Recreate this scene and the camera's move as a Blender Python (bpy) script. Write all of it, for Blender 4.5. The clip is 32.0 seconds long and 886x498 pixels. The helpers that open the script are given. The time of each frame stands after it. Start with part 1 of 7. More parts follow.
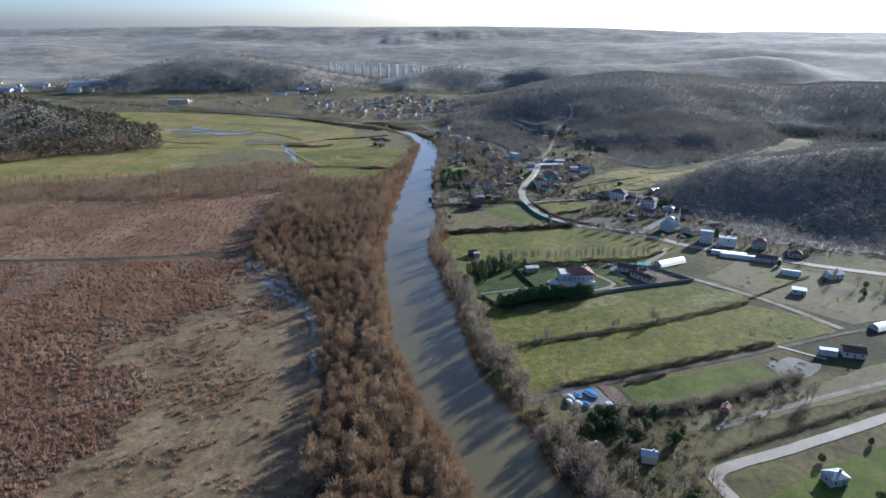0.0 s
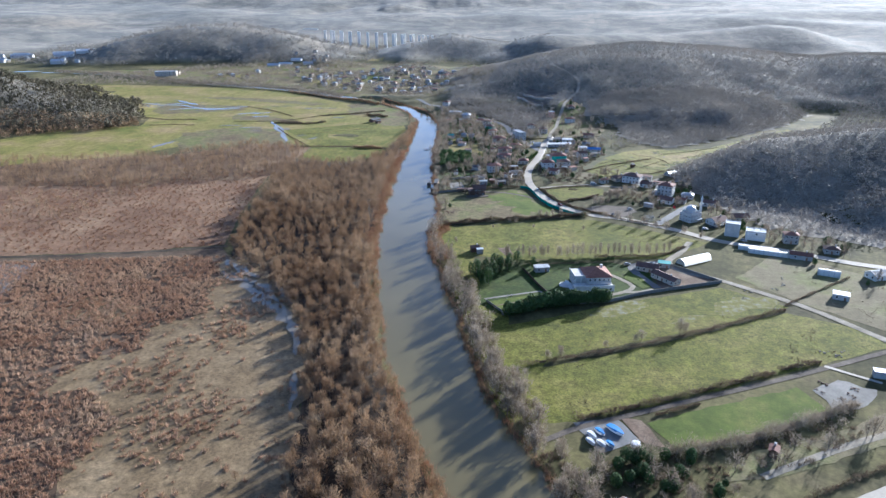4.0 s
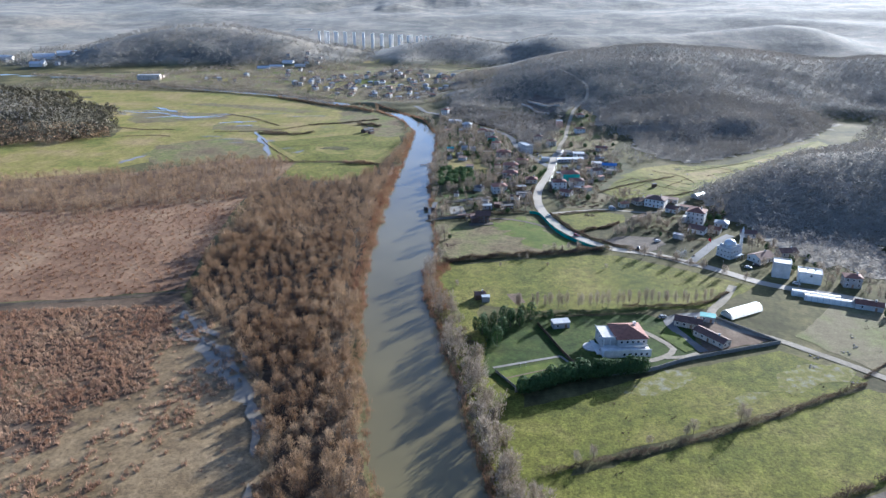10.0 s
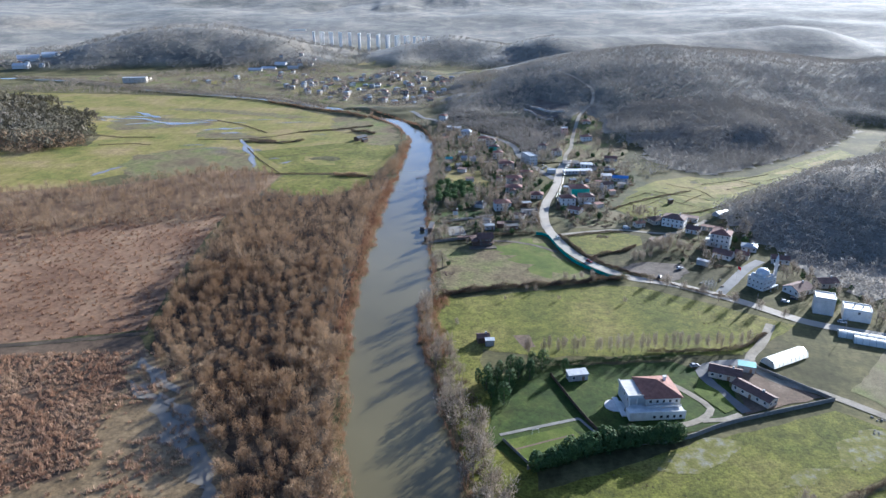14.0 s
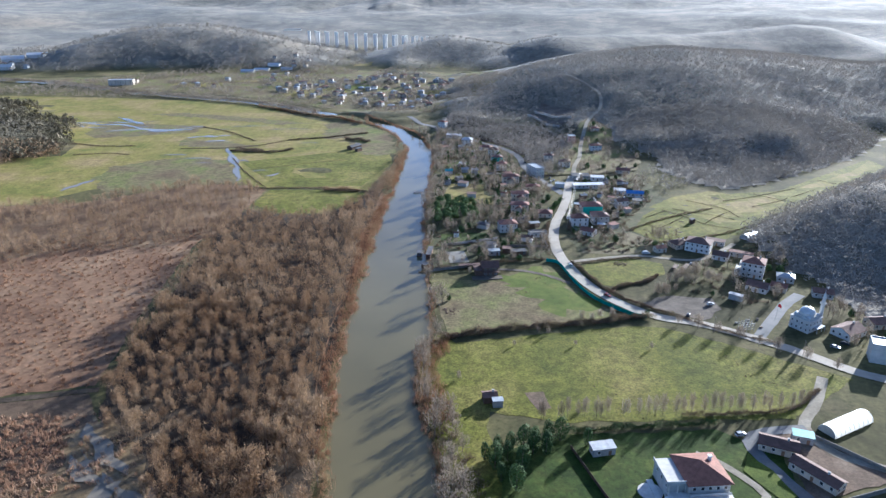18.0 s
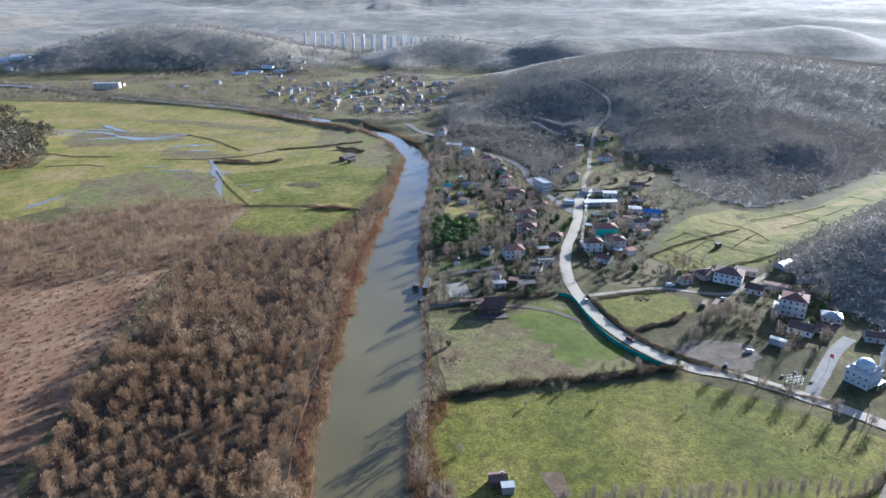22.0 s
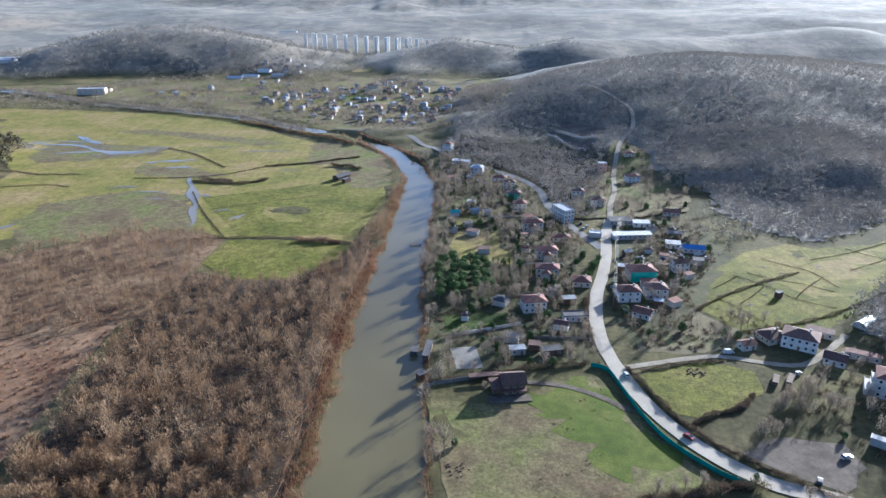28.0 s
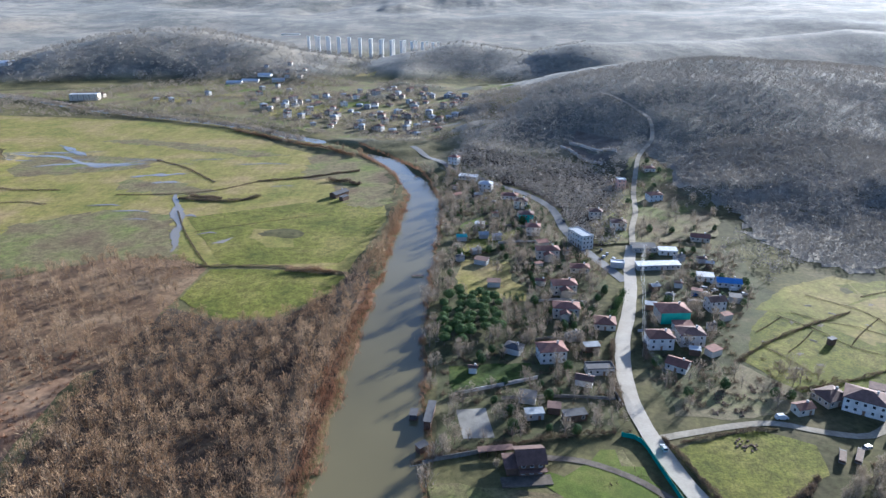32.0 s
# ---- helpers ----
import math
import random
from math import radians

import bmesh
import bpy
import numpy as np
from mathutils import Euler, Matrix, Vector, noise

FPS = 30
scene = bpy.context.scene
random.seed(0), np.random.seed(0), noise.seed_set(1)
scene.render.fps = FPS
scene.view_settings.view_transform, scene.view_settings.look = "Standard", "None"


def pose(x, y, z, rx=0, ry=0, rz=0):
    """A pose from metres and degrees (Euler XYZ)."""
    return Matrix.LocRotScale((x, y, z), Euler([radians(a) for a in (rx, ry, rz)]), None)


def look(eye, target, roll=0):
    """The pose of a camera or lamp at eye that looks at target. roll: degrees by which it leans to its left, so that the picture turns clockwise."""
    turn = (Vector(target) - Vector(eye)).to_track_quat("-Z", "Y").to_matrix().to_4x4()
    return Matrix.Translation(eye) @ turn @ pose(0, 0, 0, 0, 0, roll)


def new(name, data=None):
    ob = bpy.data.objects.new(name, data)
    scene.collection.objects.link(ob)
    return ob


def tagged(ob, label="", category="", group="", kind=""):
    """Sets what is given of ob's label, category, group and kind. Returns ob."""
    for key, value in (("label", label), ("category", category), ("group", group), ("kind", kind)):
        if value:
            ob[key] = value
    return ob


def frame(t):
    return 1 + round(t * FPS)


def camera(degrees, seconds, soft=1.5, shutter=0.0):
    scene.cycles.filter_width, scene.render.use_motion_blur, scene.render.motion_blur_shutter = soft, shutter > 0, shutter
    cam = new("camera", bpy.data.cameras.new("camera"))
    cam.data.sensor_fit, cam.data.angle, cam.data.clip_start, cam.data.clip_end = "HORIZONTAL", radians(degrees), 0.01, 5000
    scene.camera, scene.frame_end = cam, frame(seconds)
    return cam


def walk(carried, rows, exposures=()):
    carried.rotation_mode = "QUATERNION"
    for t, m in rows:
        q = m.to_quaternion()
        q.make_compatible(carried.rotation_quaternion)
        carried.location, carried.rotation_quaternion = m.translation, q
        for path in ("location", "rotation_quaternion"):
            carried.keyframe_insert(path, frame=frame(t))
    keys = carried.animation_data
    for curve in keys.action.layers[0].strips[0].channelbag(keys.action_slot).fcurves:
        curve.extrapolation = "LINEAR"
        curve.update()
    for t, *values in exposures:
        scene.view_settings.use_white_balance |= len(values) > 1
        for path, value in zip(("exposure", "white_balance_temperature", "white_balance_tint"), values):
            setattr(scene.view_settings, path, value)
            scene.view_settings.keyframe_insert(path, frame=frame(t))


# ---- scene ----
cam = camera(66.2, 32.0, soft=1.45)
# seconds, x, y, z, tilt, lean, heading
PATH = [
    (0.0, -0.00, 0.00, 160.01, 71.54, 0.00, 0.11),
    (1.0, -0.35, 11.73, 160.32, 70.86, 0.00, 0.08),
    (1.5, -0.38, 17.79, 160.47, 69.97, 0.00, 0.08),
    (2.0, -0.33, 24.03, 160.61, 69.04, 0.00, 0.09),
    (2.5, -0.24, 30.22, 160.73, 69.06, 0.00, 0.09),
    (3.0, -0.15, 36.48, 160.83, 69.04, 0.00, 0.10),
    (5.5, 0.10, 67.49, 160.83, 69.04, 0.00, 0.09),
    (7.0, -0.15, 86.11, 160.52, 69.04, 0.00, 0.08),
    (9.0, -0.37, 111.16, 160.25, 69.00, 0.00, 0.00),
    (11.0, 0.10, 136.49, 159.97, 68.96, 0.00, -0.03),
    (12.0, 0.10, 148.92, 159.71, 68.95, 0.00, -0.07),
    (13.0, 0.07, 161.43, 159.47, 68.96, 0.00, -0.12),
    (14.5, 0.22, 180.62, 159.38, 68.93, 0.00, -0.18),
    (16.5, 0.33, 205.61, 159.74, 68.84, 0.00, -0.15),
    (17.0, 0.25, 212.09, 159.77, 68.82, 0.00, -0.18),
    (18.0, 0.03, 225.24, 159.76, 68.81, 0.00, -0.25),
    (19.0, -0.02, 238.13, 159.68, 68.80, 0.00, -0.28),
    (20.0, 0.16, 251.06, 159.62, 68.79, 0.00, -0.28),
    (21.0, 0.41, 263.70, 159.59, 68.78, 0.00, -0.28),
    (22.0, 0.59, 276.06, 159.58, 68.77, 0.00, -0.29),
    (23.0, 0.65, 288.79, 159.49, 68.78, 0.00, -0.27),
    (24.0, 0.76, 302.01, 159.26, 68.79, 0.00, -0.21),
    (25.0, 1.03, 315.20, 158.91, 68.78, -0.00, -0.10),
    (27.5, 1.61, 346.76, 157.71, 68.81, -0.00, 0.20),
    (28.0, 1.56, 352.84, 157.64, 68.80, -0.00, 0.29),
    (29.0, 1.28, 365.01, 157.66, 68.77, -0.00, 0.56),
    (30.0, 1.13, 377.53, 157.83, 68.74, -0.00, 0.79),
    (31.0, 1.31, 389.75, 158.09, 68.76, -0.00, 0.86),
    (32.0, 1.67, 400.47, 158.35, 68.88, -0.00, 0.83),
]
walk(cam, [(t, pose(x, y, z, rx, ry, rz)) for t, x, y, z, rx, ry, rz in PATH],
     [(0.0, 1.03, 4970, 9), (1.0, 1.15, 4970, 9), (2.5, 1.62, 4970, 9), (32.0, 1.62, 4970, 9)])

# ---- light ----
SUN_AZ, SUN_EL = 42.0, 16.0          # degrees to the right of the flight, above the horizon
world = bpy.data.worlds.new("sky")
scene.world = world
world.use_nodes = True
wn = world.node_tree.nodes
sky = wn.new("ShaderNodeTexSky")
sky.sky_type, sky.sun_disc = "NISHITA", False
sky.sun_elevation, sky.sun_rotation = radians(SUN_EL), radians(SUN_AZ)
sky.air_density, sky.dust_density, sky.ozone_density = 0.55, 1.3, 1.0
wn["Background"].inputs["Strength"].default_value = 0.09
world.node_tree.links.new(sky.outputs["Color"], wn["Background"].inputs["Color"])
sun = new("sun", bpy.data.lights.new("sun", "SUN"))
sun.data.energy, sun.data.angle, sun.data.color = 5.0, radians(0.7), (1.0, 0.87, 0.70)
sd = Vector((math.sin(radians(SUN_AZ)) * math.cos(radians(SUN_EL)), math.cos(radians(SUN_AZ)) * math.cos(radians(SUN_EL)), math.sin(radians(SUN_EL))))
sun.matrix_world = look(sd * 900, (0, 0, 0))

# ---- materials ----


def nodes_of(name):
    m = bpy.data.materials.new(name)
    m.use_nodes = True
    t = m.node_tree
    return m, t, t.nodes, t.links, t.nodes["Principled BSDF"]


def noise_node(t, scale, detail=4.0, rough=0.55, stretch=None, turn=0.0):
    """Noise in world metres; scale is in cycles per metre."""
    n, l = t.nodes, t.links
    geo = n.new("ShaderNodeNewGeometry")
    mp = n.new("ShaderNodeMapping")
    mp.inputs["Rotation"].default_value = (0, 0, radians(turn))
    mp.inputs["Scale"].default_value = stretch or (1, 1, 1)
    l.new(geo.outputs["Position"], mp.inputs["Vector"])
    tex = n.new("ShaderNodeTexNoise")
    tex.inputs["Scale"].default_value, tex.inputs["Detail"].default_value, tex.inputs["Roughness"].default_value = scale, detail, rough
    l.new(mp.outputs["Vector"], tex.inputs["Vector"])
    return tex.outputs["Fac"]


def ramp(t, fac, stops):
    r = t.nodes.new("ShaderNodeValToRGB")
    while len(r.color_ramp.elements) < len(stops):
        r.color_ramp.elements.new(0.5)
    for e, (p, c) in zip(r.color_ramp.elements, stops):
        e.position, e.color = p, (*c, 1)
    t.links.new(fac, r.inputs["Fac"])
    return r.outputs["Color"]


def mixed(t, fac, a, b, mode="MIX"):
    m = t.nodes.new("ShaderNodeMix")
    m.data_type, m.blend_type = "RGBA", mode
    for sock, val in ((m.inputs[0], fac), (m.inputs[6], a), (m.inputs[7], b)):
        if isinstance(val, (int, float)):
            sock.default_value = val
        elif isinstance(val, tuple):
            sock.default_value = (*val, 1)
        else:
            t.links.new(val, sock)
    return m.outputs[2]


def bump(t, b, height, strength, distance):
    bn = t.nodes.new("ShaderNodeBump")
    bn.inputs["Strength"].default_value, bn.inputs["Distance"].default_value = strength, distance
    t.links.new(height, bn.inputs["Height"])
    t.links.new(bn.outputs["Normal"], b.inputs["Normal"])


def land(name, dark, mid, pale, big=0.02, small=0.5, rough=0.95, lumps=0.3, sheen=0.0, stretch=None, turn=0.0, grain=0.3, stripes=0.0):
    """Open land: broad patches of three tones, a fine grain over them and a lumpy relief."""
    m, t, n, l, b = nodes_of(name)
    broad = noise_node(t, big, 5, 0.6)
    fine = noise_node(t, small, 6, 0.7, stretch, turn)
    c = ramp(t, broad, [(0.32, dark), (0.5, mid), (0.68, pale)])
    g = ramp(t, fine, [(0.3, (1 - grain,) * 3), (0.7, (1 + grain,) * 3)])
    c = mixed(t, 1.0, c, g, "MULTIPLY")
    mid_grain = noise_node(t, small * 0.22, 5, 0.7)
    c = mixed(t, 1.0, c, ramp(t, mid_grain, [(0.35, (1 - grain * 0.6,) * 3), (0.65, (1 + grain * 0.5,) * 3)]), "MULTIPLY")
    if stripes:
        rows = noise_node(t, 0.22, 2, 0.5, (1.0, 0.03, 1.0), turn)
        c = mixed(t, 1.0, c, ramp(t, rows, [(0.4, (1 - stripes,) * 3), (0.6, (1 + stripes,) * 3)]), "MULTIPLY")
    l.new(c, b.inputs["Base Color"])
    b.inputs["Roughness"].default_value = rough
    b.inputs["Specular IOR Level"].default_value = 0.15
    if sheen:
        b.inputs["Sheen Weight"].default_value, b.inputs["Sheen Roughness"].default_value = sheen, 0.45
        b.inputs["Sheen Tint"].default_value = (0.75, 0.85, 1.0, 1)
    bump(t, b, fine, 0.6, lumps)
    return m


def plain(name, c, rough=0.7, metal=0.0, vary=0.25, scale=0.6, spec=0.3, rand=0.0):
    """A made thing's surface: one colour with blotches, grime and a little relief."""
    m, t, n, l, b = nodes_of(name)
    a = noise_node(t, scale, 5, 0.65)
    k = ramp(t, a, [(0.3, tuple(v * (1 - vary) for v in c)), (0.7, tuple(min(1, v * (1 + vary * 0.5)) for v in c))])
    if rand:
        oi = n.new("ShaderNodeObjectInfo")
        k = mixed(t, 1.0, k, ramp(t, oi.outputs["Random"], [(0.0, (1 - rand,) * 3), (1.0, (1 + rand,) * 3)]), "MULTIPLY")
    l.new(k, b.inputs["Base Color"])
    b.inputs["Roughness"].default_value, b.inputs["Metallic"].default_value, b.inputs["Specular IOR Level"].default_value = rough, metal, spec
    bump(t, b, noise_node(t, scale * 9, 3), 0.25, 0.03)
    return m


def leafy(name, a, b2, c, scale=0.12, sheen=0.0, through_light=0.25, spread=0.4):
    """Twigs or leaves: tone varies from tree to tree and from twig to twig; some light passes through."""
    m, t, n, l, b = nodes_of(name)
    tone = ramp(t, noise_node(t, scale, 3, 0.6), [(0.3, a), (0.5, b2), (0.7, c)])
    geo = n.new("ShaderNodeNewGeometry")
    isl = ramp(t, geo.outputs["Random Per Island"], [(0.0, (1 - spread,) * 3), (1.0, (1 + spread,) * 3)])
    k = mixed(t, 1.0, tone, isl, "MULTIPLY")
    l.new(k, b.inputs["Base Color"])
    b.inputs["Roughness"].default_value, b.inputs["Specular IOR Level"].default_value = 0.8, 0.15
    # Optional bluish sheen, put on to imitate distance haze.
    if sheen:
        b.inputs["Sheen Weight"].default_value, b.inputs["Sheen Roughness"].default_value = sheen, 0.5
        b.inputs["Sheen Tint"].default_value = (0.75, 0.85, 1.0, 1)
    tr = n.new("ShaderNodeBsdfTranslucent")
    l.new(k, tr.inputs["Color"])
    mx = n.new("ShaderNodeMixShader")
    mx.inputs[0].default_value = through_light
    l.new(b.outputs[0], mx.inputs[1])
    l.new(tr.outputs[0], mx.inputs[2])
    l.new(mx.outputs[0], n["Material Output"].inputs["Surface"])
    return m


def glassy(name, c, rough=0.1):
    m, t, n, l, b = nodes_of(name)
    b.inputs["Base Color"].default_value = (*c, 1)
    b.inputs["Roughness"].default_value, b.inputs["Specular IOR Level"].default_value = rough, 0.6
    return m


def water_material(name, c, rough, wave, scale, wet=None):
    """Muddy water: its own colour under a reflecting, faintly rippled surface."""
    m, t, n, l, b = nodes_of(name)
    broad = noise_node(t, 0.012, 4, 0.5)
    l.new(ramp(t, broad, [(0.3, tuple(v * 0.85 for v in c)), (0.7, tuple(v * 1.15 for v in c))]), b.inputs["Base Color"])
    b.inputs["Roughness"].default_value, b.inputs["IOR"].default_value = rough, 1.33
    bump(t, b, noise_node(t, scale, 4, 0.6), 0.35, wave)
    return m


M = {}


def valley_and_hills():
    """Rough valley grass that passes into the grey-brown floor of the hill woods with height."""
    m, t, n, l, b = nodes_of("rough_ground")
    low = ramp(t, noise_node(t, 0.02, 5, 0.6), [(0.32, (0.07, 0.066, 0.03)), (0.5, (0.11, 0.10, 0.043)), (0.68, (0.15, 0.125, 0.068))])
    high = ramp(t, noise_node(t, 0.0035, 7, 0.68), [(0.3, (0.105, 0.10, 0.078)), (0.45, (0.165, 0.148, 0.115)), (0.58, (0.21, 0.18, 0.136)), (0.72, (0.27, 0.222, 0.158))])
    geo, sep, rise = n.new("ShaderNodeNewGeometry"), n.new("ShaderNodeSeparateXYZ"), n.new("ShaderNodeMapRange")
    l.new(geo.outputs["Position"], sep.inputs[0])
    l.new(sep.outputs["Z"], rise.inputs["Value"])
    rise.inputs["From Min"].default_value, rise.inputs["From Max"].default_value = 3.0, 14.0
    fine = noise_node(t, 0.35, 6, 0.7)
    woods = noise_node(t, 0.045, 8, 0.75)
    stands = noise_node(t, 0.011, 6, 0.7)
    c = mixed(t, rise.outputs[0], low, high)
    c = mixed(t, 1.0, c, ramp(t, fine, [(0.3, (0.6, 0.6, 0.6)), (0.7, (1.35, 1.35, 1.35))]), "MULTIPLY")
    c = mixed(t, 1.0, c, ramp(t, woods, [(0.35, (0.82, 0.83, 0.85)), (0.65, (1.16, 1.15, 1.12))]), "MULTIPLY")
    c = mixed(t, 1.0, c, ramp(t, stands, [(0.43, (0.58, 0.60, 0.60)), (0.57, (1.14, 1.12, 1.08))]), "MULTIPLY")
    l.new(c, b.inputs["Base Color"])
    b.inputs["Roughness"].default_value, b.inputs["Specular IOR Level"].default_value = 0.95, 0.1
    # Bluish sheen that grows with height, standing in for haze on the hills.
    b.inputs["Sheen Roughness"].default_value, b.inputs["Sheen Tint"].default_value = 0.5, (0.85, 0.92, 1.0, 1)
    haze_sheen, relief = n.new("ShaderNodeMath"), n.new("ShaderNodeMath")
    haze_sheen.operation = relief.operation = "MULTIPLY"
    l.new(rise.outputs[0], haze_sheen.inputs[0])
    haze_sheen.inputs[1].default_value = 0.08
    l.new(haze_sheen.outputs[0], b.inputs["Sheen Weight"])
    l.new(rise.outputs[0], relief.inputs[0])
    l.new(woods, relief.inputs[1])
    bump(t, b, relief.outputs[0], 0.7, 2.5)
    return m


M["ground"] = valley_and_hills()
# Leaf litter brown, darkened further for the shade between the trees.
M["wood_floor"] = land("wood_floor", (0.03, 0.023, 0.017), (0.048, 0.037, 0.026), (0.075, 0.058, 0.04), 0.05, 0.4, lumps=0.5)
M["meadow"] = land("meadow_grass", (0.12, 0.124, 0.024), (0.188, 0.162, 0.043), (0.24, 0.18, 0.08), 0.02, 0.5, lumps=0.18, grain=0.35, stripes=0.05, turn=82)
M["grass"] = land("field_grass", (0.072, 0.081, 0.011), (0.118, 0.117, 0.018), (0.168, 0.145, 0.038), 0.03, 1.0, lumps=0.3, grain=0.6)
M["lush"] = land("lush_grass", (0.055, 0.078, 0.010), (0.085, 0.11, 0.016), (0.125, 0.132, 0.028), 0.06, 1.3, lumps=0.18)
# Lawn green with the shade of garden trees put into its colour.
M["lawn"] = land("garden_lawn", (0.022, 0.04, 0.007), (0.036, 0.056, 0.009), (0.066, 0.08, 0.015), 0.07, 0.7, lumps=0.15, grain=0.45)
M["dry"] = land("dry_grass", (0.125, 0.105, 0.058), (0.165, 0.14, 0.078), (0.14, 0.145, 0.05), 0.03, 1.1, lumps=0.2)
# Reed ground kept dark in colour to paint shadow into gaps between clumps.
M["reed_land"] = land("reed_bed", (0.06, 0.042, 0.027), (0.095, 0.066, 0.042), (0.14, 0.10, 0.065), 0.025, 0.35, lumps=0.6)
M["redreed"] = land("rust_reed_bed", (0.13, 0.074, 0.042), (0.188, 0.114, 0.066), (0.25, 0.168, 0.10), 0.02, 0.45, lumps=0.5)
M["gravel"] = land("gravel", (0.17, 0.16, 0.14), (0.22, 0.21, 0.185), (0.28, 0.265, 0.235), 0.08, 1.2, lumps=0.05, grain=0.15)
M["soil"] = land("bare_soil", (0.10, 0.075, 0.05), (0.14, 0.10, 0.07), (0.18, 0.135, 0.095), 0.1, 0.9, lumps=0.15)
M["road"] = land("concrete_road", (0.30, 0.268, 0.215), (0.36, 0.322, 0.262), (0.41, 0.37, 0.305), 0.04, 1.0, rough=0.85, lumps=0.01, grain=0.1)
M["asphalt"] = land("old_asphalt", (0.12, 0.12, 0.12), (0.16, 0.16, 0.155), (0.20, 0.195, 0.19), 0.08, 1.2, rough=0.85, lumps=0.01, grain=0.12)
M["track"] = land("dirt_track", (0.20, 0.175, 0.13), (0.26, 0.23, 0.175), (0.31, 0.28, 0.225), 0.1, 0.8, lumps=0.06, grain=0.15)
M["water"] = water_material("river_water", (0.12, 0.102, 0.052), 0.07, 0.02, 0.9)
M["flood"] = water_material("flood_water", (0.19, 0.165, 0.125), 0.16, 0.01, 1.2)
M["bank_mud"] = land("bank_mud", (0.035, 0.028, 0.02), (0.06, 0.046, 0.032), (0.10, 0.08, 0.055), 0.08, 0.7, lumps=0.4)
M["lot"] = land("muddy_lot", (0.08, 0.066, 0.052), (0.115, 0.096, 0.076), (0.155, 0.13, 0.104), 0.09, 0.7, lumps=0.08, grain=0.25)
M["rough_brown"] = land("rough_brown_grass", (0.11, 0.08, 0.045), (0.14, 0.118, 0.056), (0.125, 0.14, 0.036), 0.03, 0.8, lumps=0.25, grain=0.45)
M["nw_floor"] = land("dead_grass", (0.095, 0.058, 0.033), (0.15, 0.096, 0.054), (0.20, 0.14, 0.082), 0.03, 0.6, lumps=0.4, grain=0.45)
M["hill_floor"] = land("hill_wood_litter", (0.19, 0.172, 0.14), (0.235, 0.212, 0.172), (0.285, 0.25, 0.20), 0.02, 0.4, lumps=0.5)
M["worn"] = land("worn_pasture", (0.095, 0.098, 0.016), (0.15, 0.14, 0.035), (0.20, 0.19, 0.14), 0.28, 1.1, lumps=0.1, grain=0.3)
M["garden"] = land("garden_ground", (0.045, 0.045, 0.022), (0.075, 0.075, 0.032), (0.115, 0.10, 0.055), 0.05, 0.5, lumps=0.4)
M["bark"] = plain("bark", (0.17, 0.135, 0.10), 0.9, 0, 0.35, 0.8)
M["twig"] = leafy("bare_twigs", (0.205, 0.126, 0.066), (0.275, 0.182, 0.102), (0.36, 0.26, 0.156), 0.03, 0, 0.2)
M["twig_grey"] = leafy("grey_twigs", (0.215, 0.175, 0.128), (0.28, 0.232, 0.172), (0.345, 0.292, 0.222), 0.05, 0, 0.25)
M["twig_tan"] = leafy("tan_twigs", (0.245, 0.155, 0.083), (0.315, 0.212, 0.12), (0.39, 0.282, 0.17), 0.04, 0, 0.22)
# The small sheen on far_twigs lays a haze tint over the hill woods.
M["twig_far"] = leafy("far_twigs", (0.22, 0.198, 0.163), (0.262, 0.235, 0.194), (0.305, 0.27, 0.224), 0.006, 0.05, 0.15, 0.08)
M["twig_valley"] = leafy("valley_twigs", (0.185, 0.155, 0.118), (0.235, 0.2, 0.155), (0.285, 0.245, 0.19), 0.02, 0.0, 0.3, 0.25)
M["evergreen"] = leafy("evergreen_leaves", (0.032, 0.058, 0.02), (0.05, 0.085, 0.028), (0.072, 0.11, 0.035), 0.1, 0.0, 0.15)
M["pine"] = leafy("pine_needles", (0.05, 0.085, 0.028), (0.075, 0.12, 0.04), (0.10, 0.15, 0.05), 0.15, 0.0, 0.2)
M["evergreen_far"] = leafy("evergreen_wood", (0.07, 0.063, 0.04), (0.10, 0.088, 0.057), (0.145, 0.122, 0.082), 0.02, 0.0, 0.15, 0.2)
M["reed"] = leafy("rust_reeds", (0.215, 0.112, 0.064), (0.27, 0.155, 0.09), (0.31, 0.205, 0.12), 0.06)
M["tuft"] = leafy("marsh_tufts", (0.27, 0.158, 0.096), (0.35, 0.222, 0.138), (0.41, 0.292, 0.19), 0.03)
M["mud"] = land("wet_mud_flat", (0.115, 0.08, 0.04), (0.17, 0.122, 0.064), (0.225, 0.166, 0.092), 0.035, 0.8, rough=0.65, lumps=0.3, grain=0.45)
M["scrub"] = leafy("hedge_scrub", (0.10, 0.075, 0.05), (0.15, 0.11, 0.075), (0.17, 0.15, 0.08), 0.1)

# ---- plan ----
U = 1.6                              # metres in one unit of the plan
BANK = 0.6                           # height of the valley floor over the river, metres

# river: x, y and half width, in plan units, from behind the camera upstream
RIVER = [(40, -400, 11), (48, -100, 11), (40, 50, 10), (30, 95, 10), (18, 125, 10.5), (12, 145, 11.5), (3.5, 172, 11), (-1.5, 189, 11.5),
         (-6, 214, 12.5), (-10.5, 245, 12.5), (-16, 285, 11), (-18, 308, 10.5), (-16, 332, 13), (-16.5, 371, 12), (-17, 430, 10), (-15, 500, 9),
         (-13, 550, 9), (-14.5, 582, 7.5), (-22, 615, 7.5), (-36, 650, 6.5), (-57, 679, 5), (-92, 709, 4.5), (-125, 736, 4), (-150, 757, 3.5),
         (-220, 792, 3), (-300, 830, 3.5), (-420, 905, 5), (-560, 940, 4)]


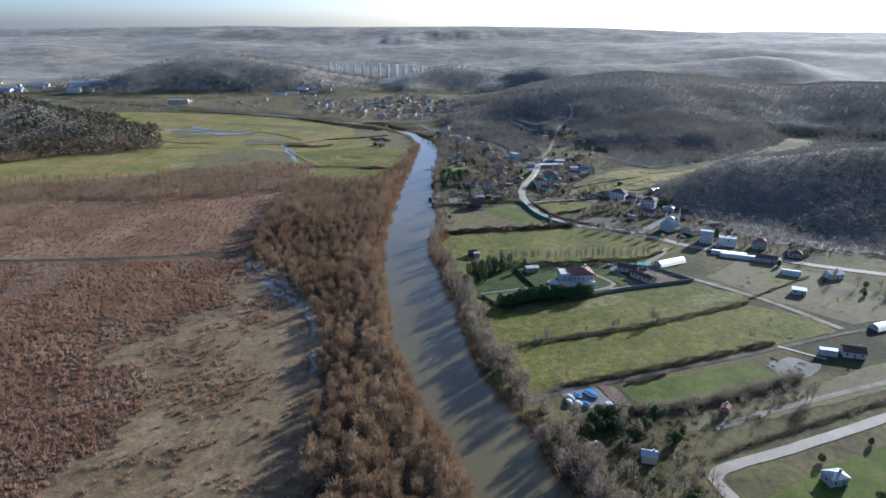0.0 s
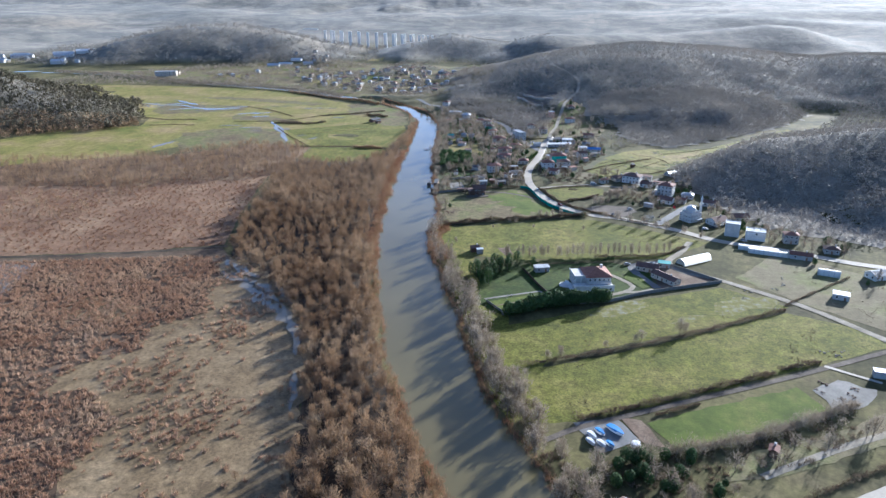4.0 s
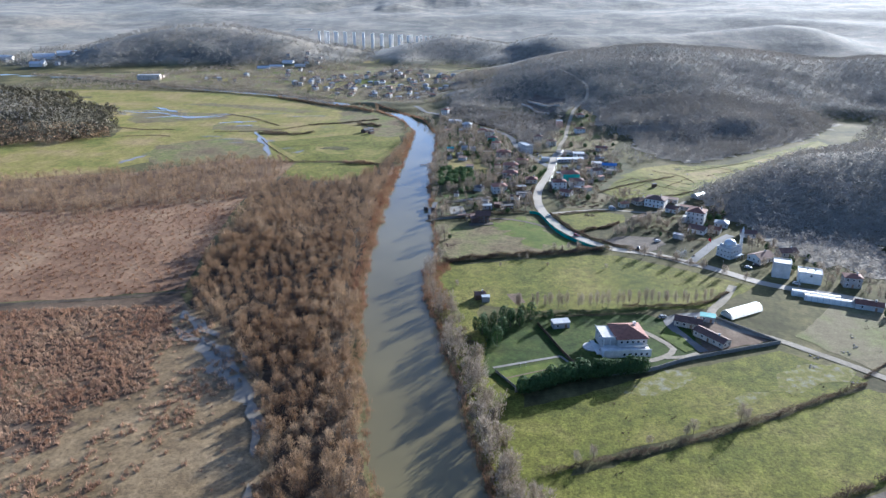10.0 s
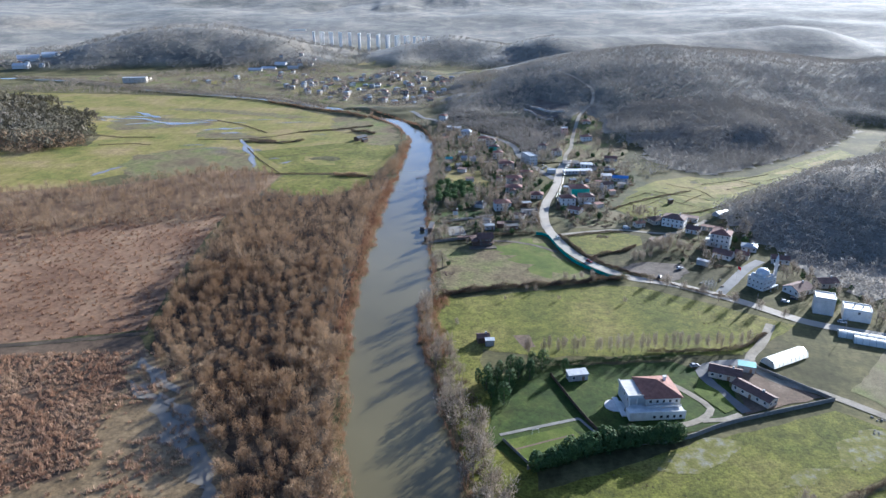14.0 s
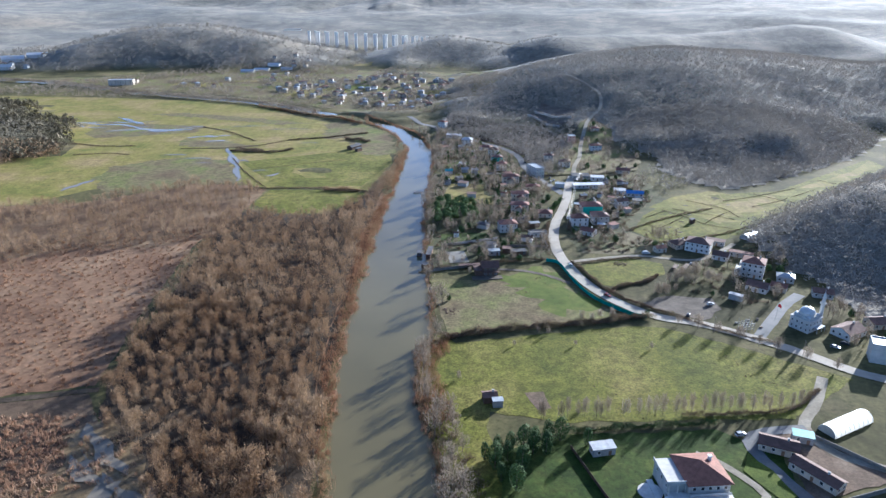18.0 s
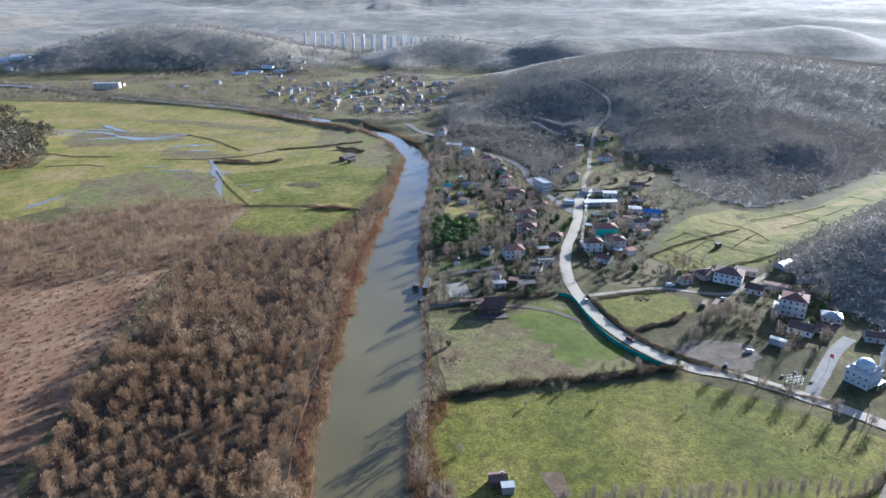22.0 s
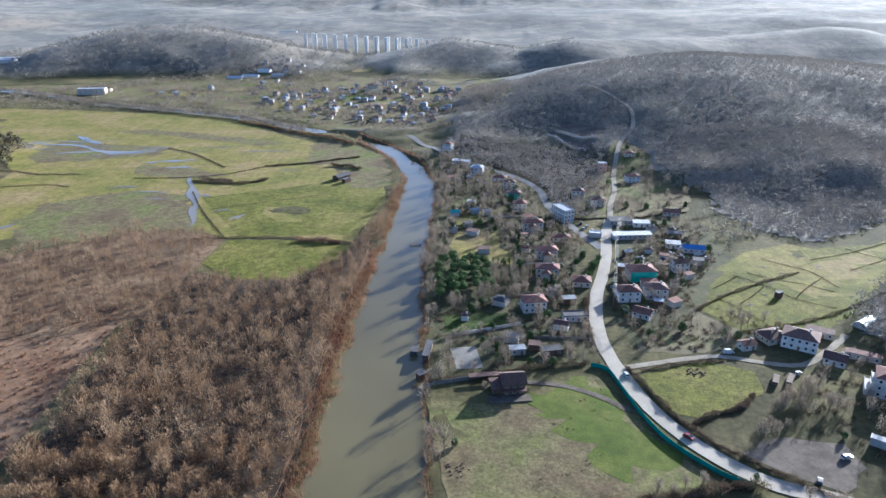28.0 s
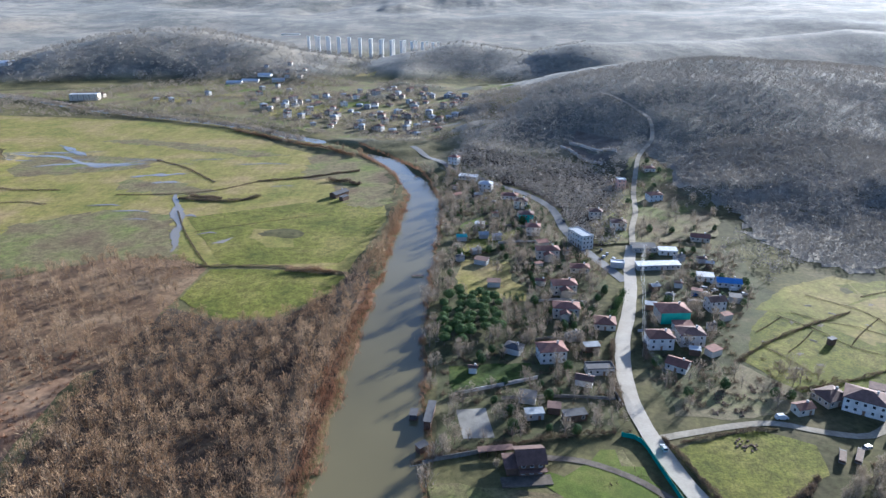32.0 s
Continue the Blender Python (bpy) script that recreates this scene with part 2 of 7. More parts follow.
def spline(pts, step):
    """A smooth line through the points, with a point about every step."""
    p = np.array(pts, float)
    p = np.vstack([2 * p[0] - p[1], p, 2 * p[-1] - p[-2]])
    out = []
    for i in range(1, len(p) - 2):
        a, b, c, d = p[i - 1:i + 3]
        n = max(1, int(math.hypot(*(c - b)[:2]) / step))
        for k in range(n):
            t = k / n
            out.append(0.5 * (2 * b + (c - a) * t + (2 * a - 5 * b + 4 * c - d) * t * t + (3 * b - a - 3 * c + d) * t ** 3))
    out.append(p[-2])
    return np.array(out)


RIV = spline(RIVER, 5.0)


def river_gap(x, y):
    """Plan units from the water's edge, negative on the river."""
    x, y = np.asarray(x, float), np.asarray(y, float)
    best = np.full(x.shape, 1e9)
    for a, b in zip(RIV[:-1], RIV[1:]):
        d = b - a
        t = np.clip(((x - a[0]) * d[0] + (y - a[1]) * d[1]) / (d[0] ** 2 + d[1] ** 2), 0, 1)
        g = np.hypot(x - a[0] - t * d[0], y - a[1] - t * d[1]) - (a[2] + t * d[2])
        best = np.minimum(best, g)
    return best + 0.7 * np.sin(x * 0.31 + y * 0.23) + 0.4 * np.sin(x * 0.9 - y * 0.71)


WAVES = [(random.uniform(0, 2 * math.pi), random.uniform(0, 2 * math.pi), 2 * math.pi / w, a) for w, a in
         ((900, 1.0), (760, 1.0), (560, 0.8), (430, 0.7), (330, 0.55), (260, 0.45), (190, 0.3), (150, 0.25), (110, 0.2), (80, 0.14), (60, 0.10))]


def rolling(x, y):
    s = 0
    for turn, phase, k, a in WAVES:
        s = s + a * np.sin((x * math.cos(turn) + y * math.sin(turn)) * k + phase + 1.2 * np.sin((x * math.sin(turn) - y * math.cos(turn)) * k * 0.6 + phase * 2))
    return s / 2.6


# crest lines of the hills: x, y, height and half width of the slope at each point (plan units)
RIDGES = [
    [(2, 712, 2, 40), (32, 716, 9, 70), (78, 738, 13, 105), (127, 765, 25, 165), (181, 800, 37, 260), (230, 830, 42, 310), (295, 850, 37, 300), (370, 830, 29, 270), (460, 780, 27, 260)],
    [(60, 1020, 2, 70), (95, 1062, 15, 110), (160, 1100, 36, 150), (268, 1150, 35, 160), (370, 1200, 31, 170), (560, 1250, 44, 200)],
    [(-95, 1160, 9, 70), (-40, 1165, 22, 110), (10, 1168, 31, 140), (60, 1140, 25, 140), (100, 1085, 9, 90)],
    [(146, 436, 2, 30), (172, 426, 11, 60), (205, 420, 19, 95), (262, 412, 27, 125), (320, 400, 30, 135), (370, 320, 30, 140), (410, 220, 30, 140)],
    [(-575, 1040, 3, 70), (-508, 1060, 11, 90), (-460, 1100, 31, 140), (-405, 1150, 44, 180), (-343, 1180, 45, 195), (-260, 1150, 35, 165), (-193, 1090, 14, 100), (-150, 1060, 3, 60)],
    [(-640, 580, 48, 170), (-470, 620, 42, 140), (-410, 625, 34, 120), (-382, 618, 23, 105), (-342, 603, 12, 85), (-290, 580, 4, 55), (-240, 560, 0.5, 30)],
    [(-640, 560, 48, 190), (-690, 330, 46, 200), (-700, 120, 44, 200)],
    [(460, 780, 34, 230), (600, 640, 44, 230), (680, 420, 44, 230)]]


SIDE_VALLEY = [(84, 418), (108, 428), (130, 440), (165, 466), (215, 506), (262, 546), (320, 610)]


SKYLINE = [(-2400, 2050, 84, 620), (-1650, 2060, 96, 620), (-1320, 2130, 80, 620), (-900, 2160, 88, 620), (-600, 2120, 90, 620), (-250, 2180, 86, 620), (100, 2150, 89, 620), (450, 2170, 84, 620), (800, 2200, 72, 620), (1150, 2200, 58, 620), (1700, 2200, 50, 620), (2400, 2000, 60, 620)]
RIDGES.append(SKYLINE)


def smooth(e0, e1, v):
    t = np.clip((v - e0) / (e1 - e0), 0, 1)
    return t * t * (3 - 2 * t)


def crests(x, y):
    """Sharp-crested, branching relief between 0 and 1."""
    r = rolling(x, y)
    return np.clip(1.08 - np.sqrt(r * r + 0.03) * 1.0, 0, 1)


def hills(x, y):
    """Height of the hills over the valley floor, plan units."""
    x, y = np.asarray(x, float), np.asarray(y, float)
    spur = rolling(x * 2.3 + 400, y * 2.3)
    fold = 0.55 * spur + 0.6 * rolling(x * 3.1 + 100, y * 3.1)
    d = np.hypot(x, (y - 200))
    far = smooth(950, 2000, d) * 40 + smooth(1020, 1600, d) * 26 * (0.85 * crests(x * 0.42 + 30, y * 0.42) + 0.15 * crests(x * 0.9, y * 0.9 + 500))
    h = np.zeros_like(x)
    for line in RIDGES:
        for (ax, ay, ah, aw), (bx, by, bh, bw) in zip(line[:-1], line[1:]):
            wide = max(aw, bw) * 1.4
            near = (x > min(ax, bx) - wide) & (x < max(ax, bx) + wide) & (y > min(ay, by) - wide) & (y < max(ay, by) + wide)
            if not near.any():
                continue
            px, py = x[near], y[near]
            t = np.clip(((px - ax) * (bx - ax) + (py - ay) * (by - ay)) / ((bx - ax) ** 2 + (by - ay) ** 2), 0, 1)
            q = np.hypot(px - ax - t * (bx - ax), py - ay - t * (by - ay)) / (aw + t * (bw - aw))
            q = np.clip(q * (1 + 0.22 * spur[near]), 0, 1)
            rise = (ah + t * (bh - ah)) * (0.55 * (0.5 + 0.5 * np.cos(math.pi * q)) + 0.45 * (1 - q) * smooth(0, 0.25, 1 - q)) * (1 + 0.16 * fold[near] * smooth(0, 0.5, q))
            h[near] = np.maximum(h[near], rise)
    side = np.full(x.shape, 1e9)
    for (ax, ay), (bx, by) in zip(SIDE_VALLEY[:-1], SIDE_VALLEY[1:]):
        t = np.clip(((x - ax) * (bx - ax) + (y - ay) * (by - ay)) / ((bx - ax) ** 2 + (by - ay) ** 2), 0, 1)
        side = np.minimum(side, np.hypot(x - ax - t * (bx - ax), y - ay - t * (by - ay)))
    h = h * smooth(10, 42, side)
    return np.maximum(h, far)


def height(x, y):
    """Ground height in metres at a place of the plan."""
    return U * hills(x, y) + np.clip(river_gap(x, y) * 0.55, -2.2, BANK)


def mesh_of(name, verts, faces, mats, index=None, soft=False):
    """One mesh from arrays of places and of triangles or quads."""
    verts, faces = np.asarray(verts, np.float32), np.asarray(faces, np.int32)
    me = bpy.data.meshes.new(name)
    n, k = faces.shape
    me.vertices.add(len(verts))
    me.vertices.foreach_set("co", verts.ravel())
    me.loops.add(n * k)
    me.loops.foreach_set("vertex_index", faces.ravel())
    me.polygons.add(n)
    me.polygons.foreach_set("loop_start", np.arange(0, n * k, k, dtype=np.int32))
    for m in mats:
        me.materials.append(m)
    if index is not None:
        me.polygons.foreach_set("material_index", np.asarray(index, np.int32))
    me.polygons.foreach_set("use_smooth", np.full(n, soft, bool))
    me.update(calc_edges=True)
    return me


def graded(lo, hi, step, end, grow):
    core = list(np.arange(lo, hi + 0.01, step))
    s, v = step, hi
    while v < end[1]:
        s *= grow
        v += s
        core.append(v)
    s, v = step, lo
    while v > end[0]:
        s *= grow
        v -= s
        core.insert(0, v)
    return np.array(core)


gx = graded(-64, 56, 2.0, (-3000, 3000), 1.045)
gy = graded(96, 720, 3.0, (-2600, 3050), 1.035)
GX, GY = np.meshgrid(gx, gy)
GZ = height(GX, GY)
nx, ny = len(gx), len(gy)
ii = (np.arange(ny - 1)[:, None] * nx + np.arange(nx - 1)[None, :]).ravel()
quads = np.stack([ii, ii + 1, ii + nx + 1, ii + nx], 1)
ground = new("ground", mesh_of("ground", np.stack([GX.ravel() * U, GY.ravel() * U, GZ.ravel()], 1), quads, [M["ground"]], None, True))
tagged(ground, "brown winter valley floor rising to hazy wooded hills", "ground", kind="structure")

wx = RIV
side = np.gradient(wx[:, :2], axis=0)
side = np.stack([-side[:, 1], side[:, 0]], 1) / np.linalg.norm(side, axis=1)[:, None]
wl, wr = wx[:, :2] + side * (wx[:, 2:] + 3.5), wx[:, :2] - side * (wx[:, 2:] + 3.5)
wv = np.vstack([np.c_[wl * U, np.zeros(len(wl))], np.c_[wr * U, np.zeros(len(wr))]])
k = len(wl)
wf = np.array([(i, i + k, i + k + 1, i + 1) for i in range(k - 1)])
tagged(new("river", mesh_of("river", wv, wf, [M["water"]])), "calm muddy green-brown river between reedy banks", "river", kind="structure")

from mathutils.geometry import delaunay_2d_cdt


def wobble(pts, amount, seed):
    """The outline cut into short pieces and made uneven."""
    rnd = random.Random(seed)
    out = []
    for (ax, ay), (bx, by) in zip(pts, pts[1:] + pts[:1]):
        n = max(1, int(math.hypot(bx - ax, by - ay) / 3.0))
        for k in range(n):
            t = k / n
            j = amount if k else amount * 0.4
            out.append((ax + (bx - ax) * t + rnd.uniform(-j, j), ay + (by - ay) * t + rnd.uniform(-j, j)))
    return out


def inside(pts, x, y):
    x, y = np.asarray(x, float), np.asarray(y, float)
    hit = np.zeros(x.shape, bool)
    for (ax, ay), (bx, by) in zip(pts, pts[1:] + pts[:1]):
        if ay != by:
            hit ^= ((ay > y) != (by > y)) & (x < (bx - ax) * (y - ay) / (by - ay) + ax)
    return hit


def patch(name, pts, mat, lift, label, category="field", uneven=0.5, grid=14.0):
    """A piece of land cover that lies on the ground within the outline."""
    edge = wobble(pts, uneven, len(bpy.data.objects))
    xs, ys = [p[0] for p in edge], [p[1] for p in edge]
    gridx, gridy = np.meshgrid(np.arange(min(xs), max(xs), grid), np.arange(min(ys), max(ys), grid))
    ok = inside(edge, gridx, gridy)
    inner = [Vector((a, b)) for a, b in zip(gridx[ok], gridy[ok])]
    co = [Vector(p) for p in edge] + inner
    v, e, f, *_ = delaunay_2d_cdt(co, [], [list(range(len(edge)))], 1, 1e-4)
    v = np.array([(p.x, p.y) for p in v])
    z = height(v[:, 0], v[:, 1]) + lift
    ob = new(name, mesh_of(name, np.c_[v * U, z], [t for t in f if len(t) == 3], [mat], None, True))
    return tagged(ob, label, category, kind="structure")


def ribbon(name, pts, width, mat, lift, label, category="road", step=3.0):
    """A road or track of the given width in metres along the line."""
    p = spline(pts, step)[:, :2]
    d = np.gradient(p, axis=0)
    s = np.stack([-d[:, 1], d[:, 0]], 1) / np.linalg.norm(d, axis=1)[:, None] * width / 2 / U
    rnd = np.random.RandomState(len(p))
    rows = [p + s * (1 + rnd.uniform(-0.06, 0.06, (len(p), 1))), p, p - s * (1 + rnd.uniform(-0.06, 0.06, (len(p), 1)))]
    zz = height(p[:, 0], p[:, 1]) + lift
    v = np.vstack([np.c_[r * U, zz - (0.0 if i == 1 else 0.03)] for i, r in enumerate(rows)])
    n = len(p)
    f = [(r * n + i, (r + 1) * n + i, (r + 1) * n + i + 1, r * n + i + 1) for r in range(2) for i in range(n - 1)]
    return tagged(new(name, mesh_of(name, v, f, [mat], None, True)), label, category, kind="structure")


# ---- land cover: west bank ----
MARSH = [(-290, 20), (-20, 20), (-22, 100), (-30, 126), (-34, 152), (-38, 190), (-49, 234), (-68, 264), (-86, 284), (-92, 293), (-127, 286), (-175, 281), (-290, 276)]
FLOOD = [(-90, 116), (-90, 137), (-83, 141), (-84.5, 160), (-80, 171), (-94, 187), (-108, 185), (-102, 201), (-89.5, 208), (-93, 222), (-80, 232), (-85, 260), (-88, 286), (-66, 264), (-47, 234), (-36, 190), (-34, 163), (-30, 126), (-28, 110)]
RUST = [(-290, 281), (-175, 284), (-127, 289), (-92, 297), (-97, 339), (-101, 400), (-98, 428), (-129, 417), (-178, 402), (-290, 396)]
WOOD = [(0, 60), (-24, 100), (-30, 126), (-34, 152), (-38, 190), (-49, 234), (-68, 264), (-84, 282), (-90, 300), (-92, 338), (-95, 382), (-97, 420), (-92, 451), (-74, 442),
        (-54, 443), (-40, 463), (-30, 500), (-26, 540), (-24, 560), (30, 560), (30, 60)]
WOOD_NW = [(-290, 388), (-171, 386), (-146, 397), (-117, 399), (-96, 412), (-92, 456), (-91, 484), (-104, 492), (-132, 496), (-150, 480), (-175, 462), (-290, 440)]
patch("reed_marsh", MARSH, M["reed_land"], 0.05, "brown winter reed marsh with dead clumps", "marsh")
patch("mud_flat", FLOOD, M["mud"], 0.10, "wet pale mud flat among reed clumps", "mud", 3.0)
patch("mud_flat", [(-131, 235), (-122, 245), (-106, 239), (-100, 231), (-104, 227), (-125, 226)], M["mud"], 0.11, "bare pinkish mud patch in the reed marsh", "mud", 2.5)
patch("flood_pool", [(-83, 272), (-70, 260), (-59, 244), (-52, 236), (-46, 222), (-49, 221), (-57, 233), (-66, 243), (-74, 254), (-81, 264)], M["flood"], 0.13, "sheet of flood water along the wood's edge", "water", 3.5)
patch("flood_pool", [(-169, 235), (-176, 262), (-172, 274), (-158, 276), (-155, 252), (-160, 238)], M["flood"], 0.10, "shallow flood pool in the reed marsh", "water", 2.0)
patch("rust_reed_bed", RUST, M["redreed"], 0.05, "rust-brown flattened reed bed", "marsh")
patch("wood_floor", [(6, 110), (-24, 100), (-30, 126), (-34, 152), (-38, 190), (-49, 234), (-68, 264), (-84, 282), (-90, 300), (-92, 338), (-95, 382), (-97, 420), (-92, 451), (-74, 442), (-54, 443), (-40, 463), (-32, 500), (-28, 470), (-30, 400), (-32, 340), (-30, 285), (-26, 245), (-21, 214), (-15, 189), (-10, 172), (-2, 145)], M["wood_floor"], 0.07, "leaf litter under the riverside wood, darkened for shade", "woodland floor")
patch("wood_floor", WOOD_NW, M["nw_floor"], 0.08, "tan dead grass under scattered bare willows", "woodland floor")
patch("meadow", [(-330, 405), (-255, 438), (-201, 460), (-177, 490), (-117, 503), (-92, 486), (-63, 487), (-38, 481), (-29, 542), (-35, 600), (-69, 655), (-110, 690), (-146, 740), (-222, 776),
                 (-320, 797), (-470, 815), (-480, 800), (-410, 786), (-335, 705), (-278, 634), (-243, 592), (-236, 558), (-290, 540), (-340, 480)], M["meadow"], 0.10, "yellow-green flooded meadow in a river bend", "meadow")
patch("small_field", [(-91, 457), (-74, 443), (-56, 444), (-41, 463), (-38, 477), (-63, 483), (-89, 483)], M["grass"], 0.16, "mown green field framed by bare trees")
patch("green_field", [(-120, 543), (-56, 575), (-33, 574), (-30, 537), (-42, 490), (-86, 487)], M["grass"], 0.18, "fresh green meadow field beside the river")
patch("dark_meadow", [(-194, 510), (-193, 534), (-174, 547), (-152, 555), (-130, 548), (-116, 515), (-105, 495), (-135, 492), (-144, 484), (-175, 479)], M["rough_brown"], 0.15, "olive-brown rough meadow patch", uneven=3.0)
patch("dark_meadow", [(-174, 590), (-178, 608), (-147, 602), (-120, 586), (-138, 577)], M["rough_brown"], 0.155, "brown wet strip beside a meadow ditch", uneven=3.0)
patch("dark_meadow", [(-265, 634), (-259, 673), (-215, 662), (-177, 655), (-177, 635), (-214, 619), (-242, 612)], M["rough_brown"], 0.17, "olive-brown wet meadow patch", uneven=3.0)
patch("dark_meadow", [(-87, 668), (-74, 679), (-37, 634), (-28, 568), (-38, 558), (-50, 563), (-67, 613), (-82, 607)], M["rough_brown"], 0.19, "brown trampled ground round the farm shed", uneven=2.5)
patch("dark_meadow", [(-215, 715), (-150, 690), (-100, 668), (-120, 660), (-190, 690), (-240, 705)], M["rough_brown"], 0.16, "brownish rough meadow strip", uneven=3.0)


POOL = iter(i // 2 for i in range(200))


def streak(pts, width, label="thin sheet of flood water on the meadow", mat="flood", name="meadow_pool", category="water"):
    """Shallow water along a line, of uneven width and pointed at both ends."""
    p = spline(pts, 2.5)[:, :2]
    n = len(p)
    rnd = np.random.RandomState(n + int(width * 10))
    d = np.gradient(p, axis=0)
    s = np.stack([-d[:, 1], d[:, 0]], 1) / np.linalg.norm(d, axis=1)[:, None]
    t = np.linspace(0, 1, n)
    w = [width / 2 * (np.sin(t * math.pi) ** 0.5 + 0.02) * (0.55 + 0.45 * np.sin(t * rnd.uniform(9, 20) + rnd.uniform(0, 6)) * rnd.uniform(0.5, 1.0, n) + rnd.uniform(-0.15, 0.15, n)) for _ in (0, 1)]
    a, b = p + s * np.abs(w[0])[:, None], p - s * np.abs(w[1])[:, None]
    v = np.vstack([np.c_[q * U, height(q[:, 0], q[:, 1]) + 0.24 + 0.007 * next(POOL)] for q in (a, b)])
    f = [(i, n + i, n + i + 1, i + 1) for i in range(n - 1)]
    return tagged(new(name, mesh_of(name, v, f, [M[mat]])), label, category, kind="structure")


streak([(-277, 655), (-261, 662), (-243, 660.5), (-218, 644.6), (-198, 641.3), (-184, 653.5), (-174, 651.8)], 6.5)
streak([(-245, 634), (-232, 641), (-217, 643), (-203, 636), (-181, 646)], 7.0)
streak([(-261, 694), (-247, 682), (-234, 670), (-226, 662)], 6.0)
streak([(-285, 668), (-262, 672), (-240, 671), (-222, 676)], 4.0)
streak([(-178, 612.6), (-167, 617), (-148, 620.5)], 8.0)
streak([(-161, 601), (-150, 604), (-144, 601)], 6.0)
streak([(-140, 583), (-130, 556), (-119, 530), (-112, 506), (-111, 500)], 7.5, "water lying along a meadow ditch")
streak([(-98, 510), (-94, 512), (-91, 518)], 5.0, "small puddle in the green meadow")
streak([(-124, 545), (-120, 547), (-116, 544)], 5.0, "small puddle in the green meadow")
streak([(-197, 480), (-194, 492), (-189, 503)], 6.0)
streak([(-160, 552), (-148, 553), (-140, 551)], 3.5)
streak([(-150, 540), (-143, 541), (-136, 540)], 3.0)
streak([(-130, 640), (-110, 645), (-95, 643)], 3.0)
streak([(-95, 595), (-88, 597), (-82, 596)], 2.5)
for line, wide in (([(-281, 660), (-269, 665), (-252, 660)], 3.0), ([(-273, 652), (-262, 650), (-250, 650)], 3.0), ([(-219, 631), (-205, 637), (-180, 644)], 3.5), ([(-160, 652), (-145, 655), (-131, 657)], 2.4), ([(-255, 686), (-240, 672), (-228, 661)], 3.0), ([(-240, 655), (-228, 653), (-214, 655)], 2.2), ([(-200, 652), (-190, 655), (-180, 656)], 2.0), ([(-170, 640), (-160, 643), (-152, 643)], 2.0), ([(-175, 560), (-166, 562), (-158, 561)], 3.2), ([(-108, 520), (-103, 523), (-99, 522)], 3.5)):
    streak(line, wide)
for line, wide in (([(-86, 280), (-78, 270), (-68, 261)], 7), ([(-74, 262), (-64, 252), (-56, 240)], 6), ([(-62, 258), (-54, 244), (-50, 238)], 4), ([(-52, 232), (-46, 218), (-43, 204)], 5), ([(-84, 268), (-80, 262), (-72, 258)], 4), ([(-42, 196), (-40, 186), (-39, 176)], 3)):
    streak(line, wide, "shallow flood water at the wood's edge", "flood", "flood_pool")
ribbon("marsh_ditch", [(-290, 278.5), (-175, 282.5), (-127, 287.5), (-90, 295)], 3.6, M["bank_mud"], 0.16, "dark straight drainage ditch across the marsh", "ditch")

# ---- land cover: east bank ----
patch("bank_grass", [(16, 172), (33, 172), (27, 197), (32, 203), (19, 222), (21, 232), (13, 240), (15, 262), (12, 268), (12, 285), (7, 300), (5, 319), (2, 325), (-1.5, 325), (-5.5, 308), (-3, 285), (4, 245), (8.5, 214), (12, 189)], M["grass"], 0.06, "rough green grass along the river bank", "field", 1.0)
patch("pasture", [(17, 223), (40, 232), (59, 240), (99, 253), (116, 237), (111, 234), (75, 219), (30, 203)], M["grass"], 0.10, "bright green pasture with wet spots")
patch("pasture", [(25, 197), (50, 206), (75, 216), (113, 233), (131, 222), (134, 210), (113, 202), (90, 193), (53, 179), (33, 173)], M["grass"], 0.10, "bright green pasture with dark tussocks")
patch("pasture", [(50, 172), (95, 188), (98, 176), (75, 168), (54, 161)], M["lush"], 0.10, "lush green paddock by a hedge")
patch("pasture", [(60, 150), (74, 152), (128, 172), (170, 186), (170, 200), (130, 186), (100, 170), (70, 160)], M["dry"], 0.12, "pale dry pasture with a track")
patch("pasture", [(70, 124), (90, 136), (150, 162), (190, 160), (160, 110), (80, 100)], M["lush"], 0.10, "green paddock beside the concrete lane")
patch("pasture", [(108, 262), (135, 288), (160, 262), (175, 225), (142, 216), (122, 240)], M["dry"], 0.10, "pale olive pasture beside a lane")
patch("long_field", [(3, 319), (30, 325), (59, 330), (70, 329), (92, 314), (112, 299), (100, 290), (87, 281), (60, 281), (30, 280), (10, 285), (5, 300)], M["grass"], 0.10, "long yellow-green field with tree shadows")
patch("rough_field", [(-4, 368), (22, 364), (40, 379), (46, 362), (52, 348), (59, 337), (30, 330), (2, 325)], M["rough_brown"], 0.10, "brown and green rough field by the river")
patch("green_corner", [(20, 368), (40, 378), (46, 362), (53, 347), (40, 338), (30, 350)], M["lush"], 0.14, "lush green corner of the rough field", uneven=4.0)
patch("corner_field", [(51, 379), (74, 387), (85, 381), (83, 371), (64, 360), (56, 362)], M["grass"], 0.10, "small green field inside a road fork")
patch("gravel_lot", [(67, 347), (77, 352), (85, 351.5), (92.5, 350), (93, 342), (84, 334), (77, 338), (70, 344)], M["lot"], 0.10, "grey-brown muddy gravel parking lot", "parking lot", 0.9)
patch("valley_floor", [(84, 418), (92, 403), (113, 404), (132, 415), (152, 437), (190, 466), (262, 530), (262, 548), (176, 480), (128, 470), (108, 456), (94, 440)], M["grass"], 0.07, "olive-green garden land in the side valley")
patch("valley_field", [(83, 420), (98, 432), (114, 441), (129, 417), (111, 409), (92, 404)], M["grass"], 0.10, "yellow-green garden field in the side valley")
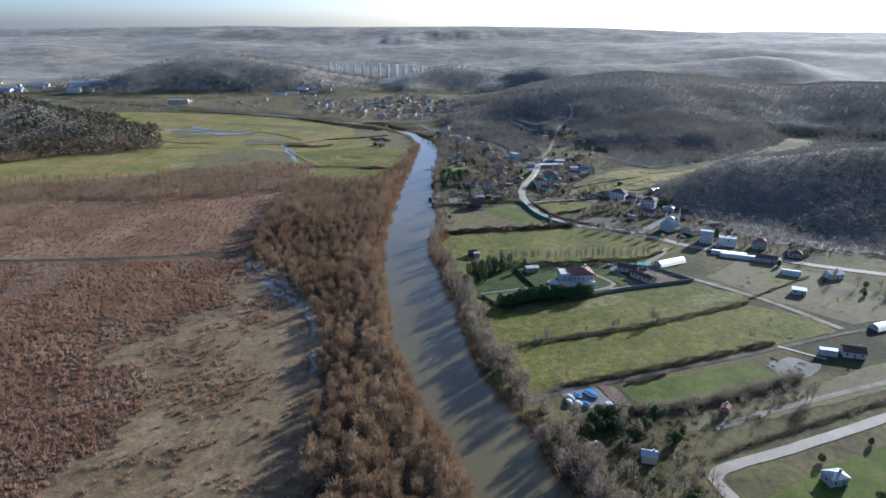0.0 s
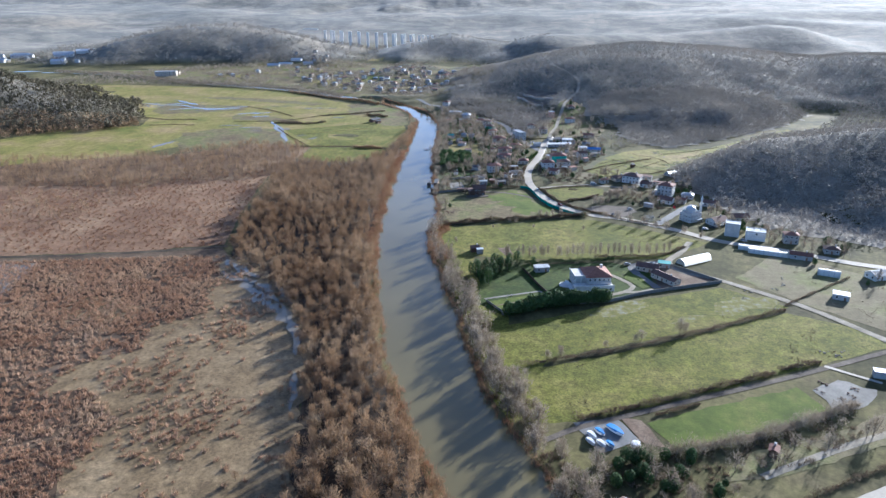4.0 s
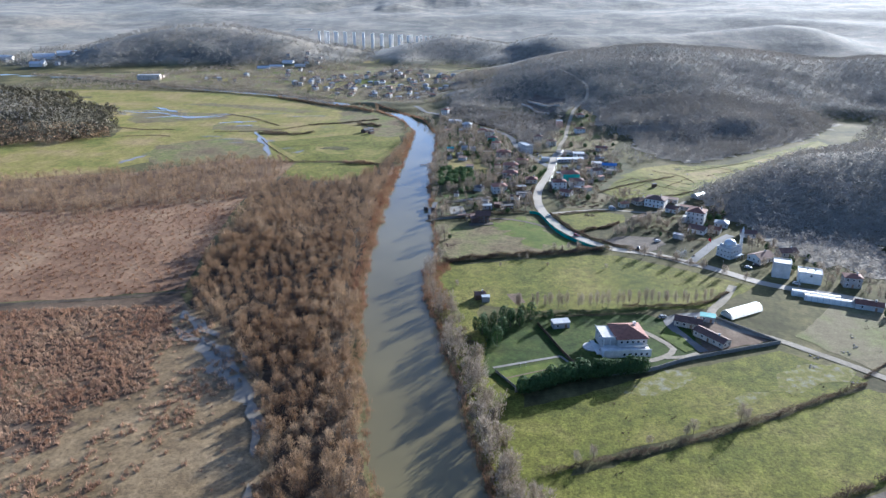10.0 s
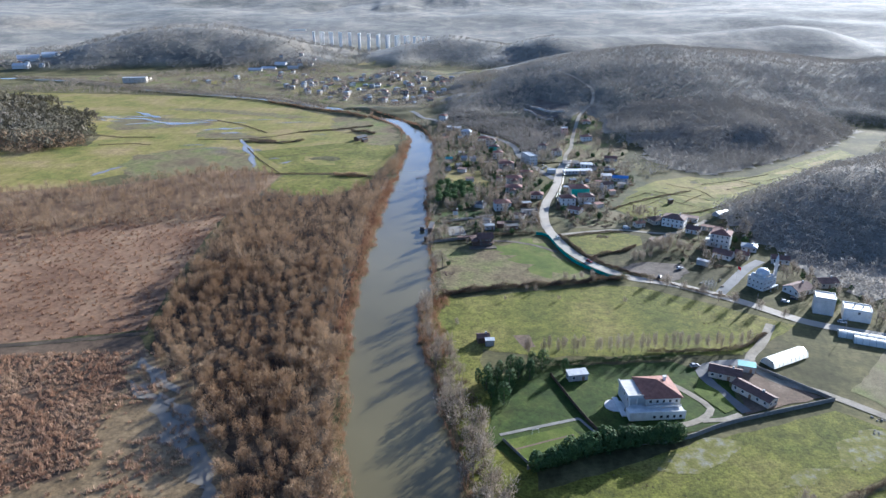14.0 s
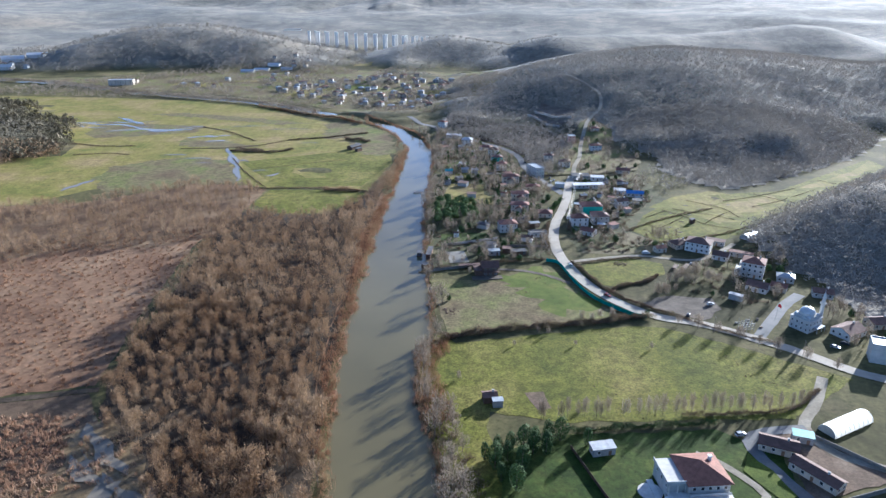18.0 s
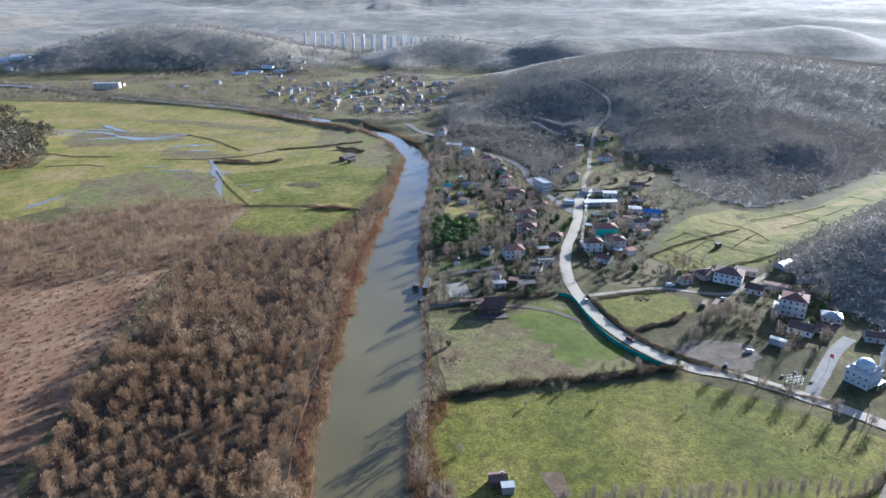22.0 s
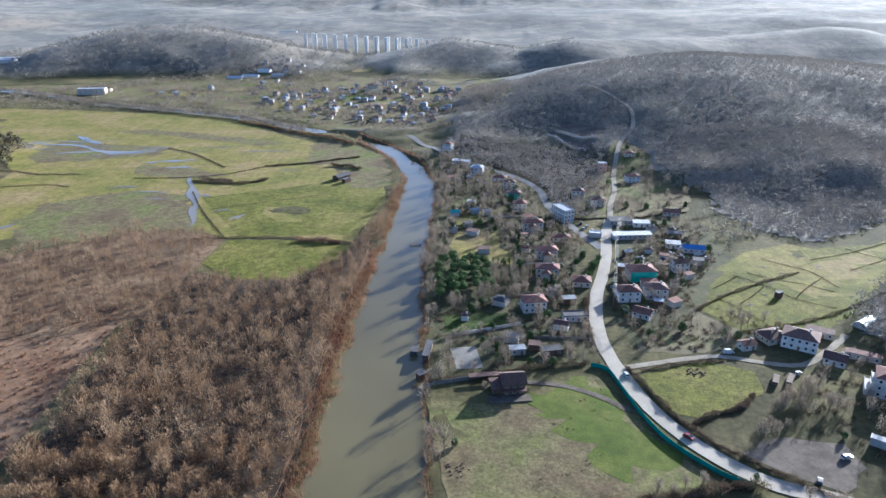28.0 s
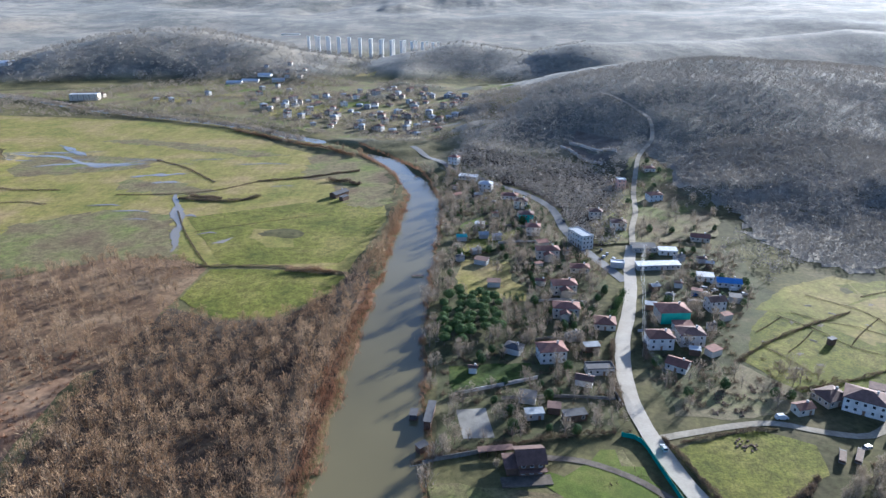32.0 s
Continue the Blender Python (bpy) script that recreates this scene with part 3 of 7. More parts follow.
patch("valley_field", [(98, 434), (122, 450), (177, 477), (236, 519), (261, 545), (259, 532), (186, 467), (150, 440), (131, 419), (116, 443)], M["meadow"], 0.14, "strips of yellow-green fields in the side valley")
patch("village_gardens", [(-2, 376), (42, 386), (44, 440), (56, 474), (45, 520), (42, 556), (20, 596), (-2, 620), (-2, 540), (0, 480), (-4, 430)], M["garden"], 0.06, "dark garden ground under bare trees", "garden", 1.0)
patch("village_gardens", [(56, 394), (80, 396), (118, 404), (92, 403), (83, 419), (96, 436), (112, 462), (112, 505), (78, 512), (70, 480), (62, 446), (54, 412)], M["garden"], 0.06, "brown trampled ground between houses", "garden", 1.0)
patch("rough_green", [(57, 400), (70, 405), (82, 418), (92, 402), (84, 393.5), (66, 391), (56, 392)], M["dry"], 0.09, "rough olive grass with rubble between gardens", "field", 1.0)
patch("valley_field", [(100, 452), (118, 447), (136, 458), (150, 470), (140, 480), (118, 470)], M["meadow"], 0.13, "olive garden strips below the hill")
TERRACES = [[(73.4, 669.5), (81.3, 687.7), (104.9, 662.0), (96.6, 641.3)], [(67.3, 663.4), (72.0, 667.4), (93.5, 635.1), (85.9, 628.4)]]
for outline in TERRACES:
    patch("hill_terrace", outline, M["lot"], 1.2, "grey-brown levelled terrace on the hill", "terrace", 1.0, 5.0)
patch("garden_lawn", [(0.4, 415), (23, 417), (23, 410), (1, 403)], M["lawn"], 0.10, "garden lawn, its green darkened for shade", "lawn")
patch("garden_lawn", [(2.3, 477), (5.6, 494), (15, 493.5), (23, 492), (22.5, 474), (28, 468), (26, 457), (16.6, 459.5), (9, 460), (4, 467)], M["meadow"], 0.10, "pale green garden lawn with a bare tree", "lawn")
patch("garden_lawn", [(3, 534), (15, 548), (17, 537), (8.5, 526)], M["lush"], 0.10, "green garden lawn between bare trees", "lawn")
patch("garden_lawn", [(3.5, 503), (9.4, 517), (20, 521), (30, 531), (29, 522), (16, 510), (6.7, 497)], M["grass"], 0.11, "green strip of garden lawn", "lawn")
patch("paved_court", [(2.2, 394), (9.6, 395), (11.2, 383), (3.8, 382.4)], M["gravel"], 0.14, "empty grey concrete court", "court", 0.1)
patch("villa_garden", [(11, 240), (14, 262), (10, 268), (30, 275), (66, 277), (78, 268), (75, 252), (56, 243), (38, 240), (19, 232)], M["lawn"], 0.14, "walled villa garden, its green darkened for tree shade", "garden")
for outline in ([(86, 232), (92, 230), (100, 234), (112, 238), (114, 244), (104, 246), (94, 242)], [(48, 231), (56, 230), (66, 236), (70, 241), (60, 241), (52, 237)], [(70, 224), (80, 226), (88, 231), (78, 231)]):
    patch("bare_spot", outline, M["worn"], 0.17, "pale worn wet spots in the pasture grass", "ground patch", 1.6, 6)
patch("stable_yard", [(79, 276), (86, 275), (99, 259), (76, 251.5), (79, 266)], M["soil"], 0.20, "brown walled stable yard", "yard")

main_road = ribbon("main_road", [(190, 262), (160, 276), (139, 290), (117, 301), (102, 316), (83, 331), (70, 336.5), (60, 347), (53, 361), (49, 377), (47, 394), (48, 410), (52, 430), (58, 448),
                     (64, 470), (68, 489), (74, 510)], 6.9, M["road"], 0.30, "pale dusty concrete village road")
ribbon("upper_road", [(63, 474), (59, 488), (55, 502), (50, 528), (48, 560), (38, 584), (25, 599), (3, 622), (-12, 655), (-25, 685)], 6.5, M["asphalt"], 0.26, "grey asphalt road along the hill foot")
ribbon("side_road", [(49, 383), (68, 388), (79, 389.5), (90, 386), (100, 385), (111, 393), (121, 402)], 3.4, M["track"], 0.24, "pale gravel side road")
ribbon("mosque_road", [(94, 319.5), (105, 333), (115, 345), (124, 353)], 6.0, M["asphalt"], 0.24, "grey asphalt street beside the mosque")
patch("bare_slope", [(58, 512), (78, 510), (112, 520), (122, 545), (112, 575), (120, 610), (112, 640), (100, 628), (92, 596), (78, 575), (64, 545)], M["rough_brown"], 0.9, "brown open slope with scattered houses", "slope", 2.0, 6.0)
ribbon("hill_road", [(74, 508), (79, 530), (86, 552), (92, 580), (99, 606), (108, 634), (121, 658), (126, 690), (118, 722), (104, 748)], 4.0, M["track"], 1.3, "pale track climbing the hill")
ribbon("farm_lane", [(24, 165), (33, 170), (53, 177.5), (90, 191), (113, 200), (136, 209), (170, 219)], 2.9, M["lot"], 0.2, "grey farm lane between hedges")
ribbon("dirt_track", [(70, 152), (95, 163), (128, 175.5), (180, 196)], 3.2, M["track"], 0.22, "pale dirt track across the pasture")
ribbon("concrete_lane", [(66, 110), (63.5, 125), (64, 134), (85, 143), (117, 157), (170, 181)], 5.2, M["road"], 0.24, "pale concrete lane")
ribbon("greenhouse_lane", [(104, 300), (96, 288), (88, 278), (90, 268), (100, 261), (112, 248.5), (123, 235), (136, 212)], 4.5, M["track"], 0.24, "pale lane past the greenhouse")

# ---- vegetation ----


def prism(p, q, r0, r1, sides=3):
    """A tapering stick between two places: its points and triangles."""
    p, q = np.array(p, float), np.array(q, float)
    d = (q - p) / np.linalg.norm(q - p)
    a = np.cross(d, (0.3, 0.9, 0.1) if abs(d[0]) < 0.8 else (0, 0, 1))
    a /= np.linalg.norm(a)
    b = np.cross(d, a)
    ang = np.arange(sides) * 2 * math.pi / sides
    ring = np.cos(ang)[:, None] * a + np.sin(ang)[:, None] * b
    v = np.vstack([p + ring * r0, q + ring * r1])
    f = []
    for i in range(sides):
        j = (i + 1) % sides
        f += [(i, j, sides + j), (i, sides + j, sides + i)]
    return v, np.array(f)


def joined(parts):
    vs, fs, n = [], [], 0
    for v, f in parts:
        vs.append(v)
        fs.append(np.asarray(f) + n)
        n += len(v)
    return np.vstack(vs), np.vstack(fs)


def blades(base, way, length, width, rnd, face=None):
    """One narrow triangle for each base place, along way; it lies square to face where that is given."""
    n = len(base)
    w = way / np.linalg.norm(way, axis=1)[:, None]
    s = np.cross(w, rnd.normal(size=(n, 3)) if face is None else face)
    s /= np.linalg.norm(s, axis=1)[:, None]
    width, length = np.reshape(width, (-1, 1)), np.reshape(length, (-1, 1))
    v = np.stack([base - s * width / 2, base + s * width / 2, base + w * length], 1).reshape(-1, 3)
    return v, np.arange(n * 3).reshape(n, 3)


def bare_tree(seed, tall, spread, twigs, limbs=9):
    """A leafless tree: trunk and steep limbs in one array, an upright brush of fine twigs in another."""
    rnd = np.random.RandomState(seed)
    top = np.array([rnd.normal() * 0.3, rnd.normal() * 0.3, tall * 0.55])
    wood = [prism((0, 0, -0.3), top, 0.018 * tall, 0.010 * tall, 5)]
    heads = []
    for i in range(limbs):
        a = i * 2.4 + rnd.uniform(-0.5, 0.5)
        r = spread * (rnd.uniform(0.02, 0.3) if i % 3 == 0 else rnd.uniform(0.4, 0.78))
        s = top * rnd.uniform(0.3, 0.95)
        e = np.array([math.cos(a) * r, math.sin(a) * r, tall * (0.86 - 0.30 * (r / spread) ** 1.5 + rnd.uniform(-0.10, 0.06))])
        mid = (s + e) / 2 + np.array([e[0], e[1], 0]) * 0.12 - np.array([0, 0, 0.03 * tall])
        wood += [prism(s, mid, 0.009 * tall, 0.006 * tall), prism(mid, e, 0.006 * tall, 0.002 * tall)]
        heads.append(e)
    heads = np.array(heads)
    k = rnd.randint(limbs, size=twigs)
    p = rnd.normal(size=(twigs, 3))
    p /= np.linalg.norm(p, axis=1)[:, None]
    drop = rnd.uniform(0, 1, (twigs, 1)) ** 1.3 * 0.85
    q = heads[k] * (1 - drop * np.array([0.15, 0.15, 0.85])) + p * rnd.uniform(0.15, 1.0, (twigs, 1)) ** 0.5 * np.array([0.27 * spread, 0.27 * spread, 0.085 * tall])
    out = q * np.array([1, 1, 0]) / spread
    way = p * 0.35 + out * 0.55 + rnd.normal(size=p.shape) * 0.3 + np.array([0, 0, 0.75])
    return joined(wood), blades(q, way, rnd.uniform(0.06, 0.14, twigs) * tall, rnd.uniform(0.009, 0.024, twigs) * tall, rnd)


def leaf_crown(seed, tall, spread, leaves, low=0.25, flat=1.0, size=0.09):
    """An evergreen: a trunk, and a crown of many small leaf clumps on a lumpy outline."""
    rnd = np.random.RandomState(seed)
    wood = prism((0, 0, -0.3), (0, 0, tall * 0.8), 0.025 * tall, 0.008 * tall, 5)
    lumps = rnd.normal(size=(9, 3))
    lumps /= np.linalg.norm(lumps, axis=1)[:, None]
    p = rnd.normal(size=(leaves, 3))
    p /= np.linalg.norm(p, axis=1)[:, None]
    grow = 0.72 + 0.32 * np.max(np.clip(p @ lumps.T, 0, 1) ** 3, axis=1) + rnd.uniform(-0.12, 0.06, leaves)
    c = np.array([0, 0, tall * (low + 1) / 2])
    q = c + p * grow[:, None] * np.array([spread, spread, tall * (1 - low) / 2 * flat])
    way = np.cross(p, rnd.normal(size=p.shape)) + p * rnd.uniform(-0.1, 0.5, (leaves, 1))
    return wood, blades(q, way, rnd.uniform(0.7, 1.4, leaves) * size * tall, rnd.uniform(0.6, 1.1, leaves) * size * tall, rnd, p + rnd.normal(size=p.shape) * 0.35)


def tuft(seed, tall, spread, n, width, lean=0.5):
    rnd = np.random.RandomState(seed)
    b = rnd.normal(size=(n, 3)) * spread * np.array([1, 1, 0])
    w = rnd.normal(size=(n, 3)) * lean * np.array([1, 1, 0]) + np.array([0, 0, 1])
    return blades(b, w, rnd.uniform(0.6, 1.2, n) * tall, rnd.uniform(0.6, 1.3, n) * width, rnd)


def placed(protos, spots, sizes, seed):
    """Copies of the arrays at the places, turned and scaled at random, as one array."""
    rnd = np.random.RandomState(seed)
    vs, fs, n = [], [], 0
    pick = rnd.randint(len(protos), size=len(spots))
    turn = rnd.uniform(0, 2 * math.pi, len(spots))
    for (x, y, z), s, k, a in zip(spots, sizes, pick, turn):
        v, f = protos[k]
        c, d = math.cos(a) * s, math.sin(a) * s
        w = np.empty_like(v)
        w[:, 0], w[:, 1], w[:, 2] = v[:, 0] * c - v[:, 1] * d + x, v[:, 0] * d + v[:, 1] * c + y, v[:, 2] * s + z
        vs.append(w)
        fs.append(f + n)
        n += len(v)
    return np.vstack(vs), np.vstack(fs)


def spots_in(outline, gap, seed, keep=None, jitter=0.45):
    """Uneven places about gap plan units apart inside the outline, in metres on the ground."""
    rnd = np.random.RandomState(seed)
    xs, ys = [p[0] for p in outline], [p[1] for p in outline]
    X, Y = np.meshgrid(np.arange(min(xs), max(xs), gap), np.arange(min(ys), max(ys), gap))
    X, Y = (X + rnd.uniform(-jitter, jitter, X.shape) * gap).ravel(), (Y + rnd.uniform(-jitter, jitter, Y.shape) * gap).ravel()
    ok = inside(outline, X, Y)
    X, Y = X[ok], Y[ok]
    if keep is not None:
        ok = keep(X, Y, rnd)
        X, Y = X[ok], Y[ok]
    return np.c_[X * U, Y * U, height(X, Y)]


def stuff(name, arrays, mats, label, category):
    v, f = joined(arrays)
    idx = np.concatenate([np.full(len(a[1]), i) for i, a in enumerate(arrays)])
    return tagged(new(name, mesh_of(name, v, f, mats, idx)), label, category, kind="stuff")


BARE = [bare_tree(11 + i, 11.5, 3.9, 560) for i in range(6)]
BARE_LIGHT = [bare_tree(31 + i, 11.0, 4.2, 230, 8) for i in range(5)]
BARE_MESH = [(mesh_of("trunk", *w, [M["bark"]]), mesh_of("crown", *t, [M["twig" if i % 2 else "twig_tan"]])) for i, (w, t) in enumerate(BARE)]
EAST_MESH = [(w, mesh_of("crown", *BARE[i][1], [M["twig_grey"]])) for i, (w, _) in enumerate(BARE_MESH)]
FARBARE = [blades(*(lambda r: (np.c_[r.normal(size=(27, 2)) * 1.8, r.uniform(0.6, 5.0, 27)], np.c_[r.normal(size=(27, 2)), r.uniform(-0.2, 1.5, 27)], r.uniform(1.2, 2.4, 27), r.uniform(0.45, 0.85, 27), r))(np.random.RandomState(40 + i))) for i in range(5)]
FAREVER = [leaf_crown(60 + i, 8.0, 3.4, 26, 0.15, 1.0, 0.28)[1] for i in range(4)]


def tree(name, meshes, x, y, size, turn, label, group):
    """A tree standing at a place of the plan."""
    t = new(name)
    t.empty_display_size = 0.5
    t.location, t.rotation_euler, t.scale = (x, y, float(height(x / U, y / U))), (0, 0, turn), (size, size, size)
    for part_name, me in zip(("trunk", "crown"), meshes):
        o = new(part_name, me)
        o.parent = t
    return tagged(t, label, "tree", group)


def west_keep(x, y, r):
    g = river_gap(x, y)
    cx = np.interp(y, RIV[:, 1], RIV[:, 0])
    return (g > np.where((y > 285) & (y < 478), 4.2, 1.2)) & (x < cx) & (r.uniform(size=len(x)) < 0.95) & (rolling(x * 8 + 70, y * 8) > -1.15)


LOOSE = []                           # trees past the first few hundred, joined at the end


def bare(x, y, size, label, group, named=True):
    """A leafless tree, as a thing of its own or, deep in the woods, as one of the joined rest."""
    if named:
        tree("bare_tree", (EAST_MESH if x > np.interp(y / U, RIV[:, 1], RIV[:, 0]) * U else BARE_MESH)[rt.randint(6)], x, y, size, rt.uniform(0, 6.28), label, group)
    else:
        LOOSE.append((x, y, size))


rt = np.random.RandomState(5)
for x, y, z in spots_in(WOOD, 3.95, 21, west_keep):
    bare(x, y, rt.uniform(0.72, 1.12) * (1 + 0.22 * float(rolling(x * 4, y * 4))), "leafless grey-brown willow in the riverside wood", "riverside trees", x / U > -30 and 122 < y / U < 216)
for x, y, z in spots_in(WOOD_NW, 4.5, 22, lambda x, y, r: (r.uniform(size=len(x)) < 0.85) & (rolling(x * 7, y * 7 + 30) > -0.7)):
    bare(x, y, rt.uniform(0.55, 0.95), "", "", False)
for x, y, z in spots_in([(-290, 300), (-178, 300), (-130, 390), (-110, 400), (-130, 412), (-178, 402), (-290, 396)], 5.5, 23, lambda x, y, r: (r.uniform(size=len(x)) < 0.55) & (x < -150 - 0.35 * (396 - y))):
    bare(x, y, rt.uniform(0.4, 0.75), "", "", False)
for x, y, z in spots_in([(-31, 126), (-35, 152), (-39, 190), (-50, 234), (-70, 264), (-90, 292), (-96, 290), (-74, 258), (-58, 230), (-47, 190), (-46, 150), (-40, 126)], 6, 24, lambda x, y, r: r.uniform(size=len(x)) < 0.4):
    bare(x, y, rt.uniform(0.25, 0.5), "", "", False)

for x, y, z in spots_in([(-62, 486), (-20, 486), (-22, 600), (-40, 660), (-110, 712), (-120, 700), (-60, 640), (-40, 590)], 3.8, 124, lambda x, y, r: (river_gap(x, y) > 1.0) & (river_gap(x, y) < 5.5) & (r.uniform(size=len(x)) < 0.6)):
    bare(x, y, rt.uniform(0.4, 0.8), "", "", False)

# ---- building kit ----
M["white_wall"] = plain("white_render", (0.56, 0.54, 0.50), 0.85, 0, 0.25, 0.35, rand=0.2)
M["cream_wall"] = plain("cream_render", (0.50, 0.44, 0.35), 0.85, 0, 0.25, 0.35, rand=0.2)
M["grey_wall"] = plain("grey_render", (0.38, 0.37, 0.35), 0.9, 0, 0.25, 0.4, rand=0.2)
M["pink_wall"] = plain("pink_render", (0.56, 0.34, 0.27), 0.85, 0, 0.2, 0.4)
M["teal_wall"] = plain("teal_cladding", (0.05, 0.36, 0.28), 0.6, 0, 0.2, 0.4)
M["brown_wall"] = plain("dark_timber", (0.12, 0.075, 0.05), 0.8, 0, 0.3, 0.8)
M["red_roof"] = plain("red_tiles", (0.19, 0.092, 0.068), 0.85, 0, 0.35, 0.5, rand=0.25)
M["brown_roof"] = plain("brown_tiles", (0.13, 0.078, 0.062), 0.85, 0, 0.35, 0.5, rand=0.25)
M["villa_roof"] = plain("villa_tiles", (0.23, 0.105, 0.072), 0.85, 0, 0.35, 0.6)
M["grey_roof"] = plain("grey_sheet_roof", (0.33, 0.35, 0.36), 0.55, 0, 0.3, 0.4, rand=0.25)
M["white_roof"] = plain("white_sheet_roof", (0.47, 0.48, 0.49), 0.6, 0, 0.35, 0.5, rand=0.25)
M["teal_roof"] = plain("teal_sheet_roof", (0.06, 0.32, 0.30), 0.5, 0, 0.25, 0.4)
M["blue_sheet"] = plain("blue_sheet", (0.05, 0.17, 0.42), 0.5, 0, 0.25, 0.5)
M["dark_roof"] = plain("dark_roof_felt", (0.07, 0.07, 0.075), 0.8, 0, 0.3, 0.5)
M["frame"] = plain("window_frame", (0.62, 0.61, 0.58), 0.6, 0, 0.1, 1.0)
M["pane"] = glassy("window_glass", (0.03, 0.035, 0.04), 0.08)
M["door"] = plain("door_paint", (0.20, 0.12, 0.07), 0.6, 0, 0.2, 1.0, rand=0.3)
M["concrete"] = plain("raw_concrete", (0.42, 0.41, 0.39), 0.9, 0, 0.25, 0.25, rand=0.1)
M["pier_concrete"] = plain("pier_concrete", (0.74, 0.71, 0.65), 0.9, 0, 0.15, 0.05)
M["stone"] = plain("stone_wall", (0.19, 0.178, 0.155), 0.9, 0, 0.35, 0.7)
M["metal"] = plain("galvanised_steel", (0.28, 0.285, 0.29), 0.55, 0.5, 0.2, 0.8)
M["lead"] = plain("lead_dome", (0.50, 0.52, 0.54), 0.45, 0.3, 0.2, 0.5)
M["plastic"] = plain("greenhouse_film", (0.58, 0.58, 0.54), 0.4, 0, 0.15, 0.6)
M["net"] = plain("green_fence_sheet", (0.015, 0.25, 0.19), 0.6, 0, 0.3, 0.6, rand=0.15)
M["pole_wood"] = plain("pole_timber", (0.24, 0.19, 0.14), 0.9, 0, 0.3, 0.9)
M["wire"] = plain("cable", (0.22, 0.22, 0.22), 0.5)
M["tyre"] = plain("tyre_rubber", (0.02, 0.02, 0.02), 0.9)
M["flag"] = plain("red_flag", (0.55, 0.02, 0.03), 0.8)
M["tarp"] = plain("blue_tarpaulin", (0.03, 0.20, 0.52), 0.45, 0, 0.3, 0.9)
M["hull"] = plain("white_hull", (0.66, 0.67, 0.68), 0.3, 0, 0.1, 1.0)
M["gold"] = plain("brass", (0.6, 0.42, 0.12), 0.3, 0.9)
for key, c in (("car_white", (0.52, 0.52, 0.51)), ("car_silver", (0.38, 0.39, 0.40)), ("car_red", (0.22, 0.025, 0.025)), ("car_dark", (0.035, 0.04, 0.05)), ("car_blue", (0.04, 0.09, 0.25))):
    M[key] = plain(key, c, 0.25, 0.1, 0.05, 1.0, 0.5)

BLOCK = []                           # places in plan units, with radius, where no tree may stand


def box(x0, x1, y0, y1, z0, z1):
    v = [(x0, y0, z0), (x1, y0, z0), (x1, y1, z0), (x0, y1, z0), (x0, y0, z1), (x1, y0, z1), (x1, y1, z1), (x0, y1, z1)]
    return v, [(0, 3, 2, 1), (4, 5, 6, 7), (0, 1, 5, 4), (1, 2, 6, 5), (2, 3, 7, 6), (3, 0, 4, 7)]


def boxes(*bs):
    vs, fs = [], []
    for b in bs:
        v, f = box(*b)
        fs += [tuple(i + len(vs) for i in q) for q in f]
        vs += v
    return vs, fs


def rounded(n0, rings):
    """A body of revolution: rings of (radius, height) with n0 sides, closed at both ends by quads."""
    vs, fs = [], []
    for r, z in rings:
        vs += [(r * math.cos(2 * math.pi * i / n0), r * math.sin(2 * math.pi * i / n0), z) for i in range(n0)]
    for k in range(len(rings) - 1):
        for i in range(n0):
            j = (i + 1) % n0
            fs.append((k * n0 + i, k * n0 + j, (k + 1) * n0 + j, (k + 1) * n0 + i))
    return vs, fs


def arch(length, half, tall, n=10):
    """A half-round tunnel along x with closed ends."""
    vs, fs = [], []
    for x in (-length / 2, length / 2):
        vs += [(x, half * math.cos(math.pi * i / n), tall * math.sin(math.pi * i / n)) for i in range(n + 1)]
    m = n + 1
    for i in range(n):
        fs.append((i, i + 1, m + i + 1, m + i))
    for i in range(n // 2):
        for o in (0, m):
            fs.append((o + i, o + i + 1, o + n - i - 1, o + n - i))
    return vs, fs


def thing(name, x, y, turn, label, category, group="", lift=0.0, block=0.0):
    """An Empty at a place of the plan, to carry the parts of a thing."""
    t = new(name)
    t.empty_display_size = 0.5
    t.location, t.rotation_euler = (x * U, y * U, float(height(x, y)) + lift), (0, 0, radians(turn))
    if block:
        BLOCK.append((x, y, block))
    return tagged(t, label, category, group)


def part(name, geo, mat, parent, label="", at=None, turn=0.0, soft=False):
    me = geo if isinstance(geo, bpy.types.Mesh) else mesh_of(name, geo[0], geo[1], [mat], None, soft)
    o = new(name, me)
    o.parent = parent
    if at:
        o.location = at
    if turn:
        o.rotation_euler = (0, 0, radians(turn))
    if label:
        o["label"] = label
    return o




def ring(w, h, bar, y0, y1):
    """A rectangular frame in one piece, w by h over all, about its middle."""
    o, i = [(-w / 2, -h / 2), (w / 2, -h / 2), (w / 2, h / 2), (-w / 2, h / 2)], [(-w / 2 + bar, -h / 2 + bar), (w / 2 - bar, -h / 2 + bar), (w / 2 - bar, h / 2 - bar), (-w / 2 + bar, h / 2 - bar)]
    vs = [(a, y, b) for y in (y0, y1) for q in (o, i) for a, b in q]
    fs = []
    for k in range(4):
        j = (k + 1) % 4
        fs += [(k, j, 4 + j, 4 + k), (8 + j, 8 + k, 12 + k, 12 + j), (j, k, 8 + k, 8 + j), (4 + k, 4 + j, 12 + j, 12 + k)]
    return vs, fs


WIN = mesh_of("window", *ring(1.3, 1.5, 0.12, -0.09, 0.04), [M["frame"]])
PANE = mesh_of("pane", *box(-0.53, 0.53, -0.03, 0.02, -0.63, 0.63), [M["pane"]])
DOOR = mesh_of("door", *box(-0.55, 0.55, -0.07, 0.04, 0, 2.1), [M["door"]])


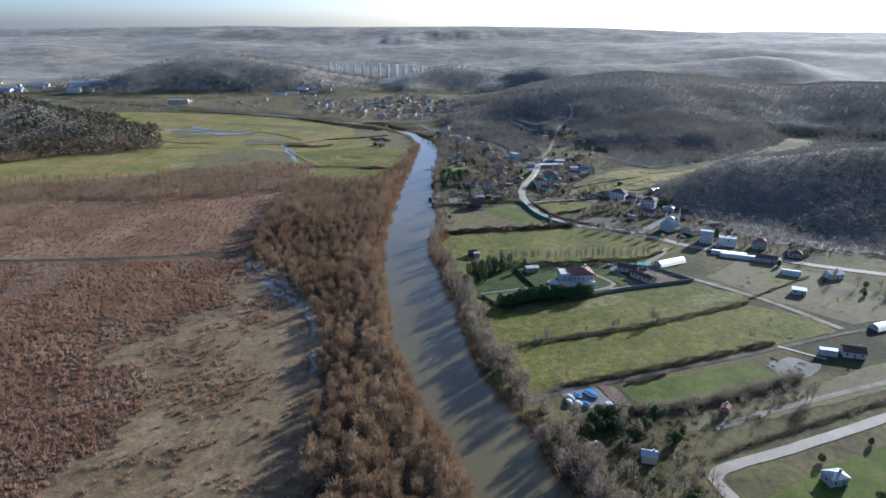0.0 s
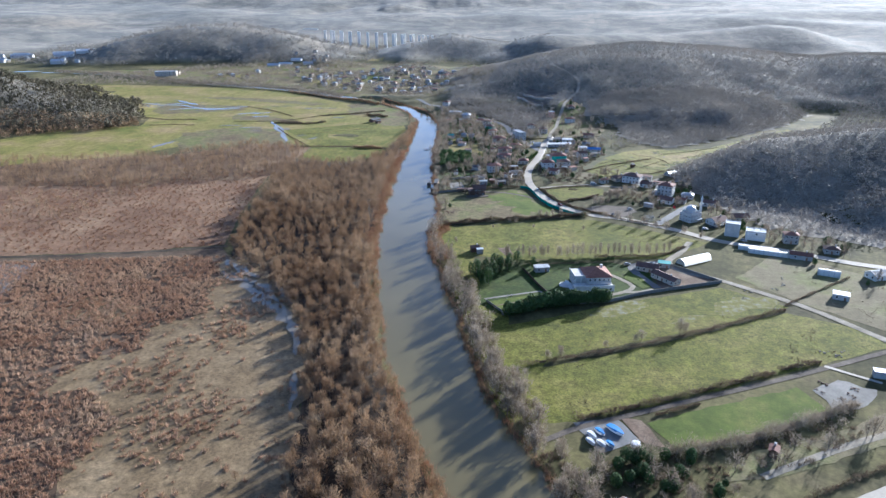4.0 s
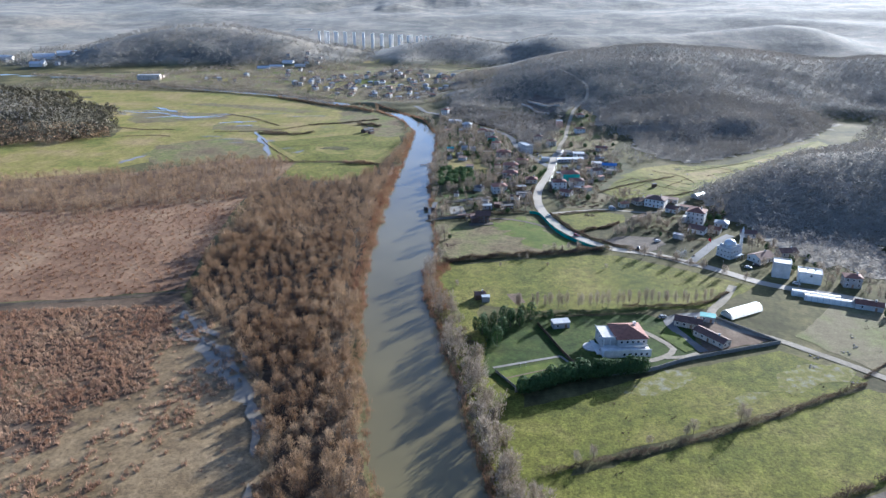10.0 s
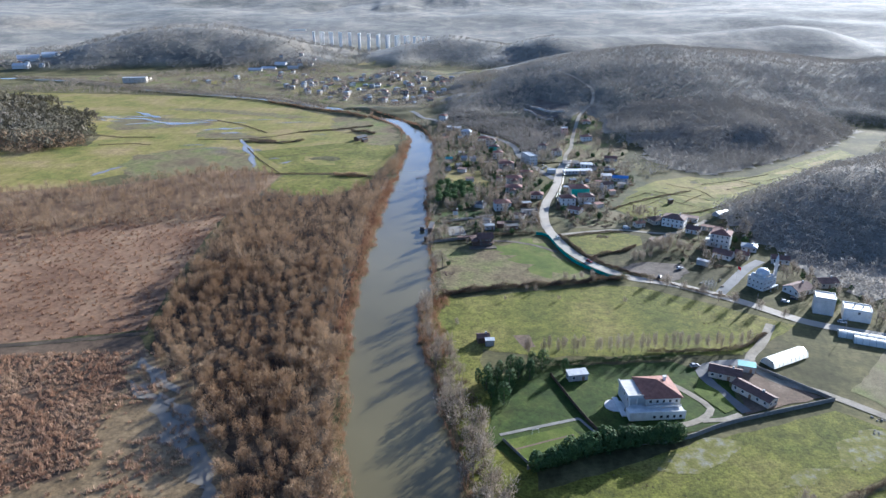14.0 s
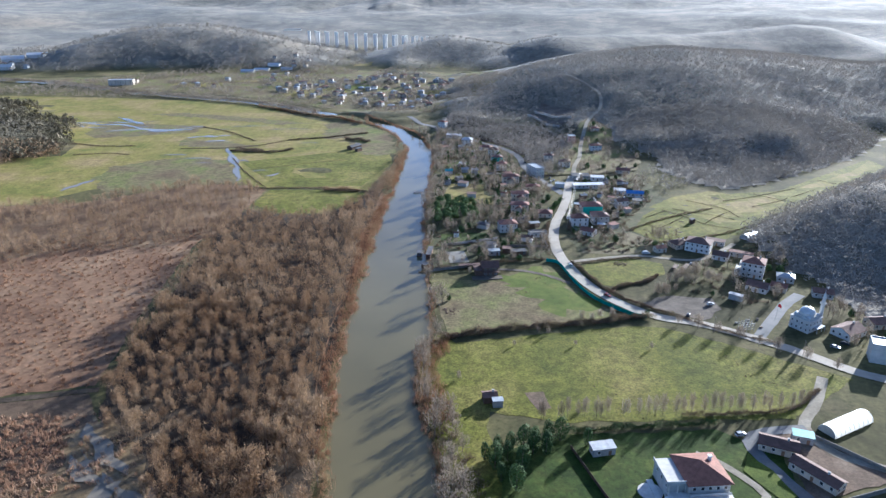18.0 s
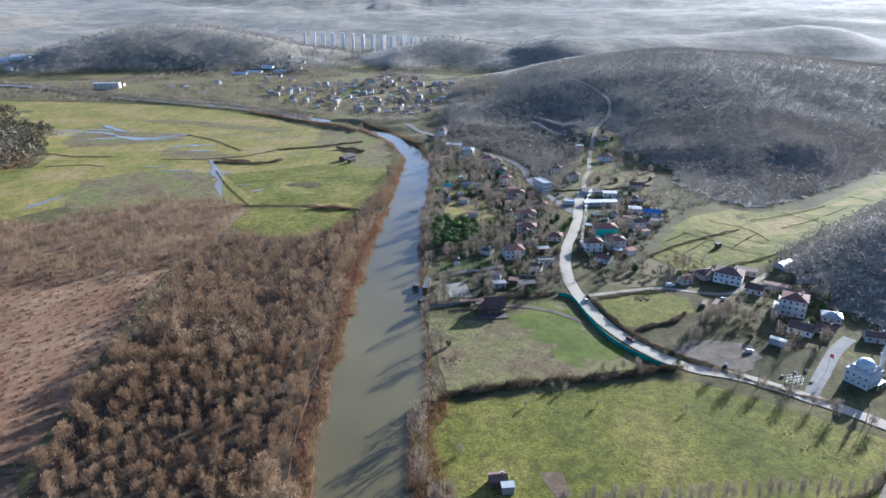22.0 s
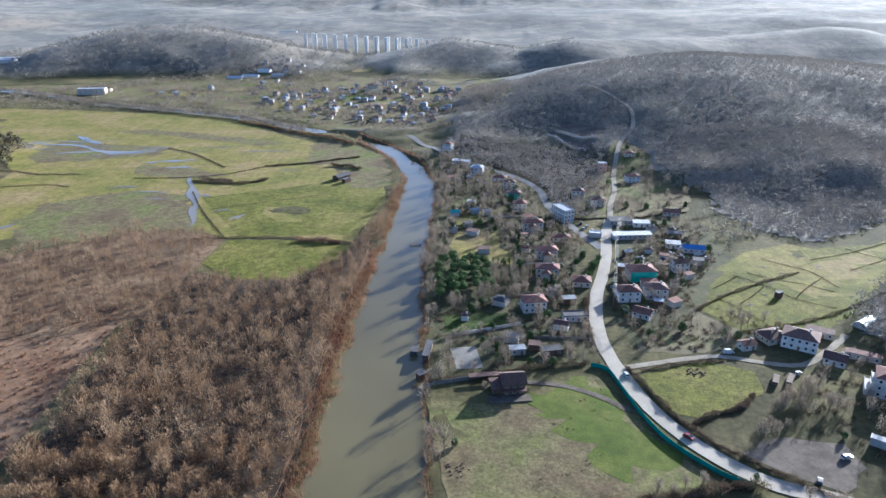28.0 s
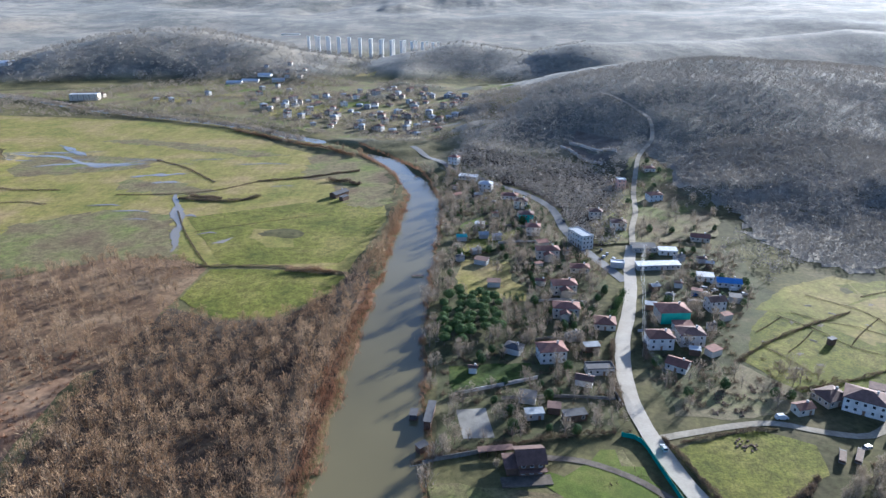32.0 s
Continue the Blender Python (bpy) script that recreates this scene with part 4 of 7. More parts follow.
def roof_hip(w, d, z, rise, over, ridge=None):
    """A hipped roof with a fascia; ridge along the longer side."""
    a, b = w / 2 + over, d / 2 + over
    if ridge is None:
        ridge = max(0.3, abs(w - d) / 2 * 0.9)
    rx, ry = (ridge, 0.12) if w >= d else (0.12, ridge)
    vs = [(-a, -b, z - 0.18), (a, -b, z - 0.18), (a, b, z - 0.18), (-a, b, z - 0.18), (-a, -b, z + 0.05), (a, -b, z + 0.05), (a, b, z + 0.05), (-a, b, z + 0.05),
          (-rx, -ry, z + rise), (rx, -ry, z + rise), (rx, ry, z + rise), (-rx, ry, z + rise)]
    fs = [(0, 3, 2, 1), (0, 1, 5, 4), (1, 2, 6, 5), (2, 3, 7, 6), (3, 0, 4, 7), (4, 5, 9, 8), (5, 6, 10, 9), (6, 7, 11, 10), (7, 4, 8, 11), (8, 9, 10, 11)]
    return vs, fs


def roof_gable(w, d, z, rise, over):
    """A pitched roof of two thick slabs with its ridge along x."""
    a, b, t = w / 2 + over, d / 2 + over, 0.18
    drop = rise * over / (d / 2)
    vs, fs = [], []
    for s in (-1, 1):
        n = len(vs)
        vs += [(-a, s * b, z - drop), (a, s * b, z - drop), (a, 0, z + rise), (-a, 0, z + rise), (-a, s * b, z - drop + t), (a, s * b, z - drop + t), (a, 0, z + rise + t), (-a, 0, z + rise + t)]
        fs += [tuple(n + i for i in q) for q in ((0, 3, 2, 1), (4, 5, 6, 7), (0, 1, 5, 4), (1, 2, 6, 5), (3, 0, 4, 7))]
    return vs, fs


def body_gable(w, d, z, rise):
    a, b = w / 2, d / 2
    vs = [(-a, -b, -0.5), (a, -b, -0.5), (a, b, -0.5), (-a, b, -0.5), (-a, -b, z), (a, -b, z), (a, b, z), (-a, b, z), (-a, 0, z + rise), (-a, 0.01, z + rise), (a, 0, z + rise), (a, 0.01, z + rise)]
    fs = [(0, 1, 5, 4), (2, 3, 7, 6), (1, 2, 6, 5), (3, 0, 4, 7), (5, 6, 11, 10), (7, 4, 8, 9), (4, 5, 10, 8), (6, 7, 9, 11)]
    return vs, fs


def house(x, y, turn, w, d, storeys, roof="hip", wall="white_wall", cover="red_roof", label="white village house with a red tiled roof", name="house", windows=True, group="village houses", chimney=True, gap=3.0):
    """A house of whole storeys with its roof, windows, door and chimney; turn 0 puts its long side across the flight."""
    h = thing(name, x, y, turn, label, "house", group, 0.0, max(w, d) / 2 / U + 1.2)
    z = storeys * 2.9 + 0.3
    if roof == "gable":
        rise = d * 0.22
        part("wall", body_gable(w, d, z, rise), M[wall], h)
        part("roof", roof_gable(w, d, z + 0.02, rise, 0.45), M[cover], h)
    elif roof == "hip":
        rise = min(w, d) * 0.22
        part("wall", box(-w / 2, w / 2, -d / 2, d / 2, -0.5, z), M[wall], h)
        part("roof", roof_hip(w, d, z + 0.2, rise, 0.5), M[cover], h)
    elif roof == "shed":
        rise = d * 0.08
        v, f = box(-w / 2, w / 2, -d / 2, d / 2, -0.5, z)
        v = [(a, b, c + (rise if b > 0 and c > 0 else 0)) for a, b, c in v]
        part("wall", (v, f), M[wall], h)
        v, f = box(-w / 2 - 0.3, w / 2 + 0.3, -d / 2 - 0.3, d / 2 + 0.3, z + 0.01, z + 0.14)
        v = [(a, b, c + (rise if b > 0 else 0)) for a, b, c in v]
        part("roof", (v, f), M[cover], h)
    else:
        rise = 0.4
        part("wall", box(-w / 2, w / 2, -d / 2, d / 2, -0.5, z), M[wall], h)
        part("roof", boxes((-w / 2 + 0.2, w / 2 - 0.2, -d / 2 + 0.2, d / 2 - 0.2, z + 0.004, z + 0.08), (-w / 2 - 0.1, w / 2 + 0.1, -d / 2 - 0.1, -d / 2 + 0.2, z + 0.004, z + 0.5), (-w / 2 - 0.1, w / 2 + 0.1, d / 2 - 0.2, d / 2 + 0.1, z + 0.004, z + 0.5),
                           (-w / 2 - 0.1, -w / 2 + 0.2, -d / 2 + 0.202, d / 2 - 0.202, z + 0.004, z + 0.5), (w / 2 - 0.2, w / 2 + 0.1, -d / 2 + 0.202, d / 2 - 0.202, z + 0.004, z + 0.5)), M[cover], h)
    if chimney and roof in ("hip", "gable"):
        part("chimney", boxes((w * 0.2, w * 0.2 + 0.7, -0.35, 0.35, z, z + rise + 0.9), (w * 0.2 - 0.1, w * 0.2 + 0.8, -0.45, 0.45, z + rise + 0.902, z + rise + 1.05)), M["concrete"], h)
    if windows:
        for s in range(storeys):
            for side_turn, length, depth in ((0, w, d), (90, d, w), (180, w, d), (270, d, w)):
                n = max(1, int(length / gap))
                for k in range(n):
                    u = (k + 0.5) / n * length - length / 2
                    a = radians(side_turn)
                    px, py = u * math.cos(a) + depth / 2 * math.sin(a), u * math.sin(a) - depth / 2 * math.cos(a)
                    if s == 0 and side_turn == 0 and k == n // 2:
                        part("door", DOOR, None, h, "", (px, py, 0.05), side_turn)
                        continue
                    wi = part("window", WIN, None, h, "", (px, py, s * 2.9 + 1.85), side_turn)
                    part("pane", PANE, None, wi)
    return h


def wall_line(name, pts, tall, thick, mat, label, category="wall", seg=4.0):
    """A garden wall or fence of separate panels along a line of the plan."""
    p = spline(pts, seg / U) if len(pts) > 2 else np.array([np.array(pts[0]) + (np.array(pts[1]) - np.array(pts[0])) * t for t in np.linspace(0, 1, max(2, int(math.dist(*pts) * U / seg) + 1))])
    t = thing(name, p[0][0], p[0][1], 0, label, category)
    zo = float(t.location.z)
    for a, b in zip(p[:-1], p[1:]):
        d = np.array(b[:2]) - np.array(a[:2])
        ln = float(np.hypot(*d)) * U
        o = part("panel", boxes((0, ln - 0.01, -thick / 2, thick / 2, -0.3, tall), (-0.06, 0.10, -thick / 2 - 0.05, thick / 2 + 0.05, -0.3, tall + 0.1)), mat, t)
        o.location = ((a[0] - p[0][0]) * U, (a[1] - p[0][1]) * U, float(height(a[0], a[1])) - zo)
        o.rotation_euler = (0, 0, math.atan2(d[1], d[0]))
    return t


WHEEL = mesh_of("wheel", *(lambda vf: ([(a, c, b) for a, b, c in vf[0]], vf[1]))(rounded(10, [(0.02, -0.1), (0.33, -0.1), (0.33, 0.1), (0.02, 0.1)])), [M["tyre"]])


def car_shape(l, w, zs):
    """A car body as a loft of cross sections: (x, half width, bottom, top)."""
    vs, fs = [], []
    for x, hw, z0, z1 in zs:
        vs += [(x * l, -hw * w, z0), (x * l, hw * w, z0), (x * l, hw * w * 0.97, z1), (x * l, -hw * w * 0.97, z1)]
    for k in range(len(zs) - 1):
        for i in range(4):
            j = (i + 1) % 4
            fs.append((k * 4 + i, k * 4 + j, k * 4 + 4 + j, k * 4 + 4 + i))
    e = (len(zs) - 1) * 4
    return vs, fs + [(3, 2, 1, 0), (e, e + 1, e + 2, e + 3)]


CARS = {}


def car(x, y, turn, paint, kind="car", label="parked car", lift=0.05):
    """A parked car or van with body, glass house, lamps and four wheels; copies share their meshes."""
    c = thing(kind, x, y, turn, label, kind, "parked vehicles", lift)
    if (paint, kind) not in CARS:
        van = kind == "van"
        l, w = (5.2, 1.95) if van else (4.3, 1.75)
        b = car_shape(l, w / 2, [(-0.5, 0.85, 0.35, 0.75), (-0.48, 0.97, 0.25, 0.95), (-0.1, 1.0, 0.22, 1.0), (0.3, 1.0, 0.22, 0.95), (0.47, 0.95, 0.25, 0.78), (0.5, 0.85, 0.35, 0.62)])
        g = car_shape(l, w / 2, [(-0.47, 0.88, 0.94, 1.0), (-0.42 if van else -0.36, 0.82, 0.94, 2.0 if van else 1.42), (0.14 if van else 0.05, 0.82, 0.94, 2.0 if van else 1.45), (0.27, 0.88, 0.94, 0.97)])
        r = box(-0.40 * l if van else -0.34 * l, 0.13 * l if van else 0.04 * l, -w * 0.40, w * 0.40, 2.0 if van else 1.43, 2.08 if van else 1.5)
        lamps = boxes((0.475 * l, 0.495 * l, -w * 0.42, -w * 0.25, 0.55, 0.70), (0.475 * l, 0.495 * l, w * 0.25, w * 0.42, 0.55, 0.70))
        CARS[(paint, kind)] = [mesh_of("body", *b, [M[paint]]), mesh_of("glass", *g, [M[paint] if van else M["pane"]]), mesh_of("roof", *r, [M[paint]]), mesh_of("headlight", *lamps, [M["hull"]]), l, w]
    b, g, r, lamps, l, w = CARS[(paint, kind)]
    part("body", b, None, c)
    part("cab", g, None, c)
    part("roof", r, None, c)
    part("headlight", lamps, None, c)
    for sx in (-0.31, 0.31):
        for sy in (-0.46, 0.46):
            part("wheel", WHEEL, None, c, "", (sx * l, sy * w, 0.33))
    return c


# ---- mosque ----
mq = thing("mosque", 113.6, 329.2, 31, "white village mosque with a grey dome and one minaret", "mosque", "", 0, 9)
part("prayer_hall", boxes((-7, 7, -6.5, 6.5, -0.5, 8.2), (-7.3, 7.3, -6.8, 6.8, 8.204, 8.6)), M["white_wall"], mq)
part("upper_hall", boxes((-5.6, 5.6, -5.4, 5.4, 8.604, 9.6), (-5.8, 5.8, -5.6, 5.6, 9.604, 9.9)), M["white_wall"], mq)
part("drum", rounded(16, [(4.7, 9.9), (4.7, 11.1), (4.9, 11.1), (4.9, 11.4), (4.0, 11.4)]), M["white_wall"], mq)
part("dome", rounded(20, [(4.6 * math.cos(a), 11.4 + 3.4 * math.sin(a)) for a in np.linspace(0, 1.5, 8)]), M["lead"], mq, "grey lead-covered dome", None, 0, True)
part("finial", rounded(6, [(0.12, 14.7), (0.25, 15.2), (0.05, 15.5), (0.02, 16.3)]), M["gold"], mq)
for cx, cy in ((-5, -4.8), (5, -4.8), (-5, 4.8), (5, 4.8)):
    part("small_dome", rounded(10, [(1.3 * math.cos(a), 9.9 + 1.0 * math.sin(a)) for a in np.linspace(0, 1.5, 5)]), M["lead"], mq, "", (cx * 0.9, cy * 0.9, 0.005))
part("porch", boxes((7.004, 11.5, -1.8, 6, 3.4, 3.8), (7.004, 11.5, -1.8, 6, -0.4, 0.25), (11.1, 11.4, -1.7, -1.4, 0.254, 3.396), (11.1, 11.4, 1.7, 2, 0.254, 3.396), (11.1, 11.4, 5.6, 5.9, 0.254, 3.396)), M["grey_wall"], mq, "grey roofed entrance porch")
part("porch", boxes((-2, 7, -9.5, -6.504, 3.0, 3.3), (6.6, 6.9, -9.4, -9.1, -0.3, 2.996), (-1.9, -1.6, -9.4, -9.1, -0.3, 2.996), (3.3, 3.6, -9.4, -9.1, -0.3, 2.996)), M["grey_roof"], mq, "grey canopy on posts")
for side_turn, n, length, depth in ((0, 4, 14, 13), (90, 4, 13, 14), (180, 4, 14, 13), (270, 4, 13, 14)):
    for lev in (2.2, 5.9):
        for k in range(n):
            u = (k + 0.5) / n * length - length / 2
            a = radians(side_turn)
            wi = part("window", WIN, None, mq, "", (u * math.cos(a) + depth / 2 * math.sin(a), u * math.sin(a) - depth / 2 * math.cos(a), lev), side_turn)
            part("pane", PANE, None, wi)
mn = part("minaret", rounded(12, [(1.7, -0.5), (1.7, 4.5), (1.25, 6.0), (1.15, 15.6), (1.9, 16.4), (1.9, 17.3), (1.75, 17.3), (1.75, 16.6), (1.0, 16.6), (0.95, 20.2), (1.15, 20.3), (1.15, 20.6)]), M["white_wall"], mq, "slender white minaret with a balcony", (8.9, -3.9, 0))
part("spire", rounded(12, [(1.15, 20.61), (0.1, 25.2), (0.02, 26.3)]), M["lead"], mn, "pale grey conical cap", None, 0, True)
mq.scale = (0.77, 0.77, 0.77)
fp = thing("flagpole", 107, 334.5, 20, "red flag on a tall metal pole beside the mosque", "flag")
part("pole", rounded(6, [(0.07, -0.2), (0.05, 9)]), M["metal"], fp)
fv = [(0.06 + i * 0.35, 0.14 * math.sin(i * 1.3), 7.1 + j * 1.7 - 0.03 * i * i) for j in (0, 1) for i in range(8)]
part("flag", ([(a, b + o, c) for o in (0, 0.02) for a, b, c in fv], [(i, i + 1, i + 9, i + 8) for i in range(7)] + [(16 + i, 24 + i, 25 + i, 17 + i) for i in range(7)]), M["flag"], fp, "plain red cloth")

# ---- villa and its grounds ----
vl = thing("villa", 52.5, 257.0, 4, "large white villa with a brown hipped roof and white terraces", "house", "", 0, 12)
part("wall", boxes((-3, 11, -7, 8, -0.5, 6.8), (-9.5, -3.004, -5, 7, -0.5, 6.2)), M["white_wall"], vl)
ro = roof_hip(14, 15, 7.0, 3.4, 0.8)
part("roof", ([(a + 4, b + 0.5, c) for a, b, c in ro[0]], ro[1]), M["villa_roof"], vl, "red-brown tiled hipped roof")
part("flat_roof", boxes((-9.9, -3.3, -5.4, 7.4, 6.204, 6.6), (-9.9, -9.6, -5.4, 7.4, 6.604, 7.3), (-9.598, -3.3, -5.4, -5.1, 6.604, 7.3)), M["white_wall"], vl, "white flat roof terrace with a parapet")
part("terrace", boxes((-11, 11.5, -12, -7.004, -0.5, 2.9), (-11, 11.5, -12.2, -12.004, -0.5, 3.9), (-13, -11.004, -9, 4, -0.5, 0.7)), M["white_wall"], vl, "white raised terrace")
part("round_terrace", rounded(20, [(4.2, -0.5), (4.2, 0.5), (0.1, 0.55)]), M["white_wall"], vl, "round white garden terrace", (-13.5, -1.5, 0))
for cx in (-9.2, -6.2, -3.6):
    part("column", rounded(10, [(0.35, 2.9), (0.28, 3.2), (0.28, 6.0), (0.4, 6.2)]), M["white_wall"], vl, "", (cx, -5.7, 0))
part("balcony", boxes((-9.8, -2.9, -7.9, -5.1, 2.92, 3.0), (-3, 11, -8.4, -7.004, 3.3, 3.5), (-3, 11, -8.4, -8.3, 3.504, 4.3)), M["white_wall"], vl)
part("chimney", boxes((7, 8, 2, 3, 7.3, 10.6), (6.8, 8.2, 1.8, 3.2, 10.604, 10.8)), M["white_wall"], vl)
for u in (-1.2, 1.6, 4.2, 6.8, 9.4):
    for lev in (1.6, 5.2):
        yy = -7.0 if lev > 3 else -12.2
        wi = part("window", WIN, None, vl, "", (u, yy, lev), 0)
        part("pane", PANE, None, wi)
for u in (-5, -1.5, 2, 5.5):
    for lev in (1.8, 5.0):
        wi = part("window", WIN, None, vl, "", (11, u, lev), 90)
        part("pane", PANE, None, wi)
for u in (-4, 0, 4):
    wi = part("window", WIN, None, vl, "", (-9.5, u, 4.9), 270)
    part("pane", PANE, None, wi)
house(36.9, 268.5, 10, 8.5, 4.2, 1, "shed", "grey_wall", "white_roof", "small grey garden cabin with a pale roof", "cabin", group="sheds")
house(77.5, 269.5, -25, 13, 7, 1, "gable", "cream_wall", "brown_roof", "low stable building with a brown tiled roof", "stable", group="sheds")
house(81.2, 259.5, -58, 17, 6, 1, "gable", "cream_wall", "brown_roof", "long low stable wing with a brown roof", "stable", group="sheds")
house(84.6, 272.5, -20, 7, 4, 1, "shed", "grey_wall", "teal_roof", "small shed with a pale turquoise roof", "shed", group="sheds")
ribbon("drive", [(88, 277), (78, 276), (72, 272), (73.5, 262), (76.5, 252.5)], 5.0, M["asphalt"], 0.30, "grey asphalt villa drive", "drive")
ribbon("garden_path", [(14, 243.5), (24, 246.8), (34, 250)], 1.6, M["gravel"], 0.30, "pale straight garden path", "path")
ribbon("garden_path", [(34, 250), (36, 246), (38.5, 241)], 1.2, M["gravel"], 0.31, "pale straight garden path", "path")
ribbon("garden_path", [(58, 247), (64, 249.5), (68, 254), (65.5, 260), (62, 265), (58, 268)], 3.0, M["track"], 0.30, "curved beige paved garden path", "path")
ribbon("garden_path", [(64, 249), (70, 249.5), (74.5, 251.5)], 2.6, M["track"], 0.33, "curved beige paved garden path", "path")
patch("flower_lawn", [(66.5, 262), (70, 268), (73, 262), (74.5, 254), (71, 252), (69, 256)], M["lush"], 0.34, "raised oval lawn with a clipped edge", "lawn", 0.2, 6)
patch("sports_court", [(15, 241.5), (31, 247), (35, 239.5), (20, 232.5)], M["lush"], 0.24, "small fenced green sports court", "court", 0.1, 6)
ribbon("court_line", [(17, 238), (26, 241.5), (31.5, 243.5)], 0.9, M["soil"], 0.30, "red-brown strip across the sports court", "court marking")
wall_line("garden_wall", [(19, 231.2), (38.8, 238.6), (56.3, 241.4), (71.1, 248), (101.1, 257.5)], 1.9, 0.3, M["stone"], "long grey stone wall round the villa garden")
wall_line("garden_wall", [(101.1, 257.5), (96, 264), (86, 276)], 1.6, 0.3, M["stone"], "grey stone wall of the stable yard")
wall_line("court_fence", [(30, 270), (35, 252), (39, 241)], 1.6, 0.08, M["brown_wall"], "dark slatted garden fence", "fence", 3.0)
wall_line("court_fence", [(14.5, 241.5), (20, 231.8)], 1.5, 0.04, M["metal"], "grey mesh fence of the sports court", "fence", 3.0)
for gx0, gy0 in ((25.5, 236.0), (22.5, 244.0)):
    go = thing("football_goal", gx0, gy0, 25, "small white football goal on the court", "goal", "", 0.2)
    part("goal_frame", boxes((-1.5, -1.42, 0, 0.08, 0, 2), (1.42, 1.5, 0, 0.08, 0, 2), (-1.418, 1.418, 0, 0.08, 1.92, 2)), M["hull"], go)
car(71, 274.5, 12, "car_silver", "car", "silver car parked on the villa drive", 0.36)
gh = thing("greenhouse", 98.2, 278.5, 27, "white plastic tunnel greenhouse beside a lane", "greenhouse", "tunnel greenhouses", 0, 9)
part("cover", arch(23, 3.7, 3.6), M["plastic"], gh, "white plastic film", None, 0, True)
for i in range(9):
    part("hoop", arch(0.12, 3.76, 3.66), M["metal"], gh, "", (-11 + i * 2.75, 0, 0))
for x0, y0, tt in ((144, 265, -28), (150, 213, 20), (128.7, 406, 35)):
    g2 = thing("greenhouse", x0, y0, tt, "small white plastic tunnel greenhouse" if y0 < 400 else "half-round barn with a metal roof", "greenhouse", "tunnel greenhouses", 0, 6)
    part("cover", arch(12, 3.2, 3.4), M["plastic"] if y0 < 400 else M["lead"], g2, "", None, 0, True)
    for i in range(5):
        part("hoop", arch(0.12, 3.26, 3.46), M["metal"], g2, "", (-5.5 + i * 2.75, 0, 0))
for x0, y0, ln in ((128.5, 290.5, 24), (131.0, 286.6, 24)):
    g3 = thing("greenhouse", x0, y0, -24, "long low plastic tunnel greenhouse beside the road", "greenhouse", "tunnel greenhouses", 0, 5)
    part("cover", arch(ln, 3.0, 2.7), M["plastic"], g3, "greyish plastic film", None, 0, True)
    for i in range(9):
        part("hoop", arch(0.12, 3.06, 2.76), M["metal"], g3, "", (-ln / 2 + 0.8 + i * (ln - 1.6) / 8, 0, 0))
house(141.5, 281.5, -24, 13, 6, 1, "gable", "grey_wall", "red_roof", "low shed with a faded red roof", "shed", group="sheds", gap=5)

# ---- houses round the mosque ----
house(124.5, 324.5, 28, 13, 10, 1, "gable", "white_wall", "brown_roof", "white gabled house with a brown roof")
f1 = house(125.2, 309.5, -24, 9.5, 9, 3, "flat", "white_wall", "grey_roof", "white flat-roofed block of flats with a blank end wall", windows=False)
f2 = house(133.2, 304.5, -24, 12.5, 9, 2, "flat", "white_wall", "grey_roof", "white flat-roofed block with one window in its end wall", windows=False)
for blk, wide, rows in ((f1, 9.5, 3), (f2, 12.5, 2)):
    for lev in range(rows):
        for u in (-2.6, 0.0, 2.6):
            wi = part("window", WIN, None, blk, "", (wide / 2, u, lev * 2.9 + 1.85), 90)
            part("pane", PANE, None, wi)
wi = part("window", WIN, None, f2, "", (0.6, -4.5, 4.75), 0)
part("pane", PANE, None, wi)
for u in (-1.6, 2.4):
    part("chimney", boxes((u, u + 0.6, 1.0, 1.6, 6.1, 8.0)), M["concrete"], f2)
    part("antenna", boxes((u + 1.4, u + 1.46, -1.0, -0.94, 6.1, 8.6), (u + 1.0, u + 1.9, -0.99, -0.95, 8.3, 8.34)), M["metal"], f2)
h4 = house(115, 370.5, -30, 12, 11, 3, "hip", "white_wall", "red_roof", "tall white house with balconies and a red roof")
for lev in (3.2, 6.1):
    part("balcony", boxes((-7.6, -6.004, -4.5, 4.5, lev, lev + 0.2), (-7.6, -7.5, -4.5, 4.5, lev + 0.204, lev + 1.1)), M["white_wall"], h4)
part("terrace", boxes((-9.5, -6.004, -5, 5, -0.5, 2.6), (-9.5, -9.3, -5, 5, 2.604, 3.4)), M["white_wall"], h4)
house(111.3, 357.5, -38, 11, 9, 1, "gable", "white_wall", "brown_roof", "white gabled cottage with a brown roof")
house(118.5, 357, -35, 8, 6, 1, "gable", "cream_wall", "red_roof", "small outbuilding with an orange roof", "shed", group="sheds")
house(124.5, 365, -25, 9, 7, 1, "hip", "grey_wall", "grey_roof", "grey cottage with a hipped roof")
house(131, 352, -20, 10, 7, 1, "gable", "grey_wall", "brown_roof", "shaded cottage with a brown roof")
house(137, 330, 5, 11, 8, 1, "gable", "cream_wall", "brown_roof", "shaded cottage below the wood")
house(146, 300, -15, 9, 7, 2, "hip", "grey_wall", "red_roof", "grey shaded house at the foot of the wood")
house(157, 288, -20, 9, 7, 1, "hip", "grey_wall", "brown_roof", "grey shaded cottage at the foot of the wood")
house(160, 262, 15, 10, 8, 1, "gable", "white_wall", "grey_roof", "low white house beside the pasture")
house(137, 244, -28, 8, 5, 1, "shed", "grey_wall", "white_roof", "small pale shed in the pasture", "shed", group="sheds")
house(104.2, 396, -32, 15, 11, 2, "hip", "white_wall", "brown_roof", "wide white house with a brown hipped roof")
